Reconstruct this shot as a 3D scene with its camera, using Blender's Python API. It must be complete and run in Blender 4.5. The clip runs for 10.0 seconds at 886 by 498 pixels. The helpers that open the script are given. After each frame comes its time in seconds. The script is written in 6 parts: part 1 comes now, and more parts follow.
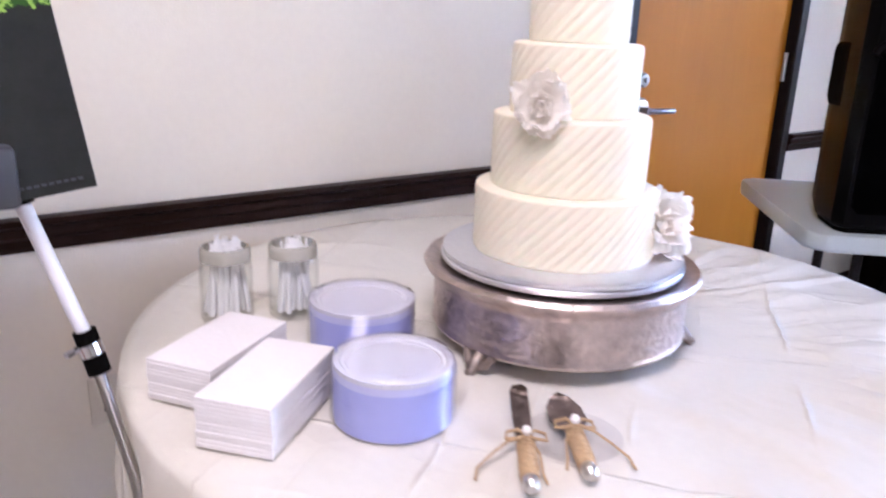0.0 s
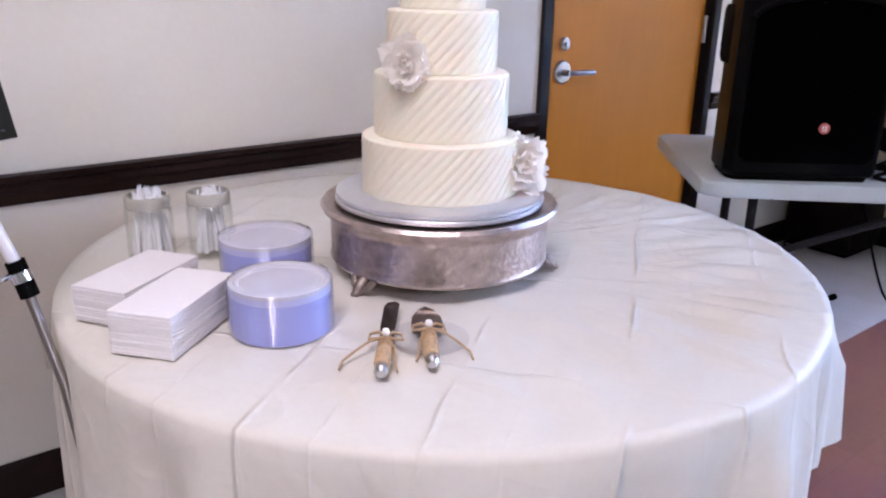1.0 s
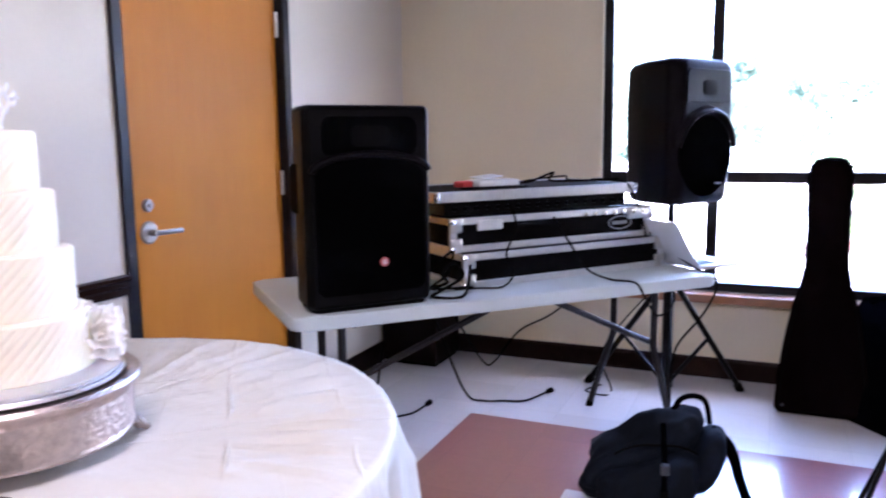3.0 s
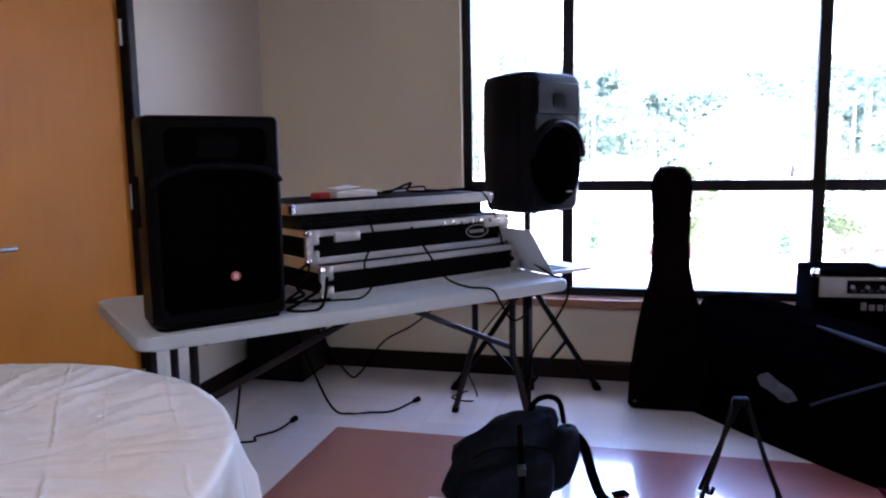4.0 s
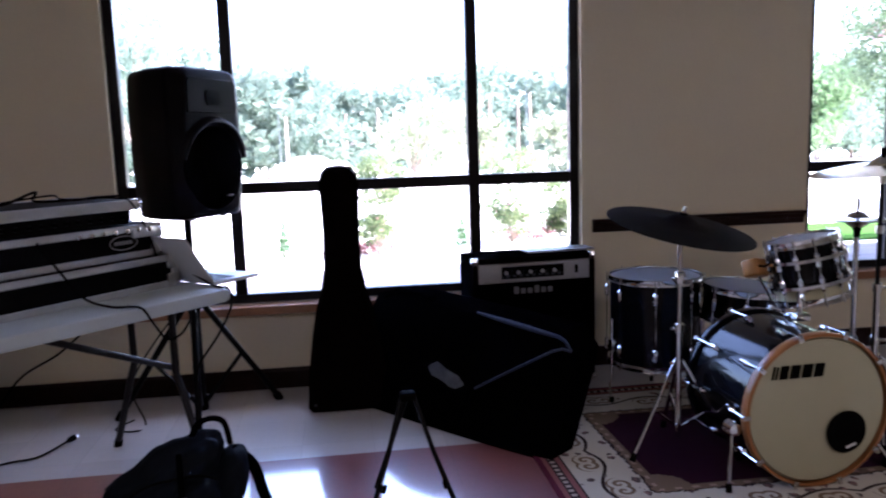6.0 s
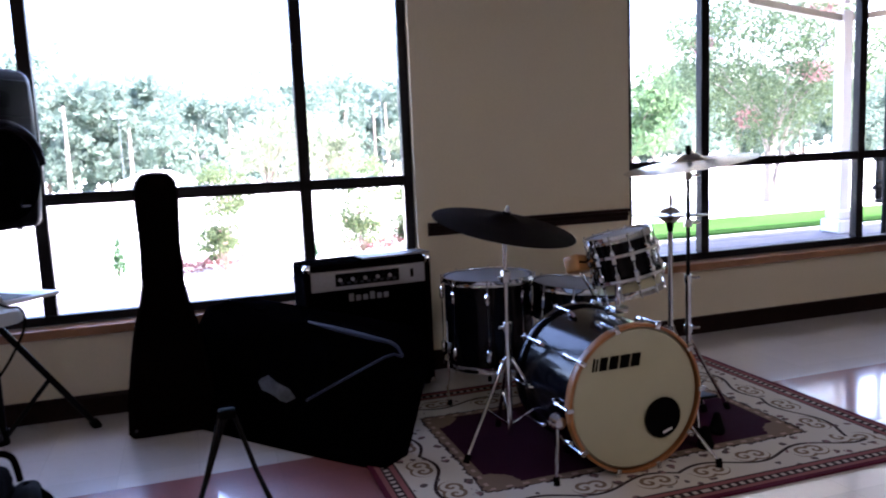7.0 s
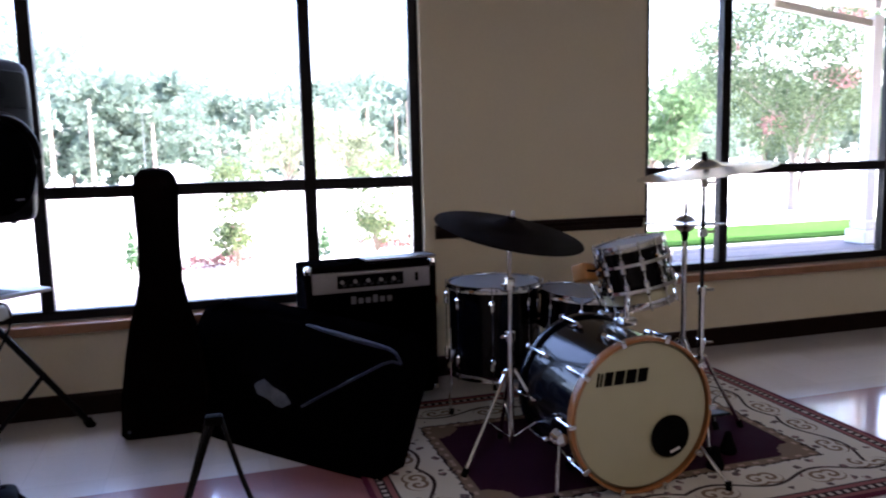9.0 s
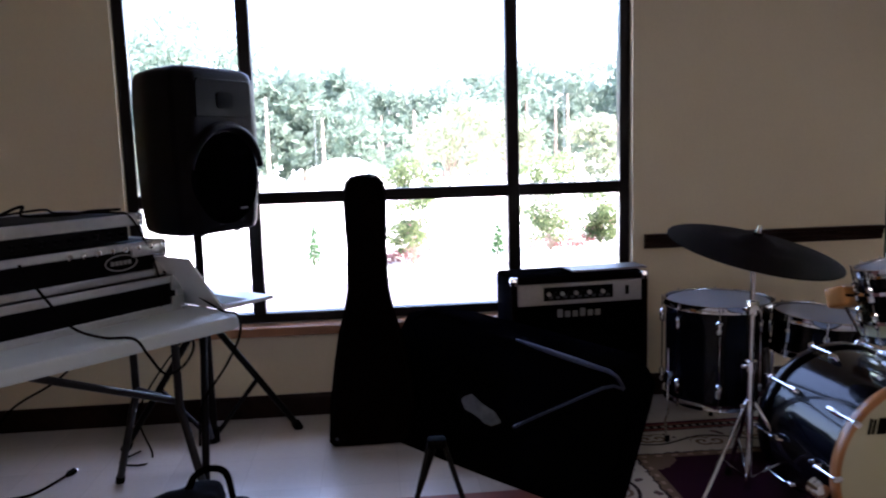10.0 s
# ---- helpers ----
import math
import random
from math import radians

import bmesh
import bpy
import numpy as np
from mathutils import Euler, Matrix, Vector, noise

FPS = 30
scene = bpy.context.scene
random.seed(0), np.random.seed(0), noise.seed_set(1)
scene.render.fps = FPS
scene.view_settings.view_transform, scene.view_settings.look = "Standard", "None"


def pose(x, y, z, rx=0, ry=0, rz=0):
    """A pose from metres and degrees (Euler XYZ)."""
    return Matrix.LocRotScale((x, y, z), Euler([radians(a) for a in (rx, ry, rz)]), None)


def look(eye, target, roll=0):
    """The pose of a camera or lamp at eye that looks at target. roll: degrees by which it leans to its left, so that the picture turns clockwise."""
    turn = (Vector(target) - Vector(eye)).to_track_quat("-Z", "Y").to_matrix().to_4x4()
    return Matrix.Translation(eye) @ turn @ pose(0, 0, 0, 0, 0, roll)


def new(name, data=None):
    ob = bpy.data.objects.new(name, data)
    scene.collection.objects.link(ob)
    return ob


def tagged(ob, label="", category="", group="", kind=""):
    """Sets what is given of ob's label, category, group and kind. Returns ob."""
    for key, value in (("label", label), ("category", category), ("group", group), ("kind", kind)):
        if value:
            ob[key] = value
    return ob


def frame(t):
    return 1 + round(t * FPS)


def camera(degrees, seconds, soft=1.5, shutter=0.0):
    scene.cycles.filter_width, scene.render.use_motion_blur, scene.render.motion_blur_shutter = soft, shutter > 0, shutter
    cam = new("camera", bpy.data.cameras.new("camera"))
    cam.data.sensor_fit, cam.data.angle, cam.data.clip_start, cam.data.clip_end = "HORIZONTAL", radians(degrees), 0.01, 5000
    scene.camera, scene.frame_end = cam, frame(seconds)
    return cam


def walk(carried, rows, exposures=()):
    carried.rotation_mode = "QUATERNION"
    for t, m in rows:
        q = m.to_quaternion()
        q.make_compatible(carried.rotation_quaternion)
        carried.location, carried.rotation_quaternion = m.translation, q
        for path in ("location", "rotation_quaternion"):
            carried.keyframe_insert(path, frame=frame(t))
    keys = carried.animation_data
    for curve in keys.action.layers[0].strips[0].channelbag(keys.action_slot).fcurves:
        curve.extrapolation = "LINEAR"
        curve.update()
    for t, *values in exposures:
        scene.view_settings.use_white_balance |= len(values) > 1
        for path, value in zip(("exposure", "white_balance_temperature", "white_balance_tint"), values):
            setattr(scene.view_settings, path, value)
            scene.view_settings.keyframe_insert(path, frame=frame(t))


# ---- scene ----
cam = camera(60.0, 10.0, soft=2.0, shutter=0.3)
PATH = [
    (0, (0.329, 0.12, 1.239), (1.48, 1.649, 0.656), 2.1),
    (0.5, (0.363, -0.053, 1.23), (1.507, 1.454, 0.583), 4.4),
    (1, (0.337, -0.127, 1.246), (1.514, 1.353, 0.595), 1.1),
    (1.5, (0.238, -0.156, 1.275), (1.508, 1.295, 0.742), -3.1),
    (2, (0.18, -0.191, 1.281), (1.593, 1.172, 0.898), -3.4),
    (2.5, (0.218, -0.22, 1.274), (1.866, 0.865, 0.943), -2.5),
    (3, (0.282, -0.276, 1.287), (2.099, 0.51, 1.0), -0.7),
    (3.2, (0.304, -0.298, 1.29), (2.158, 0.399, 1.014), -0.4),
    (4.5, (0.303, -0.382, 1.275), (2.253, -0.026, 1.009), -1.6),
    (5, (0.338, -0.42, 1.272), (2.314, -0.285, 0.996), -1.6),
    (5.5, (0.388, -0.454, 1.263), (2.367, -0.539, 0.987), -1.0),
    (6, (0.447, -0.502, 1.273), (2.41, -0.77, 0.997), -1.8),
    (6.2, (0.422, -0.504, 1.268), (2.367, -0.875, 0.989), -2.2),
    (7.3, (0.511, -0.713, 1.218), (2.381, -1.376, 0.968), -2.3),
    (7.5, (0.517, -0.728, 1.212), (2.378, -1.419, 0.967), -2.2),
    (8, (0.531, -0.752, 1.212), (2.376, -1.484, 0.966), -2.1),
    (8.5, (0.546, -0.771, 1.219), (2.416, -1.438, 0.973), -2.3),
    (9, (0.575, -0.757, 1.234), (2.475, -1.325, 0.974), -1.3),
    (9.5, (0.66, -0.697, 1.242), (2.621, -1.0, 0.991), -1.4),
    (10, (0.811, -0.551, 1.296), (2.785, -0.728, 1.027), -1.7),
]
EXPOSURES = [(0.0, 5.85, 5400, 28), (0.5, 5.55, 5350, 28), (1.0, 5.52, 5350, 28), (2.0, 5.64, 5350, 29), (3.0, 5.83, 5300, 31), (3.2, 5.62, 5300, 31), (4.3, 4.72, 5400, 33), (5.5, 4.28, 5600, 30), (6.0, 4.16, 5630, 30), (10.0, 4.04, 5950, 27)]
walk(cam, [(t, look(eye, target, roll)) for t, eye, target, roll in PATH], EXPOSURES)

# ---- world, sun, window light ----
SUN_EL, SUN_AZ = 55.0, 200.0
world = bpy.data.worlds.new("world")
scene.world = world
world.use_nodes = True
sky = world.node_tree.nodes.new("ShaderNodeTexSky")
sky.sky_type, sky.sun_disc = "NISHITA", False
sky.sun_elevation, sky.sun_rotation = radians(SUN_EL), radians(SUN_AZ)
sky.air_density, sky.dust_density = 1.0, 4.0
world.node_tree.links.new(sky.outputs[0], world.node_tree.nodes["Background"].inputs[0])
world.node_tree.nodes["Background"].inputs[1].default_value = 0.15
sun_data = bpy.data.lights.new("sun", "SUN")
sun_data.energy, sun_data.angle, sun_data.color = 2.2, radians(0.5), (1.0, 0.95, 0.88)
sun = new("sun", sun_data)
_a, _e = radians(SUN_AZ), radians(SUN_EL)
sun.matrix_world = look((0, 0, 8), (-math.sin(_a) * math.cos(_e), -math.cos(_a) * math.cos(_e), 8 - math.sin(_e)))


# ---- materials ----
def surf(name, color, rough=0.5, metal=0.0, var=0.12, fine=40.0, broad=3.0, bump=0.1, bump_scale=None, spec=0.5, extra=None, coat=0.0):
    """A procedural surface: colour varied at two scales, roughness varied with it, and fine relief."""
    m = bpy.data.materials.new(name)
    m.use_nodes = True
    nt = m.node_tree
    b = nt.nodes["Principled BSDF"]
    b.inputs["Metallic"].default_value = metal
    b.inputs["Specular IOR Level"].default_value = spec
    b.inputs["Coat Weight"].default_value = coat
    co = nt.nodes.new("ShaderNodeTexCoord")
    def tex(scale, detail):
        n = nt.nodes.new("ShaderNodeTexNoise")
        n.inputs["Scale"].default_value, n.inputs["Detail"].default_value = scale, detail
        nt.links.new(co.outputs["Object"], n.inputs["Vector"])
        return n
    n1, n2 = tex(fine, 4), tex(broad, 3)
    add = nt.nodes.new("ShaderNodeMath")
    add.operation = "ADD"
    nt.links.new(n1.outputs["Fac"], add.inputs[0])
    nt.links.new(n2.outputs["Fac"], add.inputs[1])
    ramp = nt.nodes.new("ShaderNodeMapRange")
    ramp.inputs["From Min"].default_value, ramp.inputs["From Max"].default_value = 0.6, 1.4
    ramp.inputs["To Min"].default_value, ramp.inputs["To Max"].default_value = 1 - var, 1 + var
    nt.links.new(add.outputs[0], ramp.inputs["Value"])
    mul = nt.nodes.new("ShaderNodeVectorMath")
    mul.operation = "SCALE"
    mul.inputs[0].default_value = color
    nt.links.new(ramp.outputs[0], mul.inputs["Scale"])
    nt.links.new(mul.outputs[0], b.inputs["Base Color"])
    rr = nt.nodes.new("ShaderNodeMapRange")
    rr.inputs["To Min"].default_value, rr.inputs["To Max"].default_value = max(0.02, rough * 0.8), min(1, rough * 1.2)
    nt.links.new(n2.outputs["Fac"], rr.inputs["Value"])
    nt.links.new(rr.outputs[0], b.inputs["Roughness"])
    if bump:
        bp = nt.nodes.new("ShaderNodeBump")
        bp.inputs["Strength"].default_value, bp.inputs["Distance"].default_value = bump, 0.004
        src = tex(bump_scale, 3) if bump_scale else n1
        nt.links.new(src.outputs["Fac"], bp.inputs["Height"])
        nt.links.new(bp.outputs[0], b.inputs["Normal"])
    for key, value in (extra or {}).items():
        b.inputs[key].default_value = value
    return m


def nodes_of(m):
    return m.node_tree, m.node_tree.nodes["Principled BSDF"]


wall_paint = surf("wall_paint", (0.71, 0.645, 0.535), 0.6, var=0.03, fine=60, bump=0.12, bump_scale=180)
wall_beige = surf("wall_beige", (0.79, 0.69, 0.475), 0.6, var=0.035, fine=60, broad=1.2, bump=0.12, bump_scale=180)
ceiling_tile = surf("ceiling_tile", (0.48, 0.475, 0.46), 0.9, var=0.06, fine=120, bump=0.3)
dark_wood = surf("dark_wood", (0.015, 0.0065, 0.005), 0.42, var=0.3, fine=25, bump=0.06, spec=0.11)
cream_tile = surf("cream_tile", (0.56, 0.52, 0.47), 0.30, var=0.10, fine=55, broad=1.3, bump=0.025, spec=0.6, coat=0.9, extra={"Coat IOR": 2.3, "Coat Roughness": 0.12})
red_tile = surf("red_tile", (0.26, 0.075, 0.06), 0.30, var=0.14, fine=55, broad=1.3, bump=0.020, spec=0.8, coat=1.0, extra={"Coat IOR": 3.0, "Coat Roughness": 0.09})
door_wood = surf("door_wood", (0.50, 0.22, 0.055), 0.45, var=0.14, fine=6, broad=2, bump=0.03, spec=0.12)
sill_wood = surf("sill_wood", (0.36, 0.17, 0.075), 0.35, var=0.2, fine=12, bump=0.04)
bronze = surf("bronze_frame", (0.007, 0.005, 0.006), 0.4, 0.0, var=0.15, bump=0.02, spec=0.22)
white_trim = surf("white_trim", (0.75, 0.75, 0.75), 0.5, var=0.05, bump=0.03)
brushed = surf("brushed_steel", (0.55, 0.54, 0.52), 0.3, 1.0, var=0.08, bump=0.03)
chrome = surf("chrome", (0.75, 0.75, 0.76), 0.09, 1.0, var=0.04, bump=0.0)
black_plastic = surf("black_plastic", (0.0016, 0.0016, 0.002), 0.45, var=0.2, fine=200, bump=0.1, spec=0.06)
speaker_shell = surf("speaker_shell", (0.0035, 0.0028, 0.0038), 0.45, var=0.2, fine=220, bump=0.2, spec=0.05)
black_grille = surf("black_grille", (0.0012, 0.0012, 0.0014), 0.7, 0.0, var=0.3, fine=600, bump=0.15, spec=0.0)
black_metal = surf("black_metal", (0.003, 0.003, 0.0035), 0.4, 0.0, var=0.2, bump=0.05, spec=0.09)
black_cloth = surf("black_cloth", (0.002, 0.002, 0.0025), 0.9, var=0.3, fine=300, bump=0.2, spec=0.0)
black_laminate = surf("black_laminate", (0.0026, 0.0026, 0.003), 0.55, var=0.3, fine=120, bump=0.1, spec=0.03)
grey_table = surf("table_plastic", (0.50, 0.555, 0.56), 0.45, var=0.05, fine=250, bump=0.2)
grey_metal = surf("grey_metal", (0.055, 0.058, 0.066), 0.45, 0.4, var=0.1, bump=0.03)
leg_steel = surf("dark_leg_steel", (0.016, 0.016, 0.018), 0.45, 0.0, var=0.15, bump=0.03, spec=0.2)
satin_nickel = surf("satin_nickel", (0.33, 0.31, 0.29), 0.34, 1.0, var=0.1, bump=0.03)
dull_silver = surf("dull_silver", (0.30, 0.25, 0.22), 0.5, 0.8, var=0.3, fine=60, bump=0.3)
emblem_grey = surf("emblem_grey", (0.27, 0.27, 0.27), 0.5, var=0.1, bump=0.0)
aluminium = surf("aluminium", (0.62, 0.62, 0.62), 0.33, 0.9, var=0.1, bump=0.05)
linen = surf("table_linen", (0.66, 0.63, 0.56), 0.48, var=0.03, fine=90, bump=0.12, bump_scale=30, spec=0.35)
icing = surf("icing", (0.80, 0.745, 0.60), 0.5, var=0.03, fine=70, bump=0.15, extra={"Subsurface Weight": 0.15, "Subsurface Scale": 0.02})
silver = surf("tarnished_silver", (0.52, 0.44, 0.405), 0.36, 1.0, var=0.28, fine=70, broad=9, bump=0.5, bump_scale=85)


# ---- mesh helpers ----
def thing(name, m, label, category, group=""):
    """An Empty at the base of a thing; its parts hang under it in its own space."""
    ob = new(name)
    ob.empty_display_size = 0.05
    ob.matrix_world = m
    return tagged(ob, label, category, group)


def mesh_of(name, bm, material, smooth=None):
    me = bpy.data.meshes.new(name)
    bm.normal_update()
    bm.to_mesh(me)
    bm.free()
    for mt in (material if isinstance(material, (list, tuple)) else [material]):
        me.materials.append(mt)
    if smooth is not None:
        me.shade_smooth()
        if smooth < 180:
            me.set_sharp_from_angle(angle=radians(smooth))
    return me


def part(name, bm, material, parent, label="", smooth=35, m=None):
    ob = new(name, mesh_of(name, bm, material, smooth))
    ob.parent = parent
    if m is not None:
        ob.matrix_local = m
    return tagged(ob, label)


def structure(name, bm, material, label, category, smooth=None):
    return tagged(new(name, mesh_of(name, bm, material, smooth)), label, category, kind="structure")


def box(bm, lo, hi, bevel=0.0, seg=2, m=None, mat=0):
    c = [(a + b) / 2 for a, b in zip(lo, hi)]
    s = [abs(b - a) for a, b in zip(lo, hi)]
    t = (m or Matrix()) @ Matrix.LocRotScale(c, None, s)
    made = bmesh.ops.create_cube(bm, size=1.0, matrix=t)["verts"]
    faces = {f for v in made for f in v.link_faces}
    for f in faces:
        f.material_index = mat
    if bevel:
        edges = list({e for v in made for e in v.link_edges})
        bmesh.ops.bevel(bm, geom=edges, offset=bevel, segments=seg, affect="EDGES", profile=0.5)
    return bm


def bx(lo, hi, bevel=0.0, seg=2, m=None):
    return box(bmesh.new(), lo, hi, bevel, seg, m)


def tube(bm, pts, r, n=10, cap=True):
    """A round bar along a line of points; r is one radius or one for each point."""
    pts = [Vector(p) for p in pts]
    rs = r if isinstance(r, (list, tuple)) else [r] * len(pts)
    rings, side = [], None
    for i, p in enumerate(pts):
        d = (pts[min(i + 1, len(pts) - 1)] - pts[max(i - 1, 0)]).normalized()
        if side is None:
            side = d.orthogonal().normalized()
        side = (side - d * side.dot(d)).normalized()
        up = d.cross(side)
        rings.append([bm.verts.new(p + (side * math.cos(a) + up * math.sin(a)) * rs[i]) for a in (2 * math.pi * k / n for k in range(n))])
    for a, b in zip(rings, rings[1:]):
        for k in range(n):
            bm.faces.new((a[k], a[(k + 1) % n], b[(k + 1) % n], b[k]))
    if cap:
        bm.faces.new(rings[0][::-1])
        bm.faces.new(rings[-1])
    return bm


def tb(pts, r, n=10):
    return tube(bmesh.new(), pts, r, n)


def lathe(bm, prof, n=48, m=None, wobble=None):
    """Turns a profile of (radius, height) round the z axis; radius 0 closes an end. wobble(r, z, angle) may move the radius."""
    m = m or Matrix()
    rings = []
    for r, z in prof:
        if r <= 1e-6:
            rings.append([bm.verts.new(m @ Vector((0, 0, z)))])
        else:
            rings.append([bm.verts.new(m @ Vector(((wobble(r, z, a) if wobble else r) * math.cos(a), (wobble(r, z, a) if wobble else r) * math.sin(a), z)))
                          for a in (2 * math.pi * k / n for k in range(n))])
    for a, b in zip(rings, rings[1:]):
        for k in range(n):
            j = (k + 1) % n
            if len(a) == 1 and len(b) > 1:
                bm.faces.new((a[0], b[j], b[k]))
            elif len(b) == 1 and len(a) > 1:
                bm.faces.new((a[k], a[j], b[0]))
            elif len(a) > 1:
                bm.faces.new((a[k], a[j], b[j], b[k]))
    return bm


def lt(prof, n=48, m=None, wobble=None):
    return lathe(bmesh.new(), prof, n, m, wobble)


def prism(bm, outline, z0, z1, m=None, bevel=0.0, seg=2):
    m = m or Matrix()
    a = [bm.verts.new(m @ Vector((x, y, z0))) for x, y in outline]
    b = [bm.verts.new(m @ Vector((x, y, z1))) for x, y in outline]
    faces = [bm.faces.new(a[::-1]), bm.faces.new(b)]
    k = len(a)
    for i in range(k):
        faces.append(bm.faces.new((a[i], a[(i + 1) % k], b[(i + 1) % k], b[i])))
    if bevel:
        edges = [e for e in faces[0].edges] + [e for e in faces[1].edges]
        bmesh.ops.bevel(bm, geom=edges, offset=bevel, segments=seg, affect="EDGES", profile=0.5)
    return bm


def pr(outline, z0, z1, m=None, bevel=0.0, seg=2):
    return prism(bmesh.new(), outline, z0, z1, m, bevel, seg)


def rounded(w, h, r, n=6, x=0.0, y=0.0):
    """A rectangle with round corners, centred at x, y."""
    pts = []
    for cx, cy, a0 in ((w / 2 - r, h / 2 - r, 0), (-w / 2 + r, h / 2 - r, 90), (-w / 2 + r, -h / 2 + r, 180), (w / 2 - r, -h / 2 + r, 270)):
        for k in range(n + 1):
            a = radians(a0 + 90 * k / n)
            pts.append((x + cx + r * math.cos(a), y + cy + r * math.sin(a)))
    return pts


def along(p, q):
    """The pose at p whose z axis points to q."""
    p, q = Vector(p), Vector(q)
    return Matrix.Translation(p) @ (q - p).to_track_quat("Z", "Y").to_matrix().to_4x4()


# ---- the room ----
XE, YN, XW, YS, HC = 4.5, 1.8, -5.0, -9.0, 2.75
WALL = 0.2
WIN = [("window_1", 0.60, 0.02, -1.245, -1.83), ("window_2", -3.16, -3.735, -4.985, -5.60)]
WZ0, WZ1, WMID = 0.46, 2.30, 1.065

bm = bmesh.new()
def quad(x0, y0, x1, y1, mat):
    f = bm.faces.new([bm.verts.new((x, y, 0.0)) for x, y in ((x0, y0), (x1, y0), (x1, y1), (x0, y1))])
    f.material_index = mat
RO, RI, RN, RM = 3.52, 2.91, 0.99, 0.38
quad(XW, RN, XE, YN, 0)
quad(RO, YS, XE, RN, 0)
quad(XW, RM, RO, RN, 1)
quad(RI, YS, RO, RM, 1)
quad(XW, YS, RI, RM, 0)
structure("floor", bm, [cream_tile, red_tile], "waxed cream vinyl tile floor with a dull red border band", "floor")

structure("ceiling", bx((XW - WALL, YS - WALL, HC), (XE + WALL, YN + WALL, HC + 0.15)), ceiling_tile, "plain grey acoustic ceiling over the hall", "ceiling")

DX0, DX1, DZ = 2.325, 3.268, 2.06
bm = bmesh.new()
box(bm, (XW - WALL, YN, -0.1), (DX0 - 0.045, YN + WALL, HC))
box(bm, (DX1 + 0.045, YN, -0.1), (XE + WALL, YN + WALL, HC))
box(bm, (DX0 - 0.045, YN, DZ + 0.045), (DX1 + 0.045, YN + WALL, HC))
structure("wall_north", bm, wall_paint, "off-white painted wall with a dark chair rail and a door", "wall")

bm = bmesh.new()
edges_y = [YS] + [v for w in reversed(WIN) for v in (w[4], w[1])] + [YN]
for a, b in zip(edges_y[0::2], edges_y[1::2]):
    box(bm, (XE, a, -0.1), (XE + WALL, b, HC))
for w in WIN:
    box(bm, (XE, w[4], -0.1), (XE + WALL, w[1], WZ0 - 0.05))
    box(bm, (XE, w[4], WZ1), (XE + WALL, w[1], HC))
structure("wall_east", bm, wall_beige, "beige painted wall with two wide window openings", "wall")
structure("wall_west", bx((XW - WALL, YS - WALL, -0.1), (XW, YN + WALL, HC)), wall_paint, "off-white painted wall", "wall")
# overhead fill panels, added out of view to brighten the cake and drum ends
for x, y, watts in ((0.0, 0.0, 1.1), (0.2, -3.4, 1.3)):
    lamp = thing("fill_light", pose(x, y, HC), "added overhead fill panel, out of view", "ceiling light", "ceiling lights")
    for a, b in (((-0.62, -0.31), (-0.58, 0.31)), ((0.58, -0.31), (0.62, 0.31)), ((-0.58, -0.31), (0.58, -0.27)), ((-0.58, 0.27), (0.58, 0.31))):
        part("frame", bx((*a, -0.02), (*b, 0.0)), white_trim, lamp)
    data = bpy.data.lights.new("fill_panel", "AREA")
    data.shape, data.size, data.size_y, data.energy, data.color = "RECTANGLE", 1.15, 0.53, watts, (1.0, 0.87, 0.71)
    new("fill_panel", data).matrix_world = pose(x, y, HC - 0.012)
structure("wall_south", bx((XW, YS - WALL, -0.1), (XE + WALL, YS, HC)), wall_paint, "off-white painted wall", "wall")


def moulding(name, prof, a, b, out, material, label, category):
    """A straight moulding from a to b; the profile is (distance from the wall, height)."""
    a, b, out = Vector((*a, 0)), Vector((*b, 0)), Vector((*out, 0))
    bm = bmesh.new()
    ends = [[bm.verts.new(p + out * d + Vector((0, 0, z))) for d, z in prof] for p in (a, b)]
    k = len(prof)
    for i in range(k):
        bm.faces.new((ends[0][i], ends[0][(i + 1) % k], ends[1][(i + 1) % k], ends[1][i]))
    bm.faces.new(ends[0][::-1])
    bm.faces.new(ends[1])
    bmesh.ops.recalc_face_normals(bm, faces=bm.faces)
    return structure(name, bm, material, label, category)


RAIL = [(0.0, 0.755), (0.012, 0.755), (0.016, 0.763), (0.016, 0.780), (0.024, 0.788), (0.024, 0.806), (0.034, 0.813), (0.034, 0.826), (0.0, 0.826)]
BASE = [(0.0, 0.0), (0.018, 0.0), (0.018, 0.092), (0.012, 0.104), (0.0, 0.108)]
for name, a, b, out in (("chair_rail_1", (XW, YN), (DX0 - 0.055, YN), (0, -1)), ("chair_rail_2", (DX1 + 0.055, YN), (XE, YN), (0, -1)),
                        ("chair_rail_3", (XE, -1.89), (XE, -3.14), (-1, 0)), ("chair_rail_4", (XE, -5.66), (XE, YS), (-1, 0))):
    moulding(name, RAIL, a, b, out, dark_wood, "dark-stained wooden chair rail along the wall", "chair rail")
for name, a, b, out in (("baseboard_1", (XW, YN), (DX0 - 0.055, YN), (0, -1)), ("baseboard_2", (DX1 + 0.055, YN), (XE, YN), (0, -1)), ("baseboard_3", (XE, YN - 0.02), (XE, YS), (-1, 0))):
    moulding(name, BASE, a, b, out, dark_wood, "dark brown baseboard along the wall foot", "baseboard")


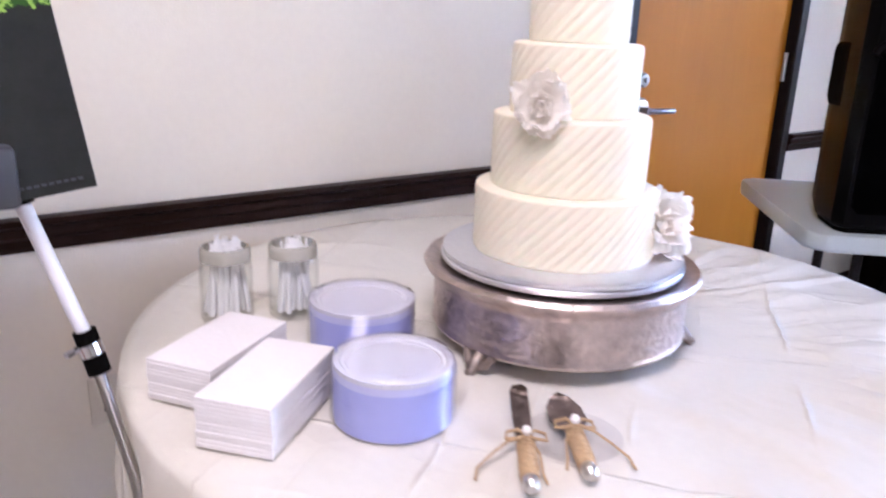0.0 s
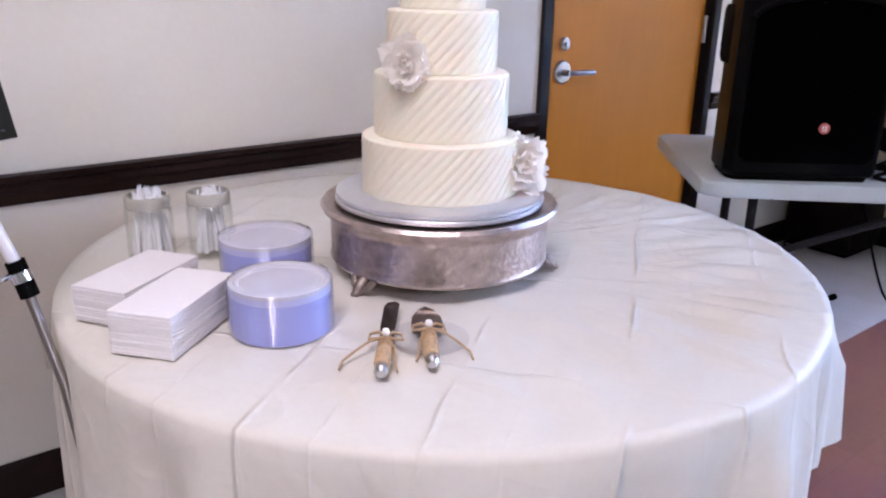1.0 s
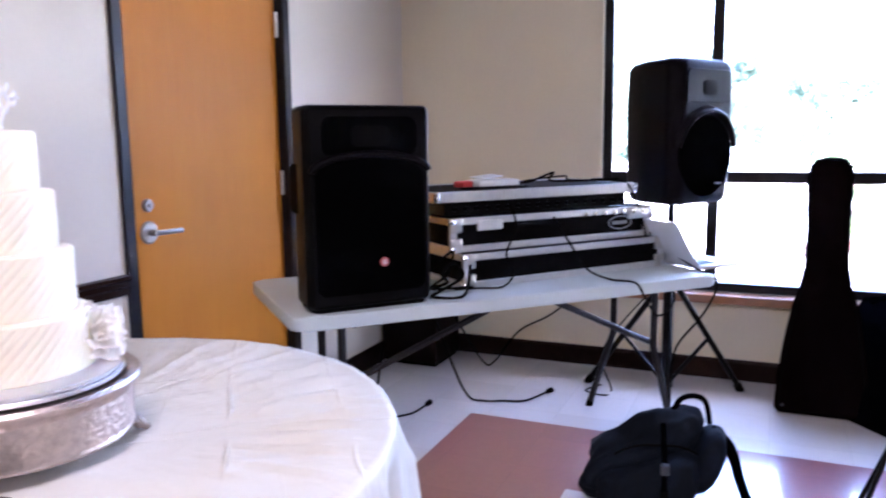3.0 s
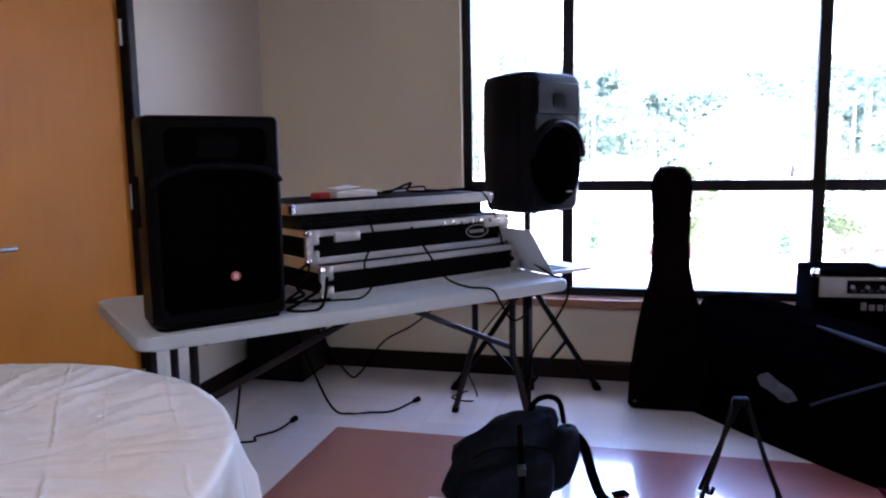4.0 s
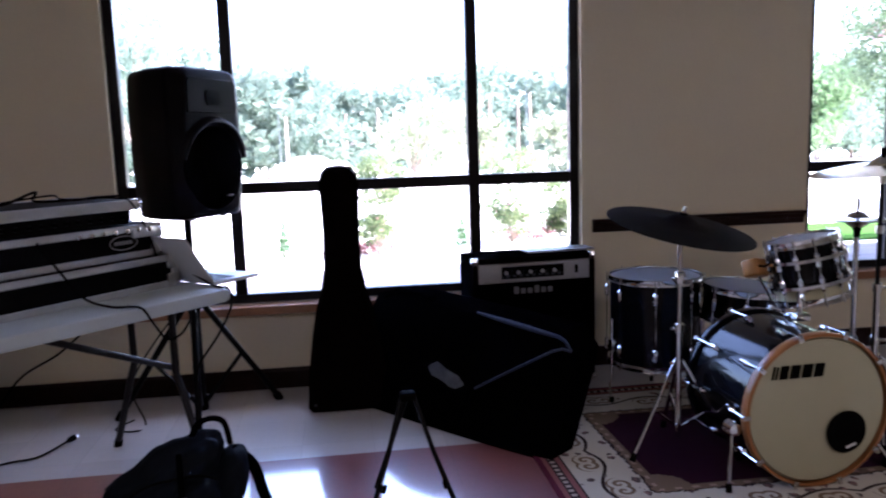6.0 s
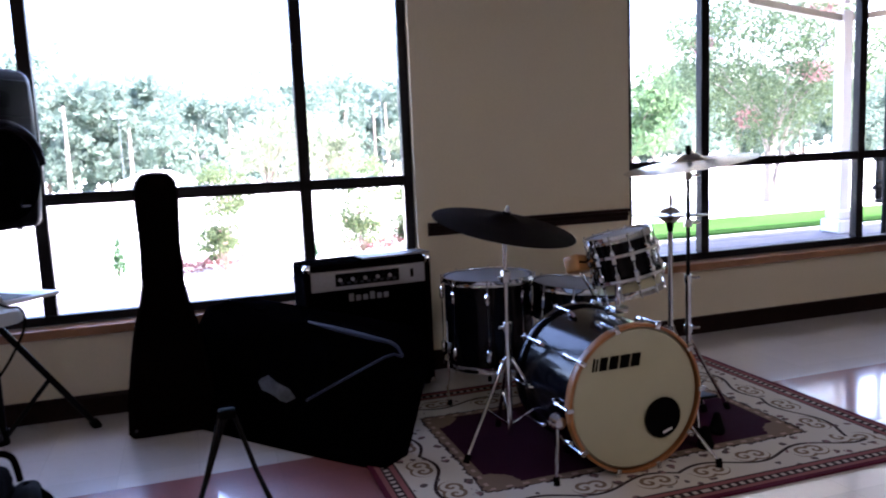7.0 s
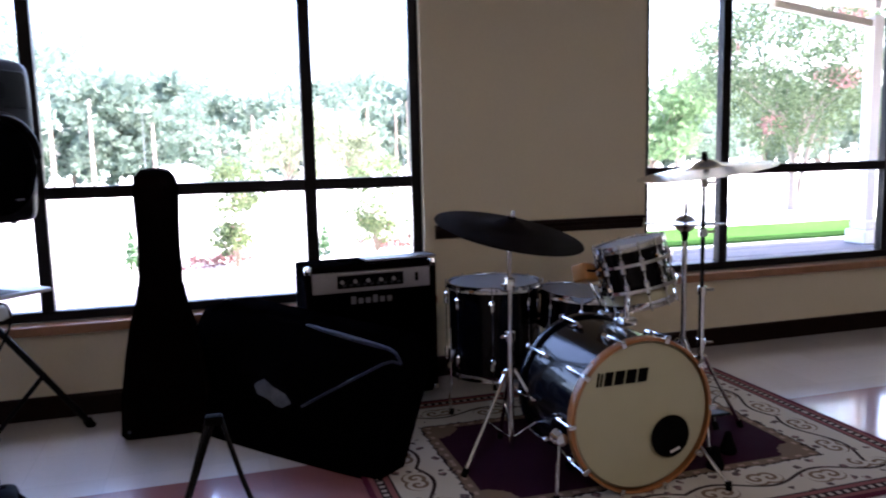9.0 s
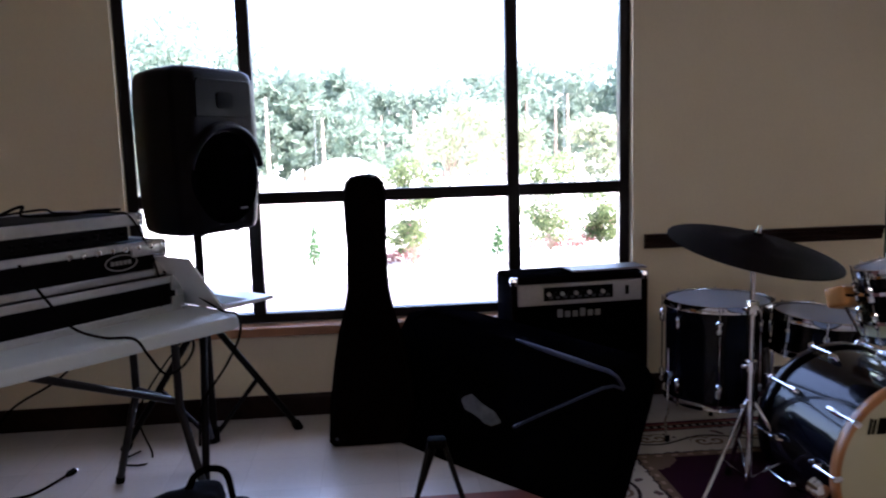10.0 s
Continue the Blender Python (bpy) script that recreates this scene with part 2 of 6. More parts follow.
def window(name, y0, y1, y2, y3):
    """A fixed window of three lights with a cross rail, set back in its opening."""
    fx, d = XE + 0.045, 0.06
    root = thing(name, pose(fx, (y0 + y3) / 2, WZ0), "dark bronze aluminium window of three lights with a cross rail", "window")
    root["kind"] = "structure"
    oy = (y0 + y3) / 2
    def bar(nm, a, b, depth=d):
        part(nm, bx((0, a[0] - oy, a[1] - WZ0), (depth, b[0] - oy, b[1] - WZ0), 0.004, 1), bronze, root)
    t = 0.05
    bar("window_frame", (y3, WZ0), (y3 + t, WZ1))
    bar("window_frame", (y0 - t, WZ0), (y0, WZ1))
    bar("window_frame", (y3 + t, WZ0), (y0 - t, WZ0 + 0.045))
    bar("window_frame", (y3 + t, WZ1 - 0.05), (y0 - t, WZ1))
    for y in (y1, y2):
        bar("mullion", (y - 0.03, WZ0 + 0.045), (y + 0.03, WZ1 - 0.05))
    spans = [(y3 + t, y2 - 0.03), (y2 + 0.03, y1 - 0.03), (y1 + 0.03, y0 - t)]
    for a, b in spans:
        bar("cross_rail", (a, WMID - 0.029), (b, WMID + 0.029), 0.05)
        for z0, z1 in ((WZ0 + 0.045, WMID - 0.029), (WMID + 0.029, WZ1 - 0.05)):
            p = part("pane", bx((0.026, a - oy, z0 - WZ0), (0.032, b - oy, z1 - WZ0)), glass, root)
            p.visible_shadow = False
    return root


glass = bpy.data.materials.new("window_glass")
glass.use_nodes = True
nt, bs = nodes_of(glass)
bs.inputs["Transmission Weight"].default_value, bs.inputs["Roughness"].default_value = 1.0, 0.0
bs.inputs["Base Color"].default_value, bs.inputs["IOR"].default_value = (0.97, 0.99, 0.98, 1), 1.05

for w in WIN:
    window(*w)
    y0, y3 = w[1], w[4]
    structure(w[0].replace("window", "sill"), bx((XE - 0.05, y3 - 0.05, WZ0 - 0.05), (XE + 0.16, y0 + 0.05, WZ0 - 0.004), 0.006), sill_wood, "orange-brown wooden window sill", "window sill")

# door
door = thing("door_1", pose((DX0 + DX1) / 2, YN + 0.03, 0), "closed flush maple-veneer door in a dark steel frame", "door")
door["kind"] = "structure"
W2 = (DX1 - DX0) / 2
part("leaf", bx((-W2 + 0.004, 0, 0.008), (W2 - 0.004, 0.045, DZ - 0.004), 0.002, 1), door_wood, door)
for x0, x1, z0, z1 in ((-W2 - 0.05, -W2, 0, DZ + 0.05), (W2, W2 + 0.05, 0, DZ + 0.05), (-W2, W2, DZ, DZ + 0.05)):
    part("door_frame", bx((x0, -0.045, z0), (x1, 0.14, z1), 0.004, 1), bronze, door)
lev = part("lever_handle", lt([(0, 0), (0.042, 0), (0.042, 0.006), (0.036, 0.011), (0.012, 0.012), (0.012, 0.045), (0, 0.045)], 28, pose(-W2 + 0.10, 0, 0.955, 90)), satin_nickel, door, "satin steel lever handle with a round rose")
part("lever", tb([(-W2 + 0.10, -0.040, 0.955), (-W2 + 0.135, -0.050, 0.955), (-W2 + 0.22, -0.050, 0.953)], 0.0095, 12), satin_nickel, lev)
part("deadbolt", lt([(0, 0), (0.024, 0), (0.024, 0.008), (0.020, 0.014), (0.008, 0.015), (0.008, 0.022), (0, 0.022)], 24, pose(-W2 + 0.10, 0, 1.055, 90)), satin_nickel, door, "round steel deadbolt cylinder")
for z in (0.25, 1.09, 1.80):
    part("hinge", tb([(W2 - 0.004, -0.008, z - 0.055), (W2 - 0.004, -0.008, z + 0.055)], 0.009, 10), brushed, door)


# ---- more materials ----
def node(nt, kind, **values):
    n = nt.nodes.new(kind)
    for key, value in values.items():
        n.inputs[key.replace("_", " ")].default_value = value
    return n


def mathn(nt, op, a, b=None):
    n = nt.nodes.new("ShaderNodeMath")
    n.operation = op
    for i, v in enumerate((a, b)):
        if v is None:
            continue
        if isinstance(v, (int, float)):
            n.inputs[i].default_value = v
        else:
            nt.links.new(v, n.inputs[i])
    return n.outputs[0]


def mixc(nt, fac, a, b):
    n = nt.nodes.new("ShaderNodeMix")
    n.data_type = "RGBA"
    if isinstance(fac, (int, float)):
        n.inputs[0].default_value = fac
    else:
        nt.links.new(fac, n.inputs[0])
    for i, v in ((6, a), (7, b)):
        if isinstance(v, tuple):
            n.inputs[i].default_value = (*v, 1)
        else:
            nt.links.new(v, n.inputs[i])
    return n.outputs[2]


# maple veneer: grain drawn out along the height
nt, bs = nodes_of(door_wood)
co = nt.nodes.new("ShaderNodeTexCoord")
mp = nt.nodes.new("ShaderNodeMapping")
mp.inputs["Scale"].default_value = (7, 7, 0.9)
nt.links.new(co.outputs["Object"], mp.inputs["Vector"])
gn = node(nt, "ShaderNodeTexNoise", Scale=3.0, Detail=6.0, Distortion=0.6)
nt.links.new(mp.outputs[0], gn.inputs["Vector"])
big = node(nt, "ShaderNodeTexNoise", Scale=3.4, Detail=3.0)
nt.links.new(co.outputs["Object"], big.inputs["Vector"])
grain = mixc(nt, gn.outputs["Fac"], (0.50, 0.180, 0.013), (0.60, 0.245, 0.022))
nt.links.new(mixc(nt, mathn(nt, "MULTIPLY", big.outputs["Fac"], 0.9), grain, (0.47, 0.165, 0.013)), bs.inputs["Base Color"])

# floor tiles: square joints and mottling
for fm, c1, c2 in ((cream_tile, (0.66, 0.62, 0.58), (0.78, 0.74, 0.70)), (red_tile, (0.28, 0.088, 0.072), (0.38, 0.130, 0.106))):
    nt, bs = nodes_of(fm)
    co = nt.nodes.new("ShaderNodeTexCoord")
    br = nt.nodes.new("ShaderNodeTexBrick")
    br.offset, br.squash = 0.0, 1.0
    for key, value in (("Scale", 1.0), ("Mortar Size", 0.0012), ("Mortar Smooth", 0.3), ("Bias", 0.0), ("Brick Width", 0.305), ("Row Height", 0.305)):
        br.inputs[key].default_value = value
    br.inputs["Color1"].default_value, br.inputs["Color2"].default_value = (0.92, 0.92, 0.92, 1), (1.06, 1.06, 1.06, 1)
    br.inputs["Mortar"].default_value = (0.75, 0.75, 0.75, 1)
    nt.links.new(co.outputs["Object"], br.inputs["Vector"])
    fl = node(nt, "ShaderNodeTexNoise", Scale=38.0, Detail=5.0, Roughness=0.7)
    nt.links.new(co.outputs["Object"], fl.inputs["Vector"])
    base = mixc(nt, fl.outputs["Fac"], c1, c2)
    mm = nt.nodes.new("ShaderNodeMix")
    mm.data_type, mm.blend_type = "RGBA", "MULTIPLY"
    mm.inputs[0].default_value = 1.0
    nt.links.new(base, mm.inputs[6])
    nt.links.new(br.outputs["Color"], mm.inputs[7])
    nt.links.new(mm.outputs[2], bs.inputs["Base Color"])


def film_glass(name, tint, gloss, rough=0.05):
    """Thin clear sheet: light passes straight through, with gloss that grows towards the edge."""
    m = bpy.data.materials.new(name)
    m.use_nodes = True
    nt = m.node_tree
    nt.nodes.remove(nt.nodes["Principled BSDF"])
    tr, gl, mx = nt.nodes.new("ShaderNodeBsdfTransparent"), nt.nodes.new("ShaderNodeBsdfGlossy"), nt.nodes.new("ShaderNodeMixShader")
    tr.inputs["Color"].default_value, gl.inputs["Roughness"].default_value = (*tint, 1), rough
    lw = nt.nodes.new("ShaderNodeLayerWeight")
    lw.inputs["Blend"].default_value = 0.5
    edge = mathn(nt, "POWER", lw.outputs["Facing"], 4.0)
    nt.links.new(mathn(nt, "ADD", mathn(nt, "MULTIPLY", edge, gloss), 0.04), mx.inputs[0])
    nt.links.new(tr.outputs[0], mx.inputs[1])
    nt.links.new(gl.outputs[0], mx.inputs[2])
    nt.links.new(mx.outputs[0], nt.nodes["Material Output"].inputs["Surface"])
    return m


def clear(name, color, rough=0.03, ior=1.45, weight=1.0):
    m = surf(name, color, rough, var=0.03, bump=0.0)
    nt, bs = nodes_of(m)
    bs.inputs["Transmission Weight"].default_value, bs.inputs["IOR"].default_value = weight, ior
    return m


jar_glass = film_glass("jar_glass", (0.985, 0.99, 0.985), 0.75, 0.03)
wrap_film = film_glass("wrap_film", (0.97, 0.97, 0.98), 0.9, 0.05)
fork_plastic = surf("fork_plastic", (0.93, 0.93, 0.94), 0.3, var=0.04, bump=0.02, extra={"Transmission Weight": 0.1})
clear_plastic = film_glass("clear_plastic", (0.96, 0.96, 0.97), 0.30, 0.08)
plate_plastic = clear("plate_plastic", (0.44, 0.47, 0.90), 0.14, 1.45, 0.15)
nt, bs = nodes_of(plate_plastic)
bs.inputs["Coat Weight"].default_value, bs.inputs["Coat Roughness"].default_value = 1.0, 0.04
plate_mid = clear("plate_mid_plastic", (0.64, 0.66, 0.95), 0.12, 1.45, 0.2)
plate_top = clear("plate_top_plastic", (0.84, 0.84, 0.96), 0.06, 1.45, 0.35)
paper = surf("napkin_paper", (0.76, 0.735, 0.74), 0.85, var=0.03, fine=120, bump=0.2)
jar_rim = surf("jar_rim_glass", (0.62, 0.60, 0.52), 0.18, var=0.1, bump=0.05, extra={"Transmission Weight": 0.55})
board_foil = surf("embossed_foil", (0.72, 0.73, 0.78), 0.3, 0.85, var=0.06, fine=120, bump=0.35, bump_scale=160)
steel_blade = surf("steel_blade", (0.20, 0.18, 0.17), 0.12, 1.0, var=0.1, bump=0.0)
twine = surf("jute_twine", (0.42, 0.29, 0.16), 0.9, var=0.3, fine=220, bump=0.6)
pearl = surf("pearl", (0.85, 0.82, 0.78), 0.2, var=0.02, bump=0.0)
white_paint = surf("white_paint", (0.72, 0.72, 0.75), 0.35, var=0.05, bump=0.03)
rubber = surf("black_rubber", (0.0022, 0.0022, 0.0022), 0.8, var=0.2, bump=0.1, spec=0.04)
red_card = surf("red_card", (0.55, 0.05, 0.05), 0.5, var=0.1, bump=0.02)
badge_red = surf("badge_red", (0.50, 0.12, 0.10), 0.4, var=0.1, bump=0.0)
badge_white = surf("badge_white", (0.75, 0.74, 0.72), 0.5, var=0.05, bump=0.0)
book_cover = surf("book_cover", (0.10, 0.088, 0.078), 0.5, var=0.1, bump=0.02)
ivory_plastic = surf("ivory_plastic", (0.60, 0.55, 0.46), 0.4, var=0.05, bump=0.03)
brown_box = surf("walnut_laminate", (0.008, 0.005, 0.0045), 0.5, var=0.3, fine=14, bump=0.05, spec=0.1)
laptop_alu = surf("laptop_aluminium", (0.74, 0.76, 0.79), 0.35, 0.3, var=0.04, bump=0.03)
amp_panel = surf("amp_panel", (0.46, 0.44, 0.42), 0.4, 0.3, var=0.1, fine=60, bump=0.05)
nylon = surf("black_nylon", (0.0012, 0.0012, 0.0018), 0.75, var=0.3, fine=260, bump=0.15, spec=0.0)
# blue-grey piping, paler than the bag's black nylon
nylon_blue = surf("blue_grey_piping", (0.030, 0.036, 0.058), 0.6, var=0.3, fine=150, bump=0.2, spec=0.3)
pack_cloth = surf("pack_fabric", (0.0055, 0.008, 0.013), 0.75, var=0.35, fine=250, broad=7, bump=0.25, spec=0.08)
case_hide = surf("case_tolex", (0.0032, 0.0017, 0.0019), 0.6, var=0.3, fine=320, bump=0.15, spec=0.0)
drum_wrap = surf("drum_lacquer", (0.002, 0.0025, 0.0045), 0.20, var=0.25, fine=20, bump=0.0, coat=0.28, spec=0.10, extra={"Coat Roughness": 0.03, "Coat IOR": 1.5})
drum_head = surf("drum_head_film", (0.46, 0.435, 0.28), 0.45, var=0.03, fine=12, bump=0.03)
# the white heads' dark reflection is put into this grey
dim_head = surf("coated_head", (0.26, 0.27, 0.29), 0.45, var=0.04, bump=0.08)
hoop_wood = surf("maple_hoop", (0.36, 0.15, 0.045), 0.3, var=0.2, fine=10, bump=0.03)
# backlit bronze: the silhouette's darkness is put into a near-black base
cym_silhouette = surf("silhouette_cymbal", (0.006, 0.0042, 0.0036), 0.6, 0.0, var=0.25, fine=30, bump=0.15, bump_scale=90, spec=0.02)
cym_bright = surf("brass_cymbal", (0.66, 0.64, 0.60), 0.22, 1.0, var=0.12, fine=30, bump=0.08, bump_scale=90)
amber_wood = surf("amber_wood", (0.50, 0.22, 0.05), 0.4, var=0.2, fine=20, bump=0.05)
concrete = surf("pale_concrete", (0.64, 0.63, 0.61), 0.85, var=0.1, fine=12, broad=0.4, bump=0.2)
# the porch's shade on the boards is put into this dull lavender grey
shaded_board = surf("shaded_board", (0.17, 0.165, 0.18), 0.8, var=0.2, fine=18, broad=0.8, bump=0.2, spec=0.05)
# overexposed glare and extra window bounce are put into this very pale colour
glare_ground = surf("pale_ground", (0.62, 0.61, 0.52), 0.9, var=0.18, fine=6, broad=0.15, bump=0.2)
lawn = surf("lawn_grass", (0.032, 0.078, 0.018), 0.9, var=0.3, fine=14, broad=0.6, bump=0.4, spec=0.0)
lamp_grey = surf("lamp_grey", (0.10, 0.12, 0.115), 0.5, var=0.1, bump=0.03)
bark = surf("bark", (0.20, 0.155, 0.12), 0.9, var=0.3, fine=25, bump=0.6)
brick_red = surf("brick_red", (0.30, 0.11, 0.07), 0.85, var=0.25, fine=40, bump=0.3)
mortar = surf("mortar", (0.45, 0.42, 0.38), 0.9, var=0.1, bump=0.3)


def leafy(name, a, b, through_light=0.45):
    m = surf(name, a, 0.6, bump=0.0)
    nt, bs = nodes_of(m)
    geo = nt.nodes.new("ShaderNodeNewGeometry")
    nt.links.new(mixc(nt, geo.outputs["Random Per Island"], a, b), bs.inputs["Base Color"])
    col = bs.inputs["Base Color"].links[0].from_socket
    bs.inputs["Specular IOR Level"].default_value = 0.2
    tr = nt.nodes.new("ShaderNodeBsdfTranslucent")
    nt.links.new(col, tr.inputs["Color"])
    mx = nt.nodes.new("ShaderNodeMixShader")
    mx.inputs[0].default_value = through_light
    nt.links.new(bs.outputs[0], mx.inputs[1])
    nt.links.new(tr.outputs[0], mx.inputs[2])
    nt.links.new(mx.outputs[0], nt.nodes["Material Output"].inputs["Surface"])
    return m


# distance haze is put into these pale, low-contrast leaf colours
leaf_hazy = leafy("hazy_far_leaves", (0.110, 0.162, 0.122), (0.185, 0.235, 0.178), 0.55)
leaf_oak = leafy("oak_leaves", (0.070, 0.130, 0.055), (0.135, 0.205, 0.095), 0.5)
leaf_crape = leafy("crape_leaves", (0.060, 0.094, 0.046), (0.125, 0.168, 0.088))

leaf_light = leafy("light_leaves", (0.16, 0.19, 0.115), (0.28, 0.305, 0.20))
leaf_shrub = leafy("shrub_leaves", (0.085, 0.125, 0.055), (0.175, 0.215, 0.100), 0.6)
leaf_dark = leafy("cypress_leaves", (0.03, 0.08, 0.03), (0.07, 0.15, 0.05))
leaf_red = leafy("red_leaves", (0.17, 0.070, 0.065), (0.28, 0.155, 0.135))
petal = leafy("sugar_petal", (0.94, 0.91, 0.86), (0.97, 0.94, 0.90), 0.5)
blossom = leafy("pink_blossom", (0.34, 0.17, 0.175), (0.44, 0.28, 0.265))

RUG_X, RUG_Y = 1.51, 2.10


def rug_material():
    """Woven rug: guard stripes, a cream border with dark scrolls, and a plum field."""
    m = surf("rug_pile", (0.5, 0.4, 0.3), 0.95, var=0.1, fine=300, bump=0.5, bump_scale=500, spec=0.1)
    nt, bs = nodes_of(m)
    co = nt.nodes.new("ShaderNodeTexCoord")
    sx = nt.nodes.new("ShaderNodeSeparateXYZ")
    nt.links.new(co.outputs["Object"], sx.inputs[0])
    ax, ay = mathn(nt, "ABSOLUTE", sx.outputs[0]), mathn(nt, "ABSOLUTE", sx.outputs[1])
    d = mathn(nt, "MINIMUM", mathn(nt, "SUBTRACT", RUG_X / 2, ax), mathn(nt, "SUBTRACT", RUG_Y / 2, ay))
    cream, dark, tan, wine, rose, plum = (0.60, 0.55, 0.45), (0.030, 0.018, 0.018), (0.20, 0.135, 0.085), (0.10, 0.012, 0.03), (0.27, 0.10, 0.09), (0.026, 0.0026, 0.0135)
    on_x = mathn(nt, "LESS_THAN", mathn(nt, "SUBTRACT", RUG_X / 2, ax), mathn(nt, "SUBTRACT", RUG_Y / 2, ay))
    s = mathn(nt, "ADD", mathn(nt, "MULTIPLY", on_x, ay), mathn(nt, "MULTIPLY", mathn(nt, "SUBTRACT", 1.0, on_x), ax))
    def absdiff(a, b):
        return mathn(nt, "ABSOLUTE", mathn(nt, "SUBTRACT", a, b))
    def below(a, b):
        return mathn(nt, "LESS_THAN", a, b)
    def both(a, b):
        return mathn(nt, "MULTIPLY", a, b)
    # scroll border: a waving vine with a spiral in each bend, dark leaves and small blossoms
    cell = 0.23
    wave = mathn(nt, "MULTIPLY", mathn(nt, "SINE", mathn(nt, "MULTIPLY", s, 2 * math.pi / (2 * cell))), 0.035)
    side = mathn(nt, "SIGN", wave)
    u = mathn(nt, "SUBTRACT", mathn(nt, "PINGPONG", s, cell / 2), cell / 4 + 0.03)
    v = mathn(nt, "SUBTRACT", d, mathn(nt, "SUBTRACT", 0.215, mathn(nt, "MULTIPLY", side, 0.028)))
    r = mathn(nt, "POWER", mathn(nt, "ADD", both(u, u), both(v, v)), 0.5)
    ang = mathn(nt, "ARCTAN2", v, u)
    spiral = both(mathn(nt, "GREATER_THAN", mathn(nt, "SINE", mathn(nt, "ADD", ang, mathn(nt, "MULTIPLY", r, 190.0))), 0.15), below(r, 0.052))
    vine = both(below(absdiff(d, mathn(nt, "ADD", wave, 0.215)), 0.0075), mathn(nt, "GREATER_THAN", r, 0.05))
    v2 = nt.nodes.new("ShaderNodeTexVoronoi")
    v2.inputs["Scale"].default_value = 15.0
    nt.links.new(co.outputs["Object"], v2.inputs["Vector"])
    wob = node(nt, "ShaderNodeTexNoise", Scale=42.0, Detail=2.0)
    nt.links.new(co.outputs["Object"], wob.inputs["Vector"])
    leaf = both(below(mathn(nt, "ADD", v2.outputs["Distance"], mathn(nt, "MULTIPLY", wob.outputs["Fac"], 0.5)), 0.50), mathn(nt, "GREATER_THAN", r, 0.056))
    col = mixc(nt, spiral, cream, tan)
    col = mixc(nt, vine, col, dark)
    petals = mixc(nt, mathn(nt, "GREATER_THAN", wob.outputs["Fac"], 0.5), (0.10, 0.075, 0.07), (0.26, 0.15, 0.14))
    col = mixc(nt, leaf, col, petals)
    # outer guard: rose stripes either side of a row of beads
    bead = both(mathn(nt, "GREATER_THAN", mathn(nt, "SINE", mathn(nt, "MULTIPLY", s, 175.0)), 0.0), below(absdiff(d, 0.056), 0.010))
    guard = mixc(nt, below(absdiff(d, 0.056), 0.017), rose, dark)
    guard = mixc(nt, bead, guard, (0.50, 0.42, 0.34))
    col = mixc(nt, below(d, 0.098), col, guard)
    col = mixc(nt, below(absdiff(d, 0.098), 0.004), col, dark)
    col = mixc(nt, below(d, 0.020), col, wine)
    # inner guard with a ragged edge, and the field
    ragged = mathn(nt, "ADD", d, mathn(nt, "MULTIPLY", mathn(nt, "SUBTRACT", wob.outputs["Fac"], 0.5), 0.05))
    col = mixc(nt, mathn(nt, "GREATER_THAN", ragged, 0.335), col, tan)
    col = mixc(nt, both(mathn(nt, "GREATER_THAN", ragged, 0.335), below(ragged, 0.345)), col, dark)
    knot = both(mathn(nt, "GREATER_THAN", mathn(nt, "SINE", mathn(nt, "MULTIPLY", s, 95.0)), 0.3), below(absdiff(d, 0.364), 0.008))
    col = mixc(nt, knot, col, (0.40, 0.27, 0.20))
    near_x, near_y = mathn(nt, "SUBTRACT", RUG_X / 2 - 0.385, ax), mathn(nt, "SUBTRACT", RUG_Y / 2 - 0.385, ay)
    corner = mathn(nt, "POWER", mathn(nt, "ADD", both(near_x, near_x), both(near_y, near_y)), 0.5)
    inside = both(mathn(nt, "GREATER_THAN", d, 0.385), mathn(nt, "GREATER_THAN", mathn(nt, "ADD", corner, mathn(nt, "MULTIPLY", wob.outputs["Fac"], 0.04)), 0.125))
    col = mixc(nt, inside, col, plum)
    nt.links.new(col, bs.inputs["Base Color"])
    return m


rug_pile = rug_material()

poster_print = surf("poster_print", (0.1, 0.1, 0.1), 0.5, bump=0.0, spec=0.08)
nt, bs = nodes_of(poster_print)
co = nt.nodes.new("ShaderNodeTexCoord")
sx = nt.nodes.new("ShaderNodeSeparateXYZ")
nt.links.new(co.outputs["Object"], sx.inputs[0])
n1 = node(nt, "ShaderNodeTexNoise", Scale=16.0, Detail=6.0, Roughness=0.75)
nt.links.new(co.outputs["Object"], n1.inputs["Vector"])
green = mixc(nt, mathn(nt, "GREATER_THAN", n1.outputs["Fac"], 0.52), (0.025, 0.07, 0.012), (0.22, 0.36, 0.06))
low = mixc(nt, n1.outputs["Fac"], (0.010, 0.011, 0.010), (0.030, 0.031, 0.028))
hh = mathn(nt, "ADD", sx.outputs[2], mathn(nt, "MULTIPLY", n1.outputs["Fac"], 0.10))
nt.links.new(mixc(nt, mathn(nt, "GREATER_THAN", hh, 0.245), low, green), bs.inputs["Base Color"])


# ---- outdoors ----
def ground_height(x):
    return -0.12 - 1.0 * max(0.0, min(1.0, (x - 14) / 46)) ** 1.2


bm = bmesh.new()
xs = [XE + WALL, 8.8, 14, 20, 28, 36, 46, 60, 90, 150, 400]
ys = [-400, -120, -50, -20, 0, 20, 50, 120, 400]
grid = [[bm.verts.new((x, y, ground_height(x))) for y in ys] for x in xs]
for i in range(len(xs) - 1):
    for j in range(len(ys) - 1):
        bm.faces.new((grid[i][j], grid[i + 1][j], grid[i + 1][j + 1], grid[i][j + 1]))
structure("ground", bm, glare_ground, "pale ground running out to the woods, glare put into its colour", "ground")
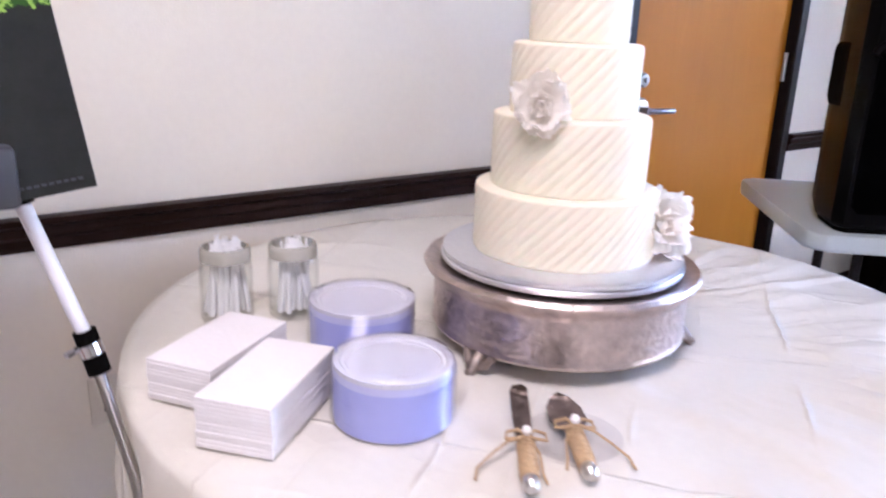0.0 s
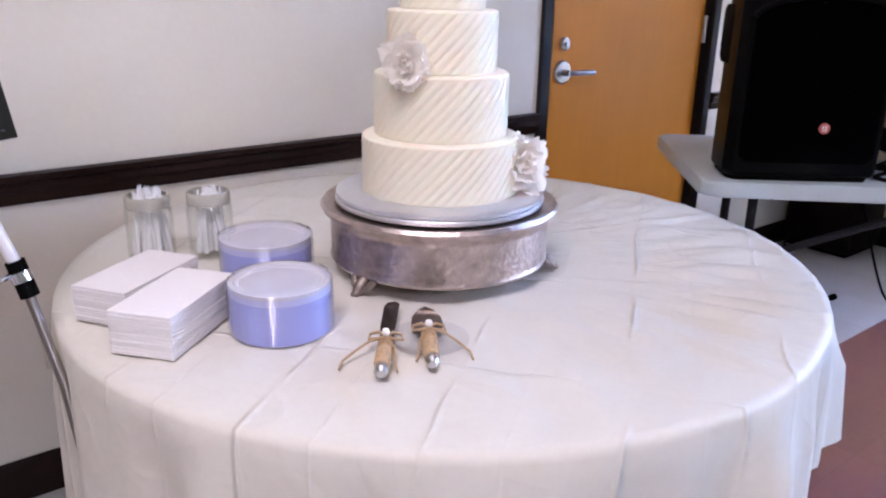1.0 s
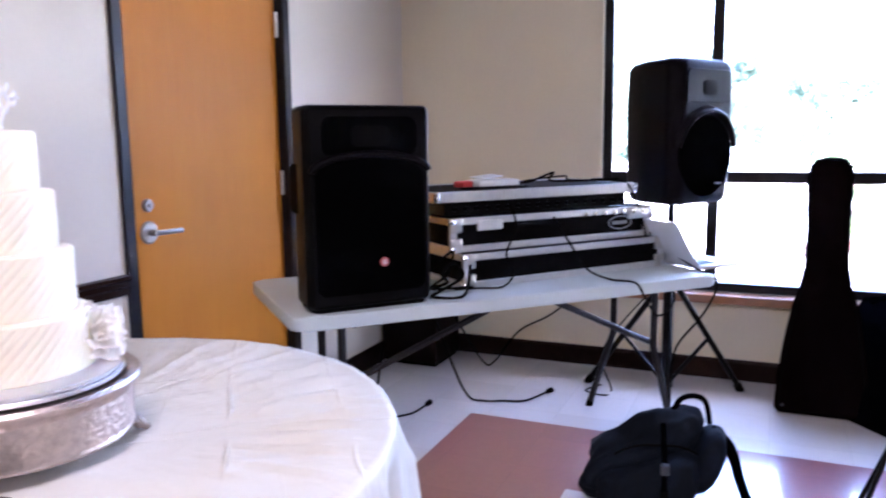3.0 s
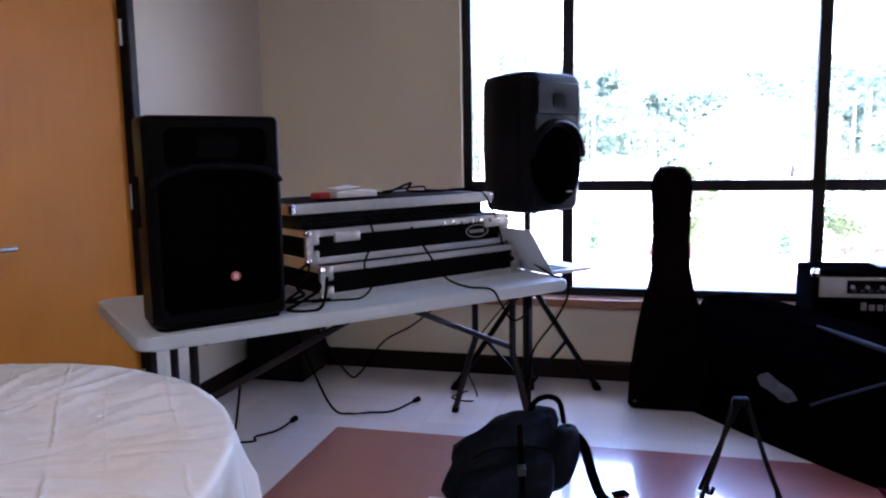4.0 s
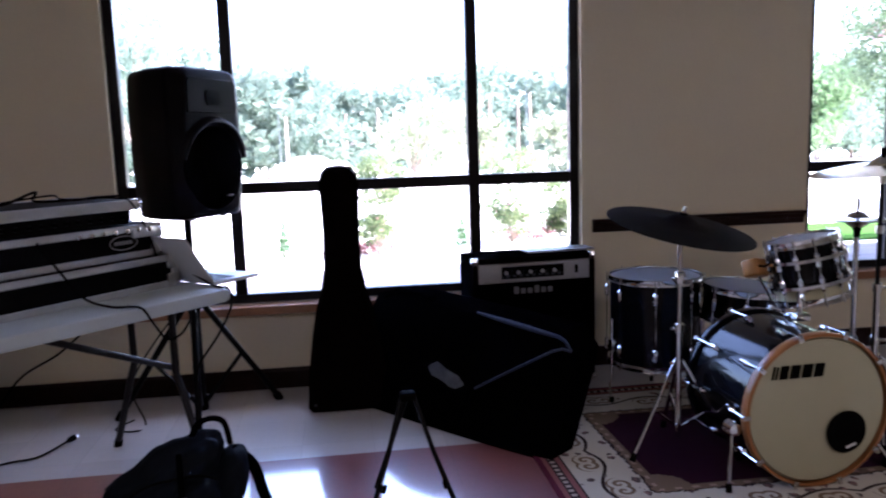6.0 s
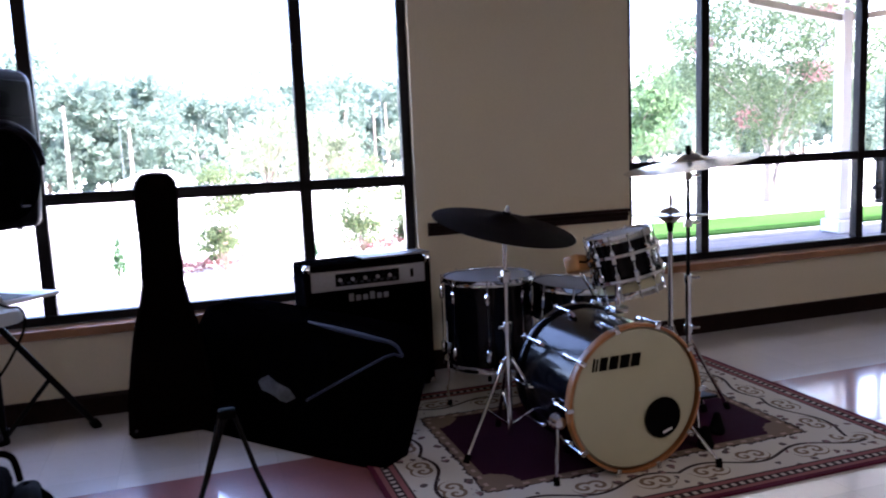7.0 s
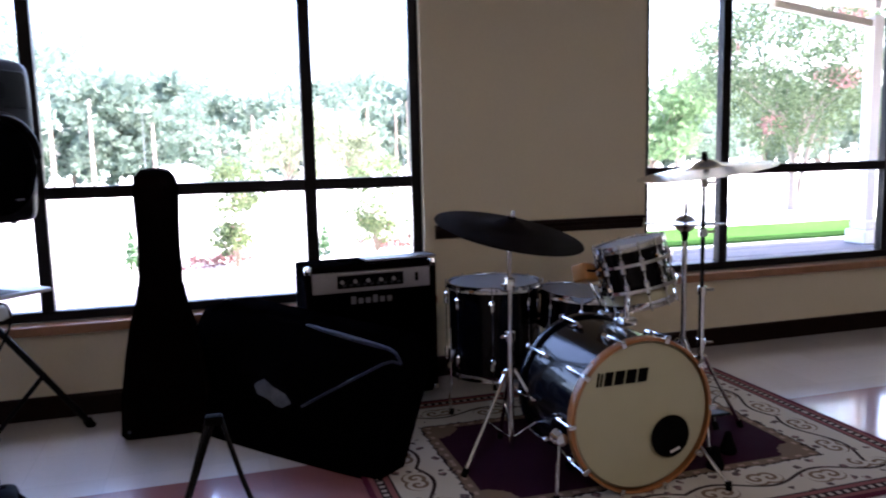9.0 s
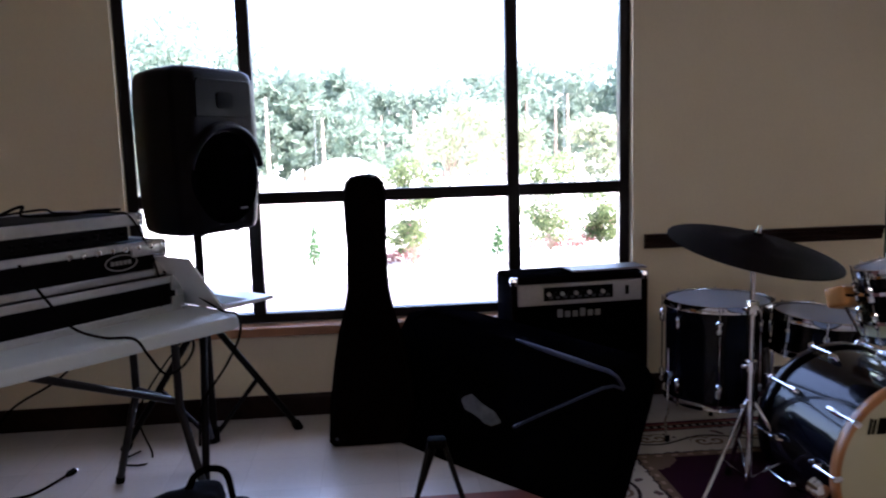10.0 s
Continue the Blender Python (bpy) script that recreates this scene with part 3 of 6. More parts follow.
# roof mass out of view, made thick so its shadow falls outside the windows
structure("roof", bx((XW - 0.7, YS - 0.7, HC + 0.16), (XE + WALL, YN + 0.7, 3.62), 0.02, 1), white_trim, "unseen flat roof mass over the hall, added to shade the deck", "roof")
deck = tagged(new("deck"), "board deck along the hall, porch shade put into its grey", "deck", kind="structure")
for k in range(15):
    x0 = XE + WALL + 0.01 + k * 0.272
    part("board", bx((x0, -20, -0.12), (x0 + 0.258, 16, -0.075 - 0.003 * (k % 2)), 0.006, 1), shaded_board, deck)
structure("lawn_strip", bx((9.25, -40, -0.12), (10.9, -4.6, -0.09)), lawn, "narrow strip of bright green lawn", "lawn")
structure("planting_bed", bx((8.81, -4.58, -0.12), (10.9, 8, -0.08)), glare_ground, "dry planting bed along the patio, glare put into its pale colour", "planting bed")


def leaves(name, material, parent, spots, size, count, flat=0.5, seed=1, core=0.35):
    """A crown of small bent leaf clumps scattered in ellipsoids; spots are (centre, radii)."""
    rng = np.random.default_rng(seed)
    verts, faces = [], []
    w = np.array([np.prod(r) ** (2 / 3) for _, r in spots])
    for (c, r), n in zip(spots, np.maximum(6, (count * w / w.sum()).astype(int))):
        d = rng.normal(size=(n, 3))
        d /= np.linalg.norm(d, axis=1)[:, None]
        p = np.array(c) + d * np.array(r) * (rng.uniform(core, 1.05, n) ** 0.6)[:, None]
        u1 = rng.normal(size=(n, 3))
        u1 /= np.linalg.norm(u1, axis=1)[:, None]
        u2 = np.cross(u1, rng.normal(size=(n, 3)))
        u2 /= np.linalg.norm(u2, axis=1)[:, None] + 1e-9
        s = (size * rng.uniform(0.5, 1.3, n))[:, None]
        nrm = np.cross(u1, u2) * s * 0.15
        quad_ = np.stack([p - u1 * s, p + u2 * s * flat + nrm, p + u1 * s, p - u2 * s * flat + nrm], axis=1).reshape(-1, 3)
        k0 = sum(len(v) for v in verts) + 4 * np.arange(n)[:, None]
        verts.append(quad_)
        faces.append(np.concatenate([k0 + np.array([0, 1, 2]), k0 + np.array([0, 2, 3])]))
    me = bpy.data.meshes.new(name)
    me.from_pydata(np.concatenate(verts).tolist(), [], np.concatenate(faces).tolist())
    me.materials.append(material)
    ob = new(name, me)
    ob.parent = parent
    return ob


def tree(name, x, y, height, spread, material, label, seed, trunk_h=0.35, size=0.1, count=2500, lobes=12, thin=0.06, blossoms=0, multi=1):
    rng = random.Random(seed)
    z = ground_height(x)
    root = thing(name, pose(x, y, z), label, "shrub" if height < 2 else "tree")
    bm = bmesh.new()
    spots = []
    for s in range(multi):
        lean = Vector((rng.uniform(-0.12, 0.12), rng.uniform(-0.12, 0.12), 1)) * height * trunk_h
        base = Vector((rng.uniform(-1, 1), rng.uniform(-1, 1), 0)) * thin * (multi > 1)
        tube(bm, [base, base + lean * 0.5, base + lean], [thin, thin * 0.8, thin * 0.65], 8)
        for k in range(max(3, lobes // multi)):
            a = rng.uniform(0, 2 * math.pi)
            rr = spread * rng.uniform(0.25, 0.85)
            tip = Vector((math.cos(a) * rr, math.sin(a) * rr, height * rng.uniform(trunk_h + 0.12, 0.93)))
            mid = (base + lean).lerp(tip, 0.5) + Vector((0, 0, 0.04 * height))
            tube(bm, [base + lean * rng.uniform(0.7, 1.0), mid, tip], [thin * 0.5, thin * 0.3, thin * 0.08], 6)
            r = spread * rng.uniform(0.25, 0.5)
            spots.append((tip, (r, r, r * rng.uniform(0.6, 1.0))))
    part("trunk", bm, bark, root)
    leaves("crown", material, root, spots, size, count, 0.5, seed)
    if blossoms:
        leaves("blossom", blossom, root, [(c + Vector((0, 0, r[2] * 0.5)), (r[0] * 0.7, r[1] * 0.7, r[2] * 0.6)) for c, r in spots[::4]], size * 0.8, blossoms, 0.7, seed + 5)
    return root


# woods along the far side: rounded crowns of many lobes, lit from above and dark between
rng = random.Random(4)
woods_spots = []
for k in range(150):
    x = rng.uniform(47, 66)
    y = -75 + 150 * (k + rng.random()) / 150
    h = rng.uniform(6.3, 7.8) + 0.5 * math.sin(y * 0.31) + 0.9 * (x - 47) / 19
    z, w = ground_height(x), rng.uniform(1.7, 2.6)
    for j in range(16):
        f = 0.18 + 0.82 * (j + rng.random()) / 16
        a, q = rng.uniform(0, 6.283), w * math.sqrt(max(0.05, 1 - (2 * abs(f - 0.55)) ** 2)) * rng.uniform(0.35, 1.0)
        r = rng.uniform(0.55, 1.15)
        woods_spots.append(((x + q * math.cos(a), y + q * math.sin(a), z + h * f - 0.4 * r), (r, r, r * 0.72)))
woods = leaves("woods", leaf_hazy, None, woods_spots, 0.155, 190000, 0.6, 9, 0.62)
woods_inner = leaves("woods_inner", leaf_hazy, None, [(c, (r[0] * 1.2, r[1] * 1.2, r[2] * 1.2)) for c, r in woods_spots if c[0] > 53], 0.42, 30000, 0.7, 10, 0.2)
tagged(woods_inner, "shaded inner foliage of the far woodland", "woods", kind="stuff")
tagged(woods, "dense far belt of green woodland beyond the pale ground", "woods", kind="stuff")
bm = bmesh.new()
for k in range(110):
    x, y = rng.uniform(50, 66), -75 + 150 * (k + rng.random()) / 110
    tube(bm, [(x, y, ground_height(x)), (x + rng.uniform(-.3, .3), y, ground_height(x) + rng.uniform(4, 6))], [0.16, 0.08], 5)
tagged(new("woods_trunks", mesh_of("woods_trunks", bm, bark, None)), "trunks of the far woods in shade", "trunks", kind="stuff")

for k, (x, y, h, s) in enumerate([(30, -3.5, 3.1, 1.9), (33, -6.5, 3.3, 2.0), (29, -9.5, 2.6, 1.6), (36, -13.5, 3.4, 2.0), (34, -20, 3.2, 2.0)]):
    tree("young_tree", x, y, h, s, leaf_light, "young yellow-green tree standing before the woods", 30 + k, 0.2, 0.16, 1500, 10, 0.06)
tree("oak_tree", 27, -17.2, 3.7, 2.2, leaf_oak, "bright green broadleaf tree beyond the lawn", 50, 0.22, 0.15, 3000, 14, 0.10)
tree("oak_tree", 33, 7.2, 6.5, 3.0, leaf_hazy, "bright green broadleaf tree beyond the lawn", 51, 0.25, 0.2, 3000, 14, 0.12)
def crape_myrtle(x, y):
    """A vase of smooth pale stems forking low, under an even airy crown with blossom tufts."""
    rng = random.Random(21)
    root = thing("crape_myrtle", pose(x, y, ground_height(x)), "crape myrtle with pink blossom and bare grey stems", "tree")
    bm = bmesh.new()
    tube(bm, [(0, 0, 0), (0.02, 0.0, 0.5), (0.0, 0.02, 1.0)], [0.11, 0.085, 0.075], 10)
    tube(bm, [(0.02, -0.10, 0.0), (0.05, -0.22, 0.6), (0.05, -0.42, 1.3), (0.0, -0.75, 2.2)], [0.06, 0.05, 0.042, 0.02], 9)
    spots = []
    for k in range(46):
        f = (k + 0.5) / 46
        z = 1.0 - 2.0 * f
        a, rr = k * 2.39996, math.sqrt(max(0.0, 1 - z * z))
        q = rng.uniform(0.55, 0.95)
        c = Vector((2.1 * rr * math.cos(a) * q, 2.2 * rr * math.sin(a) * q, 3.05 + 1.75 * z * q))
        w = rng.uniform(0.42, 0.62)
        spots.append((c, (w, w, w * 0.8)))
        if k % 4 == 0:
            fork = Vector((0.25 * math.cos(a), 0.25 * math.sin(a), 1.7))
            tube(bm, [(0, 0.02, 0.95), fork, fork.lerp(c, 0.6) + Vector((0, 0, 0.1)), c], [0.035, 0.028, 0.016, 0.006], 7)
    part("trunk", bm, crape_bark, root)
    leaves("crown", leaf_crape, root, spots, 0.044, 26000, 0.5, 21)
    leaves("blossom", blossom, root, [(c + Vector((0, 0, 0.2)), (0.28, 0.28, 0.2)) for c, r in spots[3::7]], 0.038, 1500, 0.7, 22)


crape_bark = surf("crape_bark", (0.21, 0.18, 0.155), 0.7, var=0.2, fine=15, bump=0.2)
crape_myrtle(13.0, -11.64)
for x, y, h, s, sd in ((9.7, -1.00, 1.28, 0.32, 11), (10.4, -2.80, 1.30, 0.46, 12), (10.9, -3.6, 0.9, 0.30, 13)):
    tree("flowering_shrub", x, y, h, s, leaf_shrub, "thin young shrub with light green leaves in the bed", sd, 0.03, 0.024, 5200, 38, 0.008, 90, 5)
for x, y in ((9.9, 0.16), (10.15, -2.07), (10.6, 4.0)):
    root = thing("cypress_shrub", pose(x, y, -0.1), "small dark green conical cypress in the planting bed", "shrub")
    part("trunk", tb([(0, 0, 0), (0, 0, 0.14)], 0.012, 6), bark, root)
    leaves("crown", leaf_dark, root, [((0, 0, 0.12 + 0.42 * f), (0.085 * (1.15 - f), 0.085 * (1.15 - f), 0.10)) for f in (0, .2, .4, .6, .8, .95)], 0.022, 700, 0.4, int(x * 10))
for k, (x, y) in enumerate(((9.75, -0.52), (9.95, -0.90), (10.25, -0.62), (10.3, -1.05), (10.7, -2.75), (10.8, -3.3), (10.6, -3.05))):
    root = thing("ground_cover", pose(x, y, -0.09), "low reddish ground cover plant in the bed", "shrub", "ground cover plants")
    leaves("foliage", leaf_red, root, [((0, 0, 0.07), (0.22, 0.26, 0.09))], 0.022, 420, 0.5, 70 + k)


def lamp_post(x, y, h):
    z = ground_height(x)
    root = thing("street_lamp", pose(x, y, z), "pale metal parking lot lamp post", "street lamp", "parking lot lamps")
    part("pole", tb([(0, 0, 0), (0, 0, h)], [0.022, 0.016], 8), lamp_grey, root)
    part("base", lt([(0, 0), (0.2, 0), (0.2, 0.4), (0, 0.4)], 12), concrete, root)
    part("lamp_head", bx((-0.12, -0.3, h - 0.04), (0.12, 0.3, h + 0.08), 0.03), lamp_grey, root)
for x, y, h in ((36, 1.9, 3.6), (38, -5.0, 5.8), (40, -10.5, 5.2), (34, -16.5, 4.6), (40, -8.7, 4.2)):
    lamp_post(x, y, h)


def parked_car(x, y):
    z = ground_height(x)
    root = thing("parked_car", pose(x, y, z, 0, 0, 90), "white parked car far across the lot", "car")
    prof = [(-2.2, 0.35), (-2.25, 0.75), (-1.9, 0.95), (-1.2, 1.02), (-0.7, 1.42), (0.8, 1.45), (1.5, 1.02), (2.1, 0.92), (2.25, 0.6), (2.2, 0.3)]
    part("body", pr(prof, -0.85, 0.85, pose(0, 0, 0, 90), 0.08), white_paint, root)
    # overexposed glare is put into the pale window and grey wheel colours
    part("glare_window", pr([(-1.05, 1.02), (-0.62, 1.36), (0.72, 1.38), (1.25, 1.02)], -0.86, 0.86, pose(0, 0, 0, 90)), concrete, root)
    for wx in (-1.4, 1.4):
        for wy in (-0.8, 0.8):
            part("wheel", lt([(0, -0.1), (0.31, -0.1), (0.33, 0), (0.31, 0.1), (0, 0.1)], 20, pose(wx, wy, 0.33, 90)), lamp_grey, root)
parked_car(47, 0.9)

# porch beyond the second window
# shade under the porch roof is put into this grey-tan trim
shaded_trim = surf("shaded_trim", (0.36, 0.33, 0.29), 0.6, var=0.1, bump=0.05)
YZX = Matrix(((0, 0, 1, 0), (1, 0, 0, 0), (0, 1, 0, 0), (0, 0, 0, 1)))
porch = thing("porch", pose(4.7, -6.4, 0), "porch roof over the deck along the hall, trim darkened for shade", "porch")
part("soffit", bx((0.02, -9, 2.90), (4.0, 2.6, 2.96)), shaded_trim, porch)
part("roof", bx((0.02, -9, 2.97), (4.15, 2.7, 3.10)), shaded_trim, porch)
# eave over the first window, added out of view to hold back skylight
part("shade_eave", bx((0.02, 2.71, 2.93), (1.1, 10.2, 3.06), 0.01, 1), shaded_trim, porch)
part("bracket", pr([(-0.75, 2.86), (-2.25, 2.66), (-2.25, 2.58), (-0.75, 2.78)], 3.56, 3.66, YZX), shaded_trim, porch)
part("bracket", pr([(-3.75, 2.86), (-2.25, 2.66), (-2.25, 2.58), (-3.75, 2.78)], 3.56, 3.66, YZX), shaded_trim, porch)
part("post", bx((3.53, -2.33, -0.075), (3.68, -2.18, 2.72), 0.01, 1), white_paint, porch)
for z0, z1, e in ((-0.075, 0.10, 0.09), (0.10, 0.22, 0.05)):
    part("post_base", bx((3.53 - e, -2.33 - e, z0), (3.68 + e, -2.18 + e, z1), 0.02, 1), white_paint, porch)
part("hanger", bx((3.57, -2.30, 2.80), (3.65, -2.22, 2.90)), white_paint, porch)
column = thing("brick_column", pose(7.66, -9.40, -0.075), "red brick porch column with pale joints", "column")
part("core", bx((-0.17, -0.17, 0), (0.17, 0.17, 2.97)), mortar, column)
brick_me = mesh_of("brick", bx((-0.095, -0.045, -0.028), (0.095, 0.045, 0.028), 0.004, 1), brick_red)
for row in range(42):
    z = 0.035 + row * 0.07
    for k in range(4):
        side = 90 * k
        off = 0.10 if row % 2 else -0.10
        ob = new("brick", brick_me)
        ob.parent = column
        ob.matrix_local = pose(0, 0, z, 0, 0, side) @ pose(off, -0.145, 0)
swing = thing("porch_swing", pose(7.0, -7.95, -0.075), "black metal frame with a hanging dark slatted bench swing", "swing")
for dy in (0.0, 1.25):
    part("frame_leg", tb([(0, -dy, 0), (0, -dy, 2.24), (0, -dy + (0.03 if dy else -0.03), 2.32), (0, -dy + (0.10 if dy else -0.10), 2.36)], 0.030, 10), black_metal, swing)
    part("foot_bar", tb([(-0.5, -dy, 0.03), (0.5, -dy, 0.03)], 0.028, 10), black_metal, swing)
part("top_bar", tb([(0, -0.09, 2.36), (0, -1.16, 2.36)], 0.030, 10), black_metal, swing)
seat = part("bench", bx((-0.25, -1.15, 0.48), (0.22, -0.08, 0.52), 0.01), black_metal, swing)
for k in range(8):
    part("slat", bx((0.20, -1.13 + k * 0.135, 0.52), (0.24, -1.05 + k * 0.135, 0.98), 0.01), black_metal, seat)
for z in (0.62, 0.95):
    part("back_rail", bx((0.19, -1.15, z), (0.25, -0.08, z + 0.06), 0.01), black_metal, seat)
for dy in (-0.12, -1.12):
    part("arm_rest", bx((-0.22, dy - 0.03, 0.70), (0.22, dy + 0.03, 0.74), 0.01), black_metal, seat)
    part("chain", tb([(0, dy, 0.52), (0, dy, 2.36)], 0.008, 6), black_metal, swing)


# ---- round table, cloth and cake ----
TX, TY, TR, TZ = 1.217, 0.978, 0.685, 0.755
table = thing("round_table", pose(TX, TY, 0), "round folding banquet table under a white cloth", "table")
part("tabletop", lt([(0, TZ - 0.030), (TR - 0.012, TZ - 0.030), (TR - 0.006, TZ - 0.020), (TR - 0.006, TZ - 0.008), (TR - 0.012, TZ - 0.004), (0, TZ - 0.004)], 64), grey_table, table)
for a in (45, 135, 225, 315):
    x, y = 0.36 * math.cos(radians(a)), 0.36 * math.sin(radians(a))
    part("leg", tb([(x, y, TZ - 0.03), (x * 1.05, y * 1.05, 0.0)], 0.014, 10), grey_metal, table)


CREASE = -53.0


def tablecloth():
    """A pressed cloth: fold creases and wrinkles on top, and a hanging edge in soft folds, longer at the cloth's corners."""
    n, rings_top, rings_drop = 288, 46, 26
    bm = bmesh.new()
    rows = []
    def top_height(x, y):
        z = 0.0
        u, v = x * math.cos(radians(CREASE)) + y * math.sin(radians(CREASE)), -x * math.sin(radians(CREASE)) + y * math.cos(radians(CREASE))
        z += 0.0022 * noise.noise(Vector((x * 5, y * 5, 1.3))) + 0.0013 * noise.noise(Vector((x * 14, y * 9, 4.1)))
        ridge = abs(noise.noise(Vector((u * 3.0, v * 9.0, 7.7))))
        z += 0.011 * max(0.0, 0.22 - ridge) / 0.22 * max(0.0, noise.noise(Vector((x * 2, y * 2, 9.0))) + 0.25)
        a, r = math.atan2(y, x), math.hypot(x, y)
        east = 0.12 + 0.88 * max(0.0, math.cos(a + 0.5)) ** 1.5
        n2 = abs(noise.noise(Vector((a * 7.5, r * 2.2, 12.0))))
        z += 0.019 * east * max(0.0, 0.16 - n2) / 0.16 * min(1.0, max(0.0, (r - 0.30) / 0.25))
        z *= 1.0 - 0.85 * min(1.0, max(0.0, (r / TR - 0.86) / 0.14))
        return z
    for i in range(rings_top + 1):
        r = TR * i / rings_top
        if i == 0:
            rows.append([bm.verts.new((0, 0, 0))])
            continue
        row = []
        for k in range(n):
            a = 2 * math.pi * k / n
            x, y = r * math.cos(a), r * math.sin(a)
            row.append(bm.verts.new((x, y, max(-0.001, top_height(x, y)))))
        rows.append(row)
    rng = random.Random(3)
    ph = [rng.uniform(0, 6.28) for _ in range(5)]
    for i in range(1, rings_drop + 1):
        f = i / rings_drop
        row = []
        for k in range(n):
            a = 2 * math.pi * k / n
            length = 0.235 + 0.14 * max(0.0, abs(math.cos(2 * (a - radians(69))))) ** 2.5 + 0.012 * math.sin(5 * a + ph[0])
            fold = math.sin(13 * a + ph[1] + 1.3 * math.sin(3 * a + ph[2])) + 0.55 * math.sin(29 * a + ph[3] + 0.8 * math.sin(5 * a))
            amp = 0.046 * (0.28 + 0.72 * max(0.0, math.cos(a + 0.6))) * min(1.0, f * 2.4) ** 1.2
            turn = min(1.0, f * 9)
            r = TR + 0.006 * math.sin(turn * math.pi / 2) + amp * fold * (0.5 + 0.5 * f) + 0.004 * f
            z = -length * f - 0.004 * (1 - math.cos(turn * math.pi / 2))
            z += 0.004 * noise.noise(Vector((a * 6, f * 4, 2.2)))
            row.append(bm.verts.new((r * math.cos(a), r * math.sin(a), z)))
        rows.append(row)
    for a, b in zip(rows, rows[1:]):
        for k in range(n):
            j = (k + 1) % n
            if len(a) == 1:
                bm.faces.new((a[0], b[k], b[j]))
            else:
                bm.faces.new((a[k], b[k], b[j], a[j]))
    ob = new("tablecloth", mesh_of("tablecloth", bm, linen, 180))
    ob.matrix_world = pose(TX, TY, TZ)
    return tagged(ob, "creased off-white tablecloth hanging in folds over the round table", "tablecloth")


tablecloth()

# pressed fold lines and crumples of the cloth
nt, bs = nodes_of(linen)
co = nt.nodes.new("ShaderNodeTexCoord")
mp = nt.nodes.new("ShaderNodeMapping")
mp.inputs["Rotation"].default_value = (0, 0, radians(-CREASE))
nt.links.new(co.outputs["Object"], mp.inputs["Vector"])
sx = nt.nodes.new("ShaderNodeSeparateXYZ")
nt.links.new(mp.outputs[0], sx.inputs[0])
wob = node(nt, "ShaderNodeTexNoise", Scale=3.5, Detail=2.0)
nt.links.new(co.outputs["Object"], wob.inputs["Vector"])
shift = mathn(nt, "MULTIPLY", mathn(nt, "SUBTRACT", wob.outputs["Fac"], 0.5), 0.03)
height = None
for axis, gap, off, w, gain in ((0, 0.434, 0.067, 0.0042, 0.75), (0, 0.434, 0.284, 0.0036, 0.4), (0, 0.217, 0.193, 0.0026, 0.12), (1, 0.36, 0.10, 0.0036, 0.5)):
    d = mathn(nt, "PINGPONG", mathn(nt, "ADD", mathn(nt, "ADD", sx.outputs[axis], off + 10 * gap), shift), gap / 2)
    g = mathn(nt, "POWER", 2.718, mathn(nt, "MULTIPLY", mathn(nt, "MULTIPLY", mathn(nt, "DIVIDE", d, w), mathn(nt, "DIVIDE", d, w)), -1.0))
    patch = node(nt, "ShaderNodeTexNoise", Scale=4.0 + 9 * off, Detail=2.0)
    nt.links.new(co.outputs["Object"], patch.inputs["Vector"])
    worn = mathn(nt, "MINIMUM", mathn(nt, "MAXIMUM", mathn(nt, "MULTIPLY", mathn(nt, "SUBTRACT", patch.outputs["Fac"], 0.40), 5.0), 0.08), 1.0)
    g = mathn(nt, "MULTIPLY", mathn(nt, "MULTIPLY", g, gain), worn)
    height = g if height is None else mathn(nt, "ADD", height, g)
crump = node(nt, "ShaderNodeTexNoise", Scale=5.0, Detail=3.0, Roughness=0.5, Distortion=0.3)
nt.links.new(co.outputs["Object"], crump.inputs["Vector"])
ridge = mathn(nt, "SUBTRACT", 1.0, mathn(nt, "ABSOLUTE", mathn(nt, "MULTIPLY", mathn(nt, "SUBTRACT", crump.outputs["Fac"], 0.5), 6.0)))
height = mathn(nt, "ADD", height, mathn(nt, "MULTIPLY", mathn(nt, "MAXIMUM", ridge, 0.0), 0.45))
so = nt.nodes.new("ShaderNodeSeparateXYZ")
nt.links.new(co.outputs["Object"], so.inputs[0])
away = mathn(nt, "POWER", mathn(nt, "ADD", mathn(nt, "MULTIPLY", so.outputs[0], so.outputs[0]), mathn(nt, "MULTIPLY", so.outputs[1], so.outputs[1])), 0.5)
for turn_, spread_, gain in ((4.4, 1.5, 0.85), (9.0, 3.0, 0.22)):
    cv = nt.nodes.new("ShaderNodeCombineXYZ")
    nt.links.new(mathn(nt, "MULTIPLY", mathn(nt, "ARCTAN2", so.outputs[1], so.outputs[0]), turn_ / 2), cv.inputs[0])
    nt.links.new(mathn(nt, "MULTIPLY", away, spread_), cv.inputs[1])
    fan = node(nt, "ShaderNodeTexNoise", Scale=1.0, Detail=1.0, Roughness=0.4)
    nt.links.new(cv.outputs[0], fan.inputs["Vector"])
    line_ = mathn(nt, "MAXIMUM", mathn(nt, "SUBTRACT", 1.0, mathn(nt, "ABSOLUTE", mathn(nt, "MULTIPLY", mathn(nt, "SUBTRACT", fan.outputs["Fac"], 0.5), 26.0))), 0.0)
    part_ = mathn(nt, "MINIMUM", mathn(nt, "MAXIMUM", mathn(nt, "MULTIPLY", mathn(nt, "ADD", so.outputs[0], 0.05), 2.5), 0.1), 1.0)
    height = mathn(nt, "ADD", height, mathn(nt, "MULTIPLY", mathn(nt, "MULTIPLY", line_, part_), gain))
bp = node(nt, "ShaderNodeBump", Strength=0.9, Distance=0.007)
nt.links.new(height, bp.inputs["Height"])
nt.links.new(bp.outputs[0], bs.inputs["Normal"])

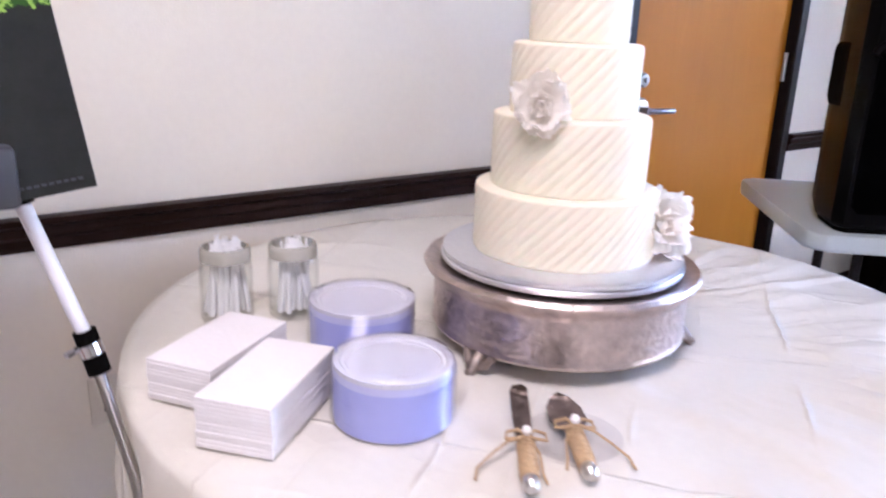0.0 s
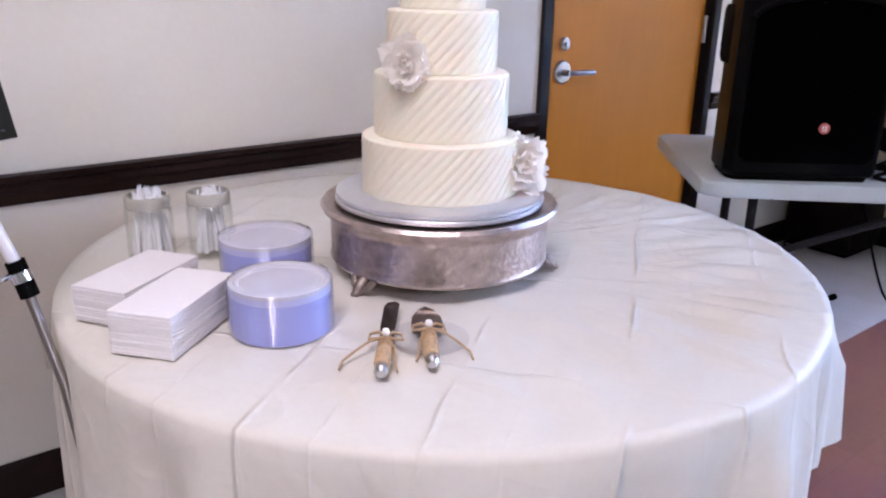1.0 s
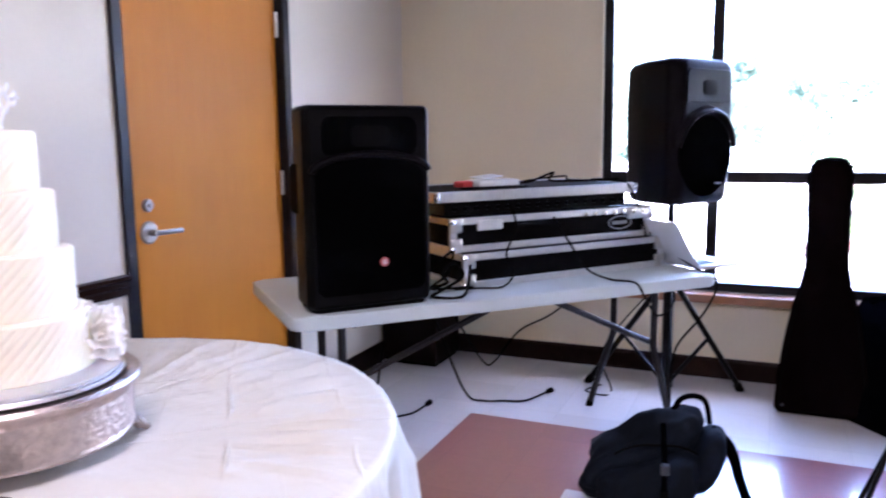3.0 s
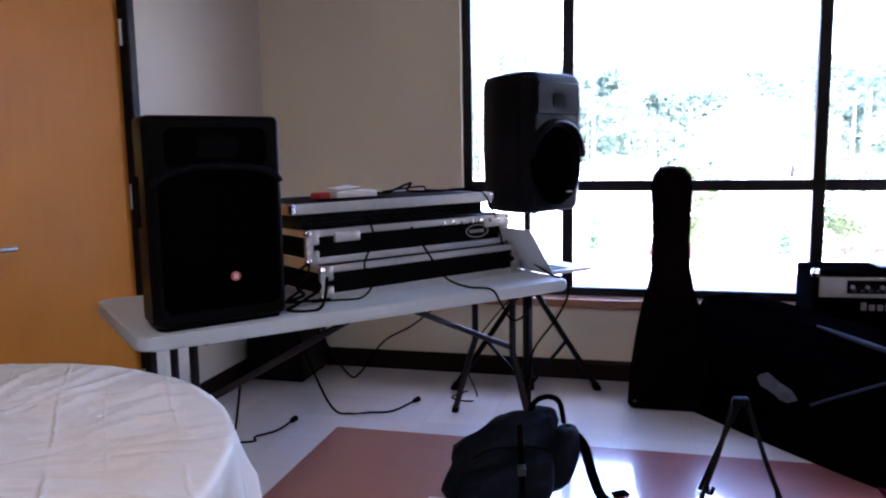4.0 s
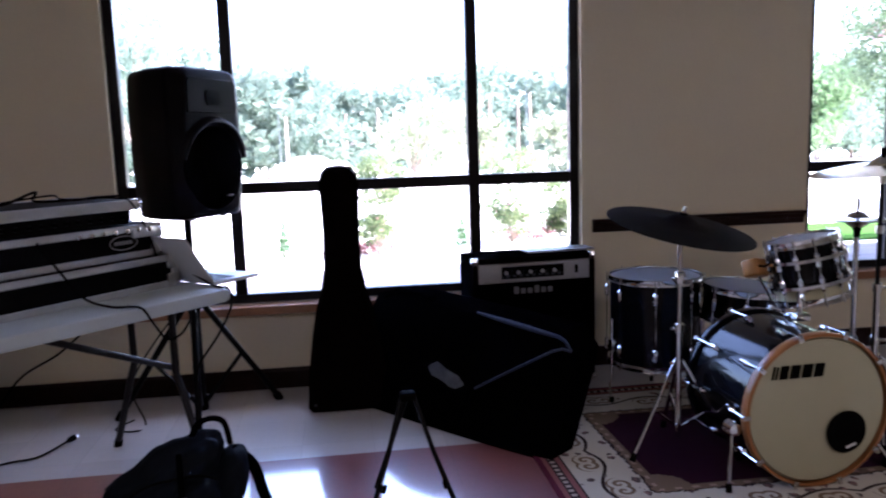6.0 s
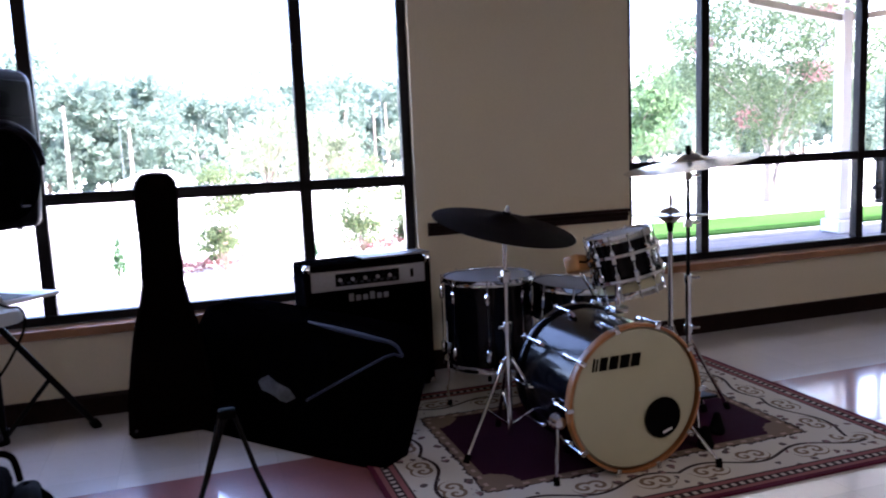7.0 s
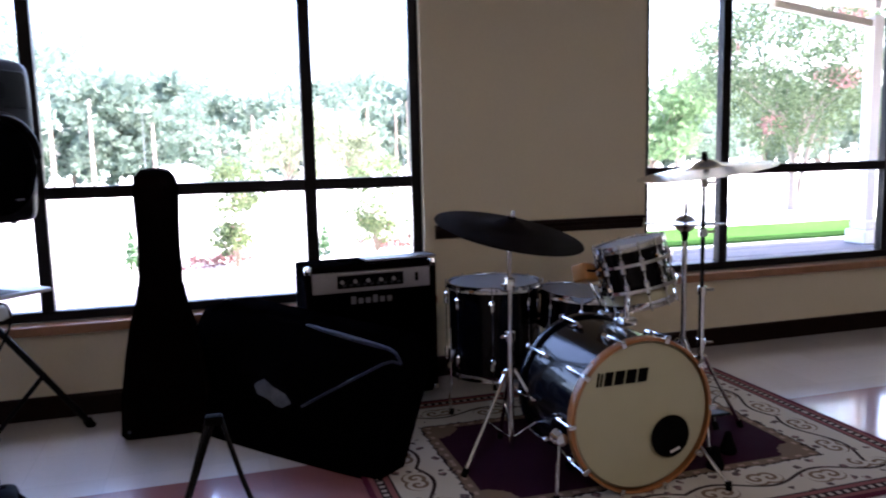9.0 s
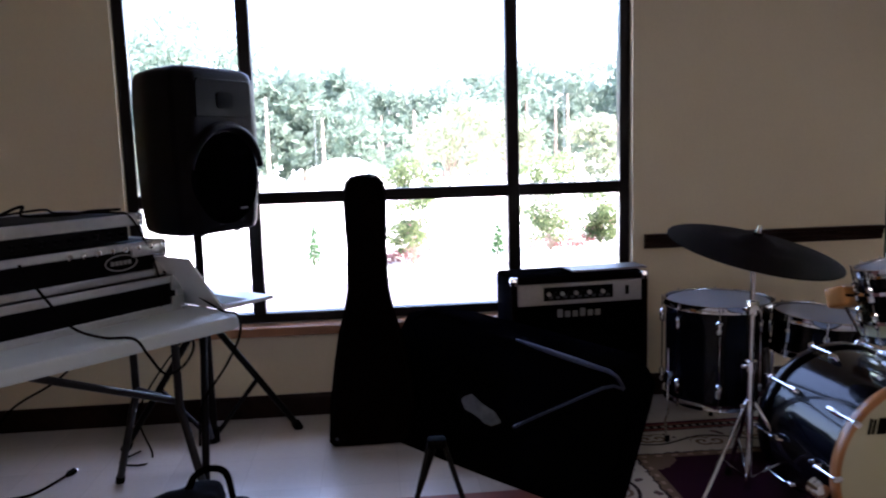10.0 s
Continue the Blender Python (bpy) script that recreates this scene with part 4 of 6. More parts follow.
CX, CY, ST = 1.157, 0.917, TZ + 0.004
stand = thing("cake_stand", pose(CX, CY, ST), "round tarnished silver cake plateau with chased band and scroll feet", "cake stand")
def chased(rr, z, a):
    """Scrolls and leaves beaten into the band."""
    if not 0.037 < z < 0.099:
        return rr
    q = Vector((a * 24.0, z * 120.0, 0.5))
    s = noise.noise(q + Vector((noise.noise(q * 0.7), noise.noise(q * 0.7 + Vector((5, 0, 0))), 0)))
    return rr + 0.0012 * (1 - min(1.0, abs(s) * 3.5)) + 0.0005 * noise.noise(q * 2.3)


part("body", lt([(0.10, 0.024), (0.186, 0.023), (0.1925, 0.026), (0.1955, 0.031), (0.1935, 0.036), *[(0.193, 0.038 + 0.0025 * k) for k in range(25)], (0.195, 0.101), (0.199, 0.108), (0.207, 0.114), (0.211, 0.122),
                 (0.207, 0.128), (0.198, 0.127), (0.190, 0.123), (0, 0.122)], 360, None, chased), silver, stand)
for a in (192, 318, 75):
    c, s = math.cos(radians(a)), math.sin(radians(a))
    f = part("foot", tb([(0.180 * c, 0.180 * s, 0.030), (0.196 * c, 0.196 * s, 0.020), (0.205 * c, 0.205 * s, 0.010), (0.212 * c, 0.212 * s, 0.004), (0.218 * c, 0.218 * s, 0.007)], [0.009, 0.010, 0.009, 0.007, 0.004], 12), dull_silver, stand)
    for d in (-0.015, 0.015):
        part("scroll", tb([(0.190 * c - d * s * 1.6, 0.190 * s + d * c * 1.6, 0.028), (0.197 * c - d * s, 0.197 * s + d * c, 0.014), (0.203 * c, 0.203 * s, 0.006)], [0.006, 0.006, 0.004], 8), dull_silver, f)
B0 = ST + 0.128
board = thing("cake_board", pose(CX, CY, B0), "silver foil covered double cake board on the plateau", "cake board")
part("lower_board", lt([(0, 0), (0.183, 0), (0.185, 0.002), (0.185, 0.007), (0.183, 0.009), (0, 0.009)], 72), board_foil, board)
part("upper_board", lt([(0, 0.0095), (0.181, 0.0095), (0.183, 0.011), (0.183, 0.017), (0.180, 0.019), (0, 0.019)], 72), board_foil, board)
K0 = B0 + 0.019
cake = thing("wedding_cake", pose(CX, CY, K0), "four-tier ivory wedding cake with slanted piped ridges", "cake")
zt = 0.0
for i, (r, h) in enumerate(((0.136, 0.098), (0.114, 0.106), (0.092, 0.099), (0.070, 0.098))):
    ridges = (46, 38, 30, 22)[i]
    def comb(rr, z, a, r=r, h=h, z0=zt, ridges=ridges):
        if rr < r - 0.004:
            return rr
        f = (z - z0) / h
        env = min(1, max(0, f / 0.06)) * min(1, max(0, (0.97 - f) / 0.06))
        return rr + env * 0.0025 * (abs(math.sin(0.5 * (ridges * a - ridges / (1.05 * r) * (z - z0)))) ** 0.7 - 0.6) + 0.0005 * noise.noise(Vector((a * 4, z * 40, i)))
    steps = [(0, zt)] + [(r, zt + h * k / 34) for k in range(34)] + [(r - 0.001, zt + h - 0.002), (r - 0.005, zt + h), (r * 0.5, zt + h), (0, zt + h)]
    part("tier", lt(steps, 480, None, comb), icing, cake, smooth=180)
    zt += h


def flower(name, m, size, seed, label):
    """An open sugar flower: whorls of broad cupped petals with ruffled lips round a tight heart."""
    rng = random.Random(seed)
    root = thing(name, m, label, "sugar flower", "sugar flowers on the cake")
    for ring, (count, tilt, length) in enumerate(((7, 84, 1.0), (6, 66, 0.90), (5, 44, 0.66), (4, 22, 0.42))):
        for k in range(count):
            a = 360 * (k + 0.5 * (ring % 2)) / count + rng.uniform(-14, 14)
            bm = bmesh.new()
            nu, nv = 8, 8
            L, Wd = size * length * rng.uniform(0.82, 1.08), size * length * rng.uniform(0.42, 0.54)
            twist, ph = rng.uniform(-0.35, 0.35), rng.uniform(0, 6.28)
            rows = []
            for i in range(nu + 1):
                u = i / nu
                w = Wd * (0.25 + 0.75 * math.sin(math.pi * min(0.5, 0.08 + 0.55 * u))) * (1 - 0.42 * max(0.0, (u - 0.7) / 0.3) ** 2)
                row = []
                for j in range(nv + 1):
                    v = 2 * j / nv - 1
                    z = 0.34 * Wd * v * v * (0.4 + 0.6 * u) + 0.55 * L * max(0, u - 0.35) ** 1.6 + 0.11 * L * u * u * math.sin(6.5 * v + ph) + twist * v * w * u
                    row.append(bm.verts.new((v * w, u * L * (1 - 0.16 * v * v + 0.05 * math.sin(8 * v + ph)), z)))
                rows.append(row)
            for i in range(nu):
                for j in range(nv):
                    bm.faces.new((rows[i][j], rows[i][j + 1], rows[i + 1][j + 1], rows[i + 1][j]))
            part("petal", bm, petal, root, smooth=180, m=pose(0, 0, 0, 0, 0, a) @ pose(0, size * 0.03, size * 0.06 * ring, 90 - tilt + rng.uniform(-8, 8), 0, 0))
    part("centre", lt([(0, size * 0.2), (size * 0.10, size * 0.24), (size * 0.12, size * 0.34), (size * 0.07, size * 0.42), (0, size * 0.44)], 14), petal, root)
    return root


d1 = Vector((-0.122, -0.046, 0)).normalized()
p1 = Vector((CX, CY, 1.125)) + d1 * 0.108
flower("sugar_flower", along(p1, p1 + d1 + Vector((0.25, -0.35, 0.18))), 0.047, 1, "pale blush sugar flower pressed to the middle tiers")
d2 = Vector((0.100, -0.112, 0)).normalized()
p2 = Vector((CX, CY, 0.952)) + d2 * 0.140
flower("sugar_flower", along(p2, p2 + Vector((-0.35, -0.9, 0.40))), 0.054, 2, "white sugar flower resting beside the bottom tier")


def topper():
    """A clear acrylic monogram in a ring, with many glittering strokes."""
    root = thing("cake_topper", pose(CX, CY, K0 + zt, 0, 0, -32), "clear glittering acrylic monogram topper on the top tier", "cake topper")
    for k in range(3):
        x = (-0.018, 0.0, 0.018)[k]
        part("spike", tb([(x, 0, -0.010), (x, 0, 0.02)], 0.0025, 6), crystal, root)
    rng = random.Random(12)
    for k, (lo, hi) in enumerate(((0.046, 0.082), (0.030, 0.088), (0.012, 0.104), (0.002, 0.100), (0.002, 0.096), (0.004, 0.086), (0.010, 0.088), (0.004, 0.074), (0.028, 0.080), (0.040, 0.066))):
        x0 = -0.043 + 0.086 * k / 9
        pts = [(x0 + 0.0022 * math.sin(j * 1.1 + k * 0.5), 0.003 * math.sin(j * 1.3 + k), lo + (hi - lo) * j / 10) for j in range(11)]
        part("stroke", tb(pts, [0.0030 if 0 < j < 10 else 0.0014 for j in range(11)], 7), crystal, root)
        if k % 3 == 0:
            part("curl", tb([(x0 + 0.007 * math.cos(a), 0.0, hi - 0.014 + 0.007 * math.sin(a)) for a in [0.6 * j for j in range(9)]], 0.0018, 6), crystal, root)
    return root


crystal = surf("crystal_glitter", (0.93, 0.95, 0.99), 0.15, var=0.05, fine=200, bump=0.4, extra={"Transmission Weight": 0.15})
topper()


def plates(x, y, r, h, n=24):
    """Nested plates whose rims lie close, so that the stack reads as one tinted drum, paler where fewer plates lie over one another."""
    root = thing("plate_stack", pose(x, y, ST), "stack of clear violet-tinted plastic dessert plates", "plates", "plate stacks")
    step = h / n
    rng = random.Random(int(x * 100))
    for k in range(n):
        z = k * step
        rr = r * rng.uniform(0.997, 1.001)
        sink = 0.009 if k == n - 1 else 0
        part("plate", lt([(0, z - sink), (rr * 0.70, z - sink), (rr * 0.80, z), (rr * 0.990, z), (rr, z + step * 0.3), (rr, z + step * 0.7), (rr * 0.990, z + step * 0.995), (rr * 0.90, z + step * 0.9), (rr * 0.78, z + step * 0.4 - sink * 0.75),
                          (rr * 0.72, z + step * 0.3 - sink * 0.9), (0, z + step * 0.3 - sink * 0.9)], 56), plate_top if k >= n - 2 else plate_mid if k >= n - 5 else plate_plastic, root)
    def flute(rr, z, a):
        return rr + (0.0013 * math.sin(7 * a + 40 * x) + 0.0009 * math.sin(19 * a + 80 * x + 30 * z)) * (1 if rr > r * 0.9 else 0)
    part("film_sleeve", lt([(r * 1.022, 0.001), (r * 1.026, h * 0.3), (r * 1.022, h * 0.7), (r * 1.016, h * 0.97), (r * 0.995, h + 0.003), (r * 0.80, h + 0.006), (r * 0.45, h + 0.009), (0, h + 0.010)], 96, None, flute), wrap_film, root, "crinkled clear film sleeve", 180)


plates(0.803, 0.842, 0.075, 0.076)
plates(0.878, 1.045, 0.078, 0.076)


def napkins(x, y, ang, w, d, h, seed):
    root = thing("napkin_stack", pose(x, y, ST, 0, 0, ang), "stack of folded white paper guest napkins", "napkins", "napkin stacks")
    rng = random.Random(seed)
    n = 12
    for k in range(n):
        z0, z1 = h * k / n, h * (k + 0.997) / n
        j = pose(rng.uniform(-0.0007, 0.0007), rng.uniform(-0.0005, 0.0005), 0, 0, 0, rng.uniform(-0.25, 0.25))
        part("napkin", bx((-w / 2, -d / 2, z0), (w / 2, d / 2, z1), h / n * 0.10, 1), paper, root, m=j)


napkins(0.672, 0.916, 38.7, 0.176, 0.096, 0.063, 1)
napkins(0.662, 1.050, 33.5, 0.176, 0.096, 0.056, 2)


def jar(x, y, filled):
    root = thing("mason_jar", pose(x, y, ST), "clear glass mason jar holding clear plastic cutlery", "jar", "mason jars")
    part("glass", lt([(0, 0.002), (0.034, 0.0), (0.040, 0.006), (0.041, 0.015), (0.0415, 0.085), (0.040, 0.096), (0.034, 0.104), (0.034, 0.124), (0.0315, 0.124), (0.0315, 0.104), (0.037, 0.095),
                      (0.0385, 0.085), (0.038, 0.014), (0.034, 0.008), (0, 0.008)], 40), jar_glass, root)
    part("glass_thread", lt([(0.0340, 0.100), (0.0385, 0.101), (0.0395, 0.105), (0.0385, 0.110), (0.0392, 0.114), (0.0385, 0.119), (0.0370, 0.123), (0.0340, 0.123)], 40), jar_rim, root, "thick pale glass screw thread")
    rng = random.Random(int(x * 1000))
    for k in range(filled):
        a, r0, r1 = rng.uniform(0, 6.28), rng.uniform(0.0, 0.035), rng.uniform(0.004, 0.028)
        b = a + rng.uniform(-0.5, 0.5)
        top = rng.uniform(0.098, 0.118) + (0.008 if filled > 35 else 0.0)
        p, q = Vector((r0 * math.cos(a), r0 * math.sin(a), 0.012)), Vector((r1 * math.cos(b), r1 * math.sin(b), top))
        bm = tb([p, p.lerp(q, 0.7), q], [0.0045, 0.0042, 0.0056], 6)
        for s in (-1, 0, 1):
            e = q + Vector((0.0034 * s * math.sin(b), -0.0034 * s * math.cos(b), 0))
            tube(bm, [e, e + (q - p).normalized() * 0.013], [0.0012, 0.0008], 5)
        part("fork", bm, fork_plastic, root)


jar(0.745, 1.240, 38)
jar(0.845, 1.207, 32)


def cake_tool(name, tip, pearl_at, end, wide, label):
    """A blade with a twine-wrapped grip, a bow of twine and a pearl."""
    z = ST + 0.010
    tip, mid, end = Vector((*tip, 0)), Vector((*pearl_at, 0)), Vector((*end, 0))
    d = (tip - end).normalized()
    ang = math.degrees(math.atan2(d.y, d.x)) - 90
    root = thing(name, pose(mid.x, mid.y, z, 0, 0, ang), label, "cake server" if wide else "cake knife")
    L, G = (tip - mid).length, (mid - end).length
    if wide:
        prof = [(-0.007, 0.0), (-0.024, L * 0.30), (-0.022, L * 0.62), (-0.012, L * 0.88), (0, L), (0.012, L * 0.88), (0.022, L * 0.62), (0.024, L * 0.30), (0.007, 0.0)]
    else:
        prof = [(-0.009, 0.0), (-0.0125, L * 0.4), (-0.0125, L * 0.86), (-0.008, L * 0.97), (0.004, L), (0.011, L * 0.94), (0.0105, L * 0.5), (0.009, 0.0)]
    part("blade", pr(prof, -0.001, 0.001), steel_blade, root)
    part("grip", tb([(0, 0.0, 0.002), (0, -G * 0.35, 0.004), (0, -G * 0.8, 0.003)], [0.008, 0.0105, 0.010], 14), twine, root)
    part("pommel", tb([(0, -G * 0.8, 0.003), (0, -G * 0.93, 0.003), (0, -G, 0.003)], [0.0090, 0.0095, 0.005], 14), brushed, root)
    for k in range(9):
        y = -G * 0.72 * k / 9
        part("wrap", tb([(0.0102 * math.cos(t), y - 0.001 * t, 0.003 + 0.0102 * math.sin(t)) for t in [2 * math.pi * j / 12 for j in range(13)]], 0.0014, 6), twine, root)
    for s in (-1, 1):
        part("bow", tb([(0, 0.0, 0.013), (s * 0.010, 0.008, 0.016), (s * 0.022, 0.007, 0.013), (s * 0.024, -0.001, 0.009), (s * 0.012, -0.003, 0.011), (0, 0, 0.013)], 0.0022, 7), twine, root)
    s = 1 if wide else -1
    part("tail", tb([(0, 0, 0.012), (s * 0.022, -0.006, 0.008), (s * 0.040, -0.022, 0.001), (s * 0.056, -0.040, -0.006), (s * 0.058, -0.060, -0.008)], 0.0017, 7), twine, root)
    part("tail", tb([(0, 0, 0.012), (-s * 0.014, -0.020, 0.004), (-s * 0.016, -0.046, -0.005), (-s * 0.020, -0.062, -0.008)], 0.0017, 7), twine, root)
    part("pearl", lt([(0, -0.006), (0.0043, -0.0043), (0.006, 0), (0.0043, 0.0043), (0, 0.006)], 14, pose(0, 0.002, 0.019)), pearl, root)


cake_tool("cake_knife", (0.976, 0.800), (0.880, 0.680), (0.824, 0.608), False, "steel cake knife with twine-wrapped handle and pearl")
cake_tool("cake_server", (1.004, 0.755), (0.946, 0.668), (0.893, 0.590), True, "steel cake server with twine-wrapped handle and pearl")
saucer = thing("clear_plate", pose(0.948, 0.672, ST), "clear plastic plate lying under the cake tools", "plate")
part("plate", lt([(0, 0), (0.045, 0), (0.050, 0.003), (0.060, 0.005), (0.060, 0.006), (0.049, 0.0045), (0.044, 0.0015), (0, 0.0015)], 44), clear_plastic, saucer)

# wall outlet behind the table
outlet = thing("wall_outlet", pose(0.663, YN, 0.389), "ivory duplex power outlet on the wall", "outlet")
part("cover", bx((-0.036, -0.006, -0.057), (0.036, -0.0005, 0.057), 0.003), ivory_plastic, outlet)
for z in (-0.021, 0.021):
    s_ = part("receptacle", pr(rounded(0.030, 0.028, 0.010, 5, 0, z), 0.004, 0.0085, pose(0, 0, 0, 90)), ivory_plastic, outlet)
    for x in (-0.007, 0.007):
        part("slot", bx((x - 0.0012, -0.0095, z - 0.005), (x + 0.0012, -0.0083, z + 0.006)), rubber, s_)

# ---- easel with a printed picture ----
easel = thing("easel", pose(0.448, 1.06, 0), "white telescopic easel with black clamps beside the table", "easel")
def ez(x, y, z):
    return (x - 0.448, y - 1.06, z)
leg = part("leg", tb([ez(0.395, 1.085, 1.22), ez(0.448, 1.062, 1.03), ez(0.498, 1.038, 0.855)], 0.0088, 14), white_paint, easel)
part("clamp", tb([ez(0.495, 1.040, 0.868), ez(0.506, 1.030, 0.815)], 0.0135, 14), rubber, leg)
part("clamp_ring", tb([ez(0.4975, 1.037, 0.852), ez(0.501, 1.034, 0.838)], 0.0150, 14), chrome, leg)
part("clamp_lever", tb([ez(0.485, 1.030, 0.85), ez(0.470, 1.022, 0.848)], 0.004, 8), chrome, leg)
part("lower_tube", tb([ez(0.503, 1.034, 0.83), ez(0.520, 0.965, 0.70), ez(0.555, 0.74, 0.012)], 0.0072, 12), satin_nickel, leg)
part("foot", tb([ez(0.553, 0.755, 0.04), ez(0.556, 0.735, 0.0)], 0.012, 10), rubber, leg)
part("upper_clamp", tb([ez(0.444, 1.064, 1.045), ez(0.449, 1.061, 1.022)], 0.0145, 14), rubber, leg)
part("ledge", bx((-0.045, -0.06, 1.030), (0.0, 0.02, 1.095), 0.006, m=pose(-0.005, 0.0, 0, 0, 0, 0)), grey_metal, easel)
part("leg", tb([ez(0.36, 1.10, 1.24), ez(0.05, 1.03, 0.84), ez(-0.35, 0.80, 0.012)], 0.0115, 12), white_paint, easel)
part("leg", tb([ez(0.36, 1.12, 1.24), ez(0.33, 1.40, 0.70), ez(0.31, 1.70, 0.012)], 0.0115, 12), white_paint, easel)
part("mast", tb([ez(0.375, 1.10, 1.20), ez(0.365, 1.24, 1.86)], 0.011, 12), white_paint, easel)
poster = thing("picture_panel", pose(0.522, 1.022, 1.043, 0, 0, 3) @ pose(0, 0, 0, -9, -6, 0), "mounted dark photo print of trees on the easel", "picture")
part("panel", bx((-0.46, 0, 0), (0, 0.008, 0.61), 0.001, 1), poster_print, poster)
for k in range(14):
    part("caption_bar", bx((-0.115 + k * 0.0075, -0.0006, 0.011), (-0.110 + k * 0.0075, 0.0, 0.0135)), grey_metal, poster)

# ---- folding table with the music gear ----
DJ = pose(2.12, 1.16, 0, 0, 0, -43.0)
TH = 0.737
dj = thing("folding_table", DJ, "long grey-white plastic folding table with steel legs", "table")
part("tabletop", pr(rounded(1.70, 0.74, 0.045, 6, 0.985, 0.37), TH - 0.045, TH, None, 0.010, 3), grey_table, dj)
for u0, u1 in ((0.35, 0.93), (1.70, 1.12)):
    for v0, v1 in ((0.22, 0.06), (0.50, 0.68)):
        lg = part("leg", tb([(u0, v0, TH - 0.045), (u0, v0, 0.40), (u0, v0 * 0.8 + v1 * 0.2, 0.33), (u0, v1, 0.006)], 0.0145, 12), leg_steel, dj)
        part("foot_cap", tb([(u0, v1 + (v0 - v1) * 0.06, 0.03), (u0, v1, 0.0)], 0.018, 10), rubber, lg)
    part("cross_bar", tb([(u0, 0.22, 0.42), (u0, 0.50, 0.42)], 0.010, 10), leg_steel, dj)
    part("brace", tb([(u0, 0.24, 0.42), (u1, 0.13, TH - 0.05)], 0.0125, 10), leg_steel, dj)
    part("hinge_bar", tb([(u0, 0.06, TH - 0.052), (u0, 0.66, TH - 0.052)], 0.012, 10), leg_steel, dj)


def moulded_shell(root, w, h, d, shell):
    """The body of the raised speaker: a shell that narrows to its back, domed on top, with a horn mouth, an arch and a bulging grille."""
    plan = []
    for x, y, q in ((-w / 2, 0.035, 0.03), (-w * 0.36, 0.0, 0.02), (w * 0.36, 0.0, 0.02), (w / 2, 0.035, 0.03), (w * 0.43, d * 0.55, 0.05), (w * 0.22, d, 0.05), (-w * 0.22, d, 0.05), (-w * 0.43, d * 0.55, 0.05)):
        plan.append(Vector((x, y, q)))
    ring = []
    for k, p in enumerate(plan):
        a, b = plan[k - 1], plan[(k + 1) % len(plan)]
        u, v = (a - p).to_2d().normalized(), (b - p).to_2d().normalized()
        for t in range(5):
            f = t / 4
            ring.append(p.to_2d() + u * p.z * (1 - f) ** 2 + v * p.z * f ** 2)
    c = Vector((0, d * 0.42))
    bm = bmesh.new()
    rows = []
    for f, k in ((0.0, 0.86), (0.012, 0.91), (0.05, 0.945), (0.2, 0.98), (0.45, 1.0), (0.75, 1.0), (0.9, 0.985), (0.945, 0.97), (0.972, 0.935), (0.988, 0.87), (1.0, 0.74), (1.008, 0.45)):
        rows.append([bm.verts.new((c.x + (p.x - c.x) * k, c.y + (p.y - c.y) * k, h * f)) for p in ring])
    n = len(ring)
    for a, b in zip(rows, rows[1:]):
        for k in range(n):
            bm.faces.new((a[k], a[(k + 1) % n], b[(k + 1) % n], b[k]))
    bm.faces.new(rows[0][::-1])
    bm.faces.new(rows[-1])
    bmesh.ops.recalc_face_normals(bm, faces=bm.faces)
    part("cabinet", bm, shell, root, smooth=50)
    ow, oh, oz = w * 0.405, h * 0.285, h * 0.335
    dome = [(0, 0.040), (0.3, 0.038), (0.6, 0.031), (0.8, 0.022), (0.93, 0.011), (1.0, 0.0), (1.0, -0.02)]
    part("grille", lt(dome, 56, pose(0, 0.006, oz, 90) @ Matrix.Diagonal((ow, oh, 1, 1))), black_grille, root, "bulging black woofer grille")
    arch = [math.pi * (0.06 + 0.88 * k / 20) for k in range(21)]
    bm = bmesh.new()
    rows = []
    for a in arch:
        ca, sa, e = math.cos(a), math.sin(a), math.sin(a) ** 0.6
        rows.append([bm.verts.new((ca * ow * q, 0.004 - y * e, oz + sa * oh * q)) for q, y in ((1.00, 0.0), (1.03, 0.026), (1.08, 0.034), (1.15, 0.026), (1.22, 0.0))])
    for a, b in zip(rows, rows[1:]):
        for k in range(4):
            bm.faces.new((a[k], b[k], b[k + 1], a[k + 1]))
    part("horn_lip", bm, shell, root, "raised moulded arch over the woofer", 180)
    mouth = part("horn", pr([(-w * 0.34, h * 0.70), (w * 0.34, h * 0.70), (w * 0.335, h * 0.90), (w * 0.30, h * 0.925), (-w * 0.30, h * 0.925), (-w * 0.335, h * 0.90)], -0.003, 0.004, pose(0, 0.0, 0, 90), 0.002, 1), black_plastic, root, "wide dark horn mouth")
    part("throat", pr(rounded(w * 0.20, h * 0.10, 0.02, 5, 0, h * 0.80), 0.0, 0.006, pose(0, -0.002, 0, 90)), rubber, mouth)
    part("badge", bx((0.03, -0.030, 0.085), (0.07, -0.022, 0.092)), grey_metal, root)
    part("side_handle", pr(rounded(0.10, 0.20, 0.03, 5, d * 0.38, h * 0.50), -0.006, 0.004, pose(-(w / 2 - 0.016), 0, 0, 90, 0, 82)), rubber, root)
    part("top_stud", lt([(0, 0), (0.014, 0), (0.012, 0.010), (0, 0.011)], 14, pose(0, d * 0.35, h * 1.006)), rubber, root)
    for x in (-0.10, 0.10):
        part("rubber_foot", lt([(0, 0.004), (0.014, 0.004), (0.012, -0.010), (0, -0.010)], 12, pose(x, 0.06, 0.0)), rubber, root)
    part("pole_cup", lt([(0, 0.004), (0.032, 0.004), (0.030, -0.012), (0, -0.012)], 18, pose(0.012, 0.19, 0)), rubber, root)


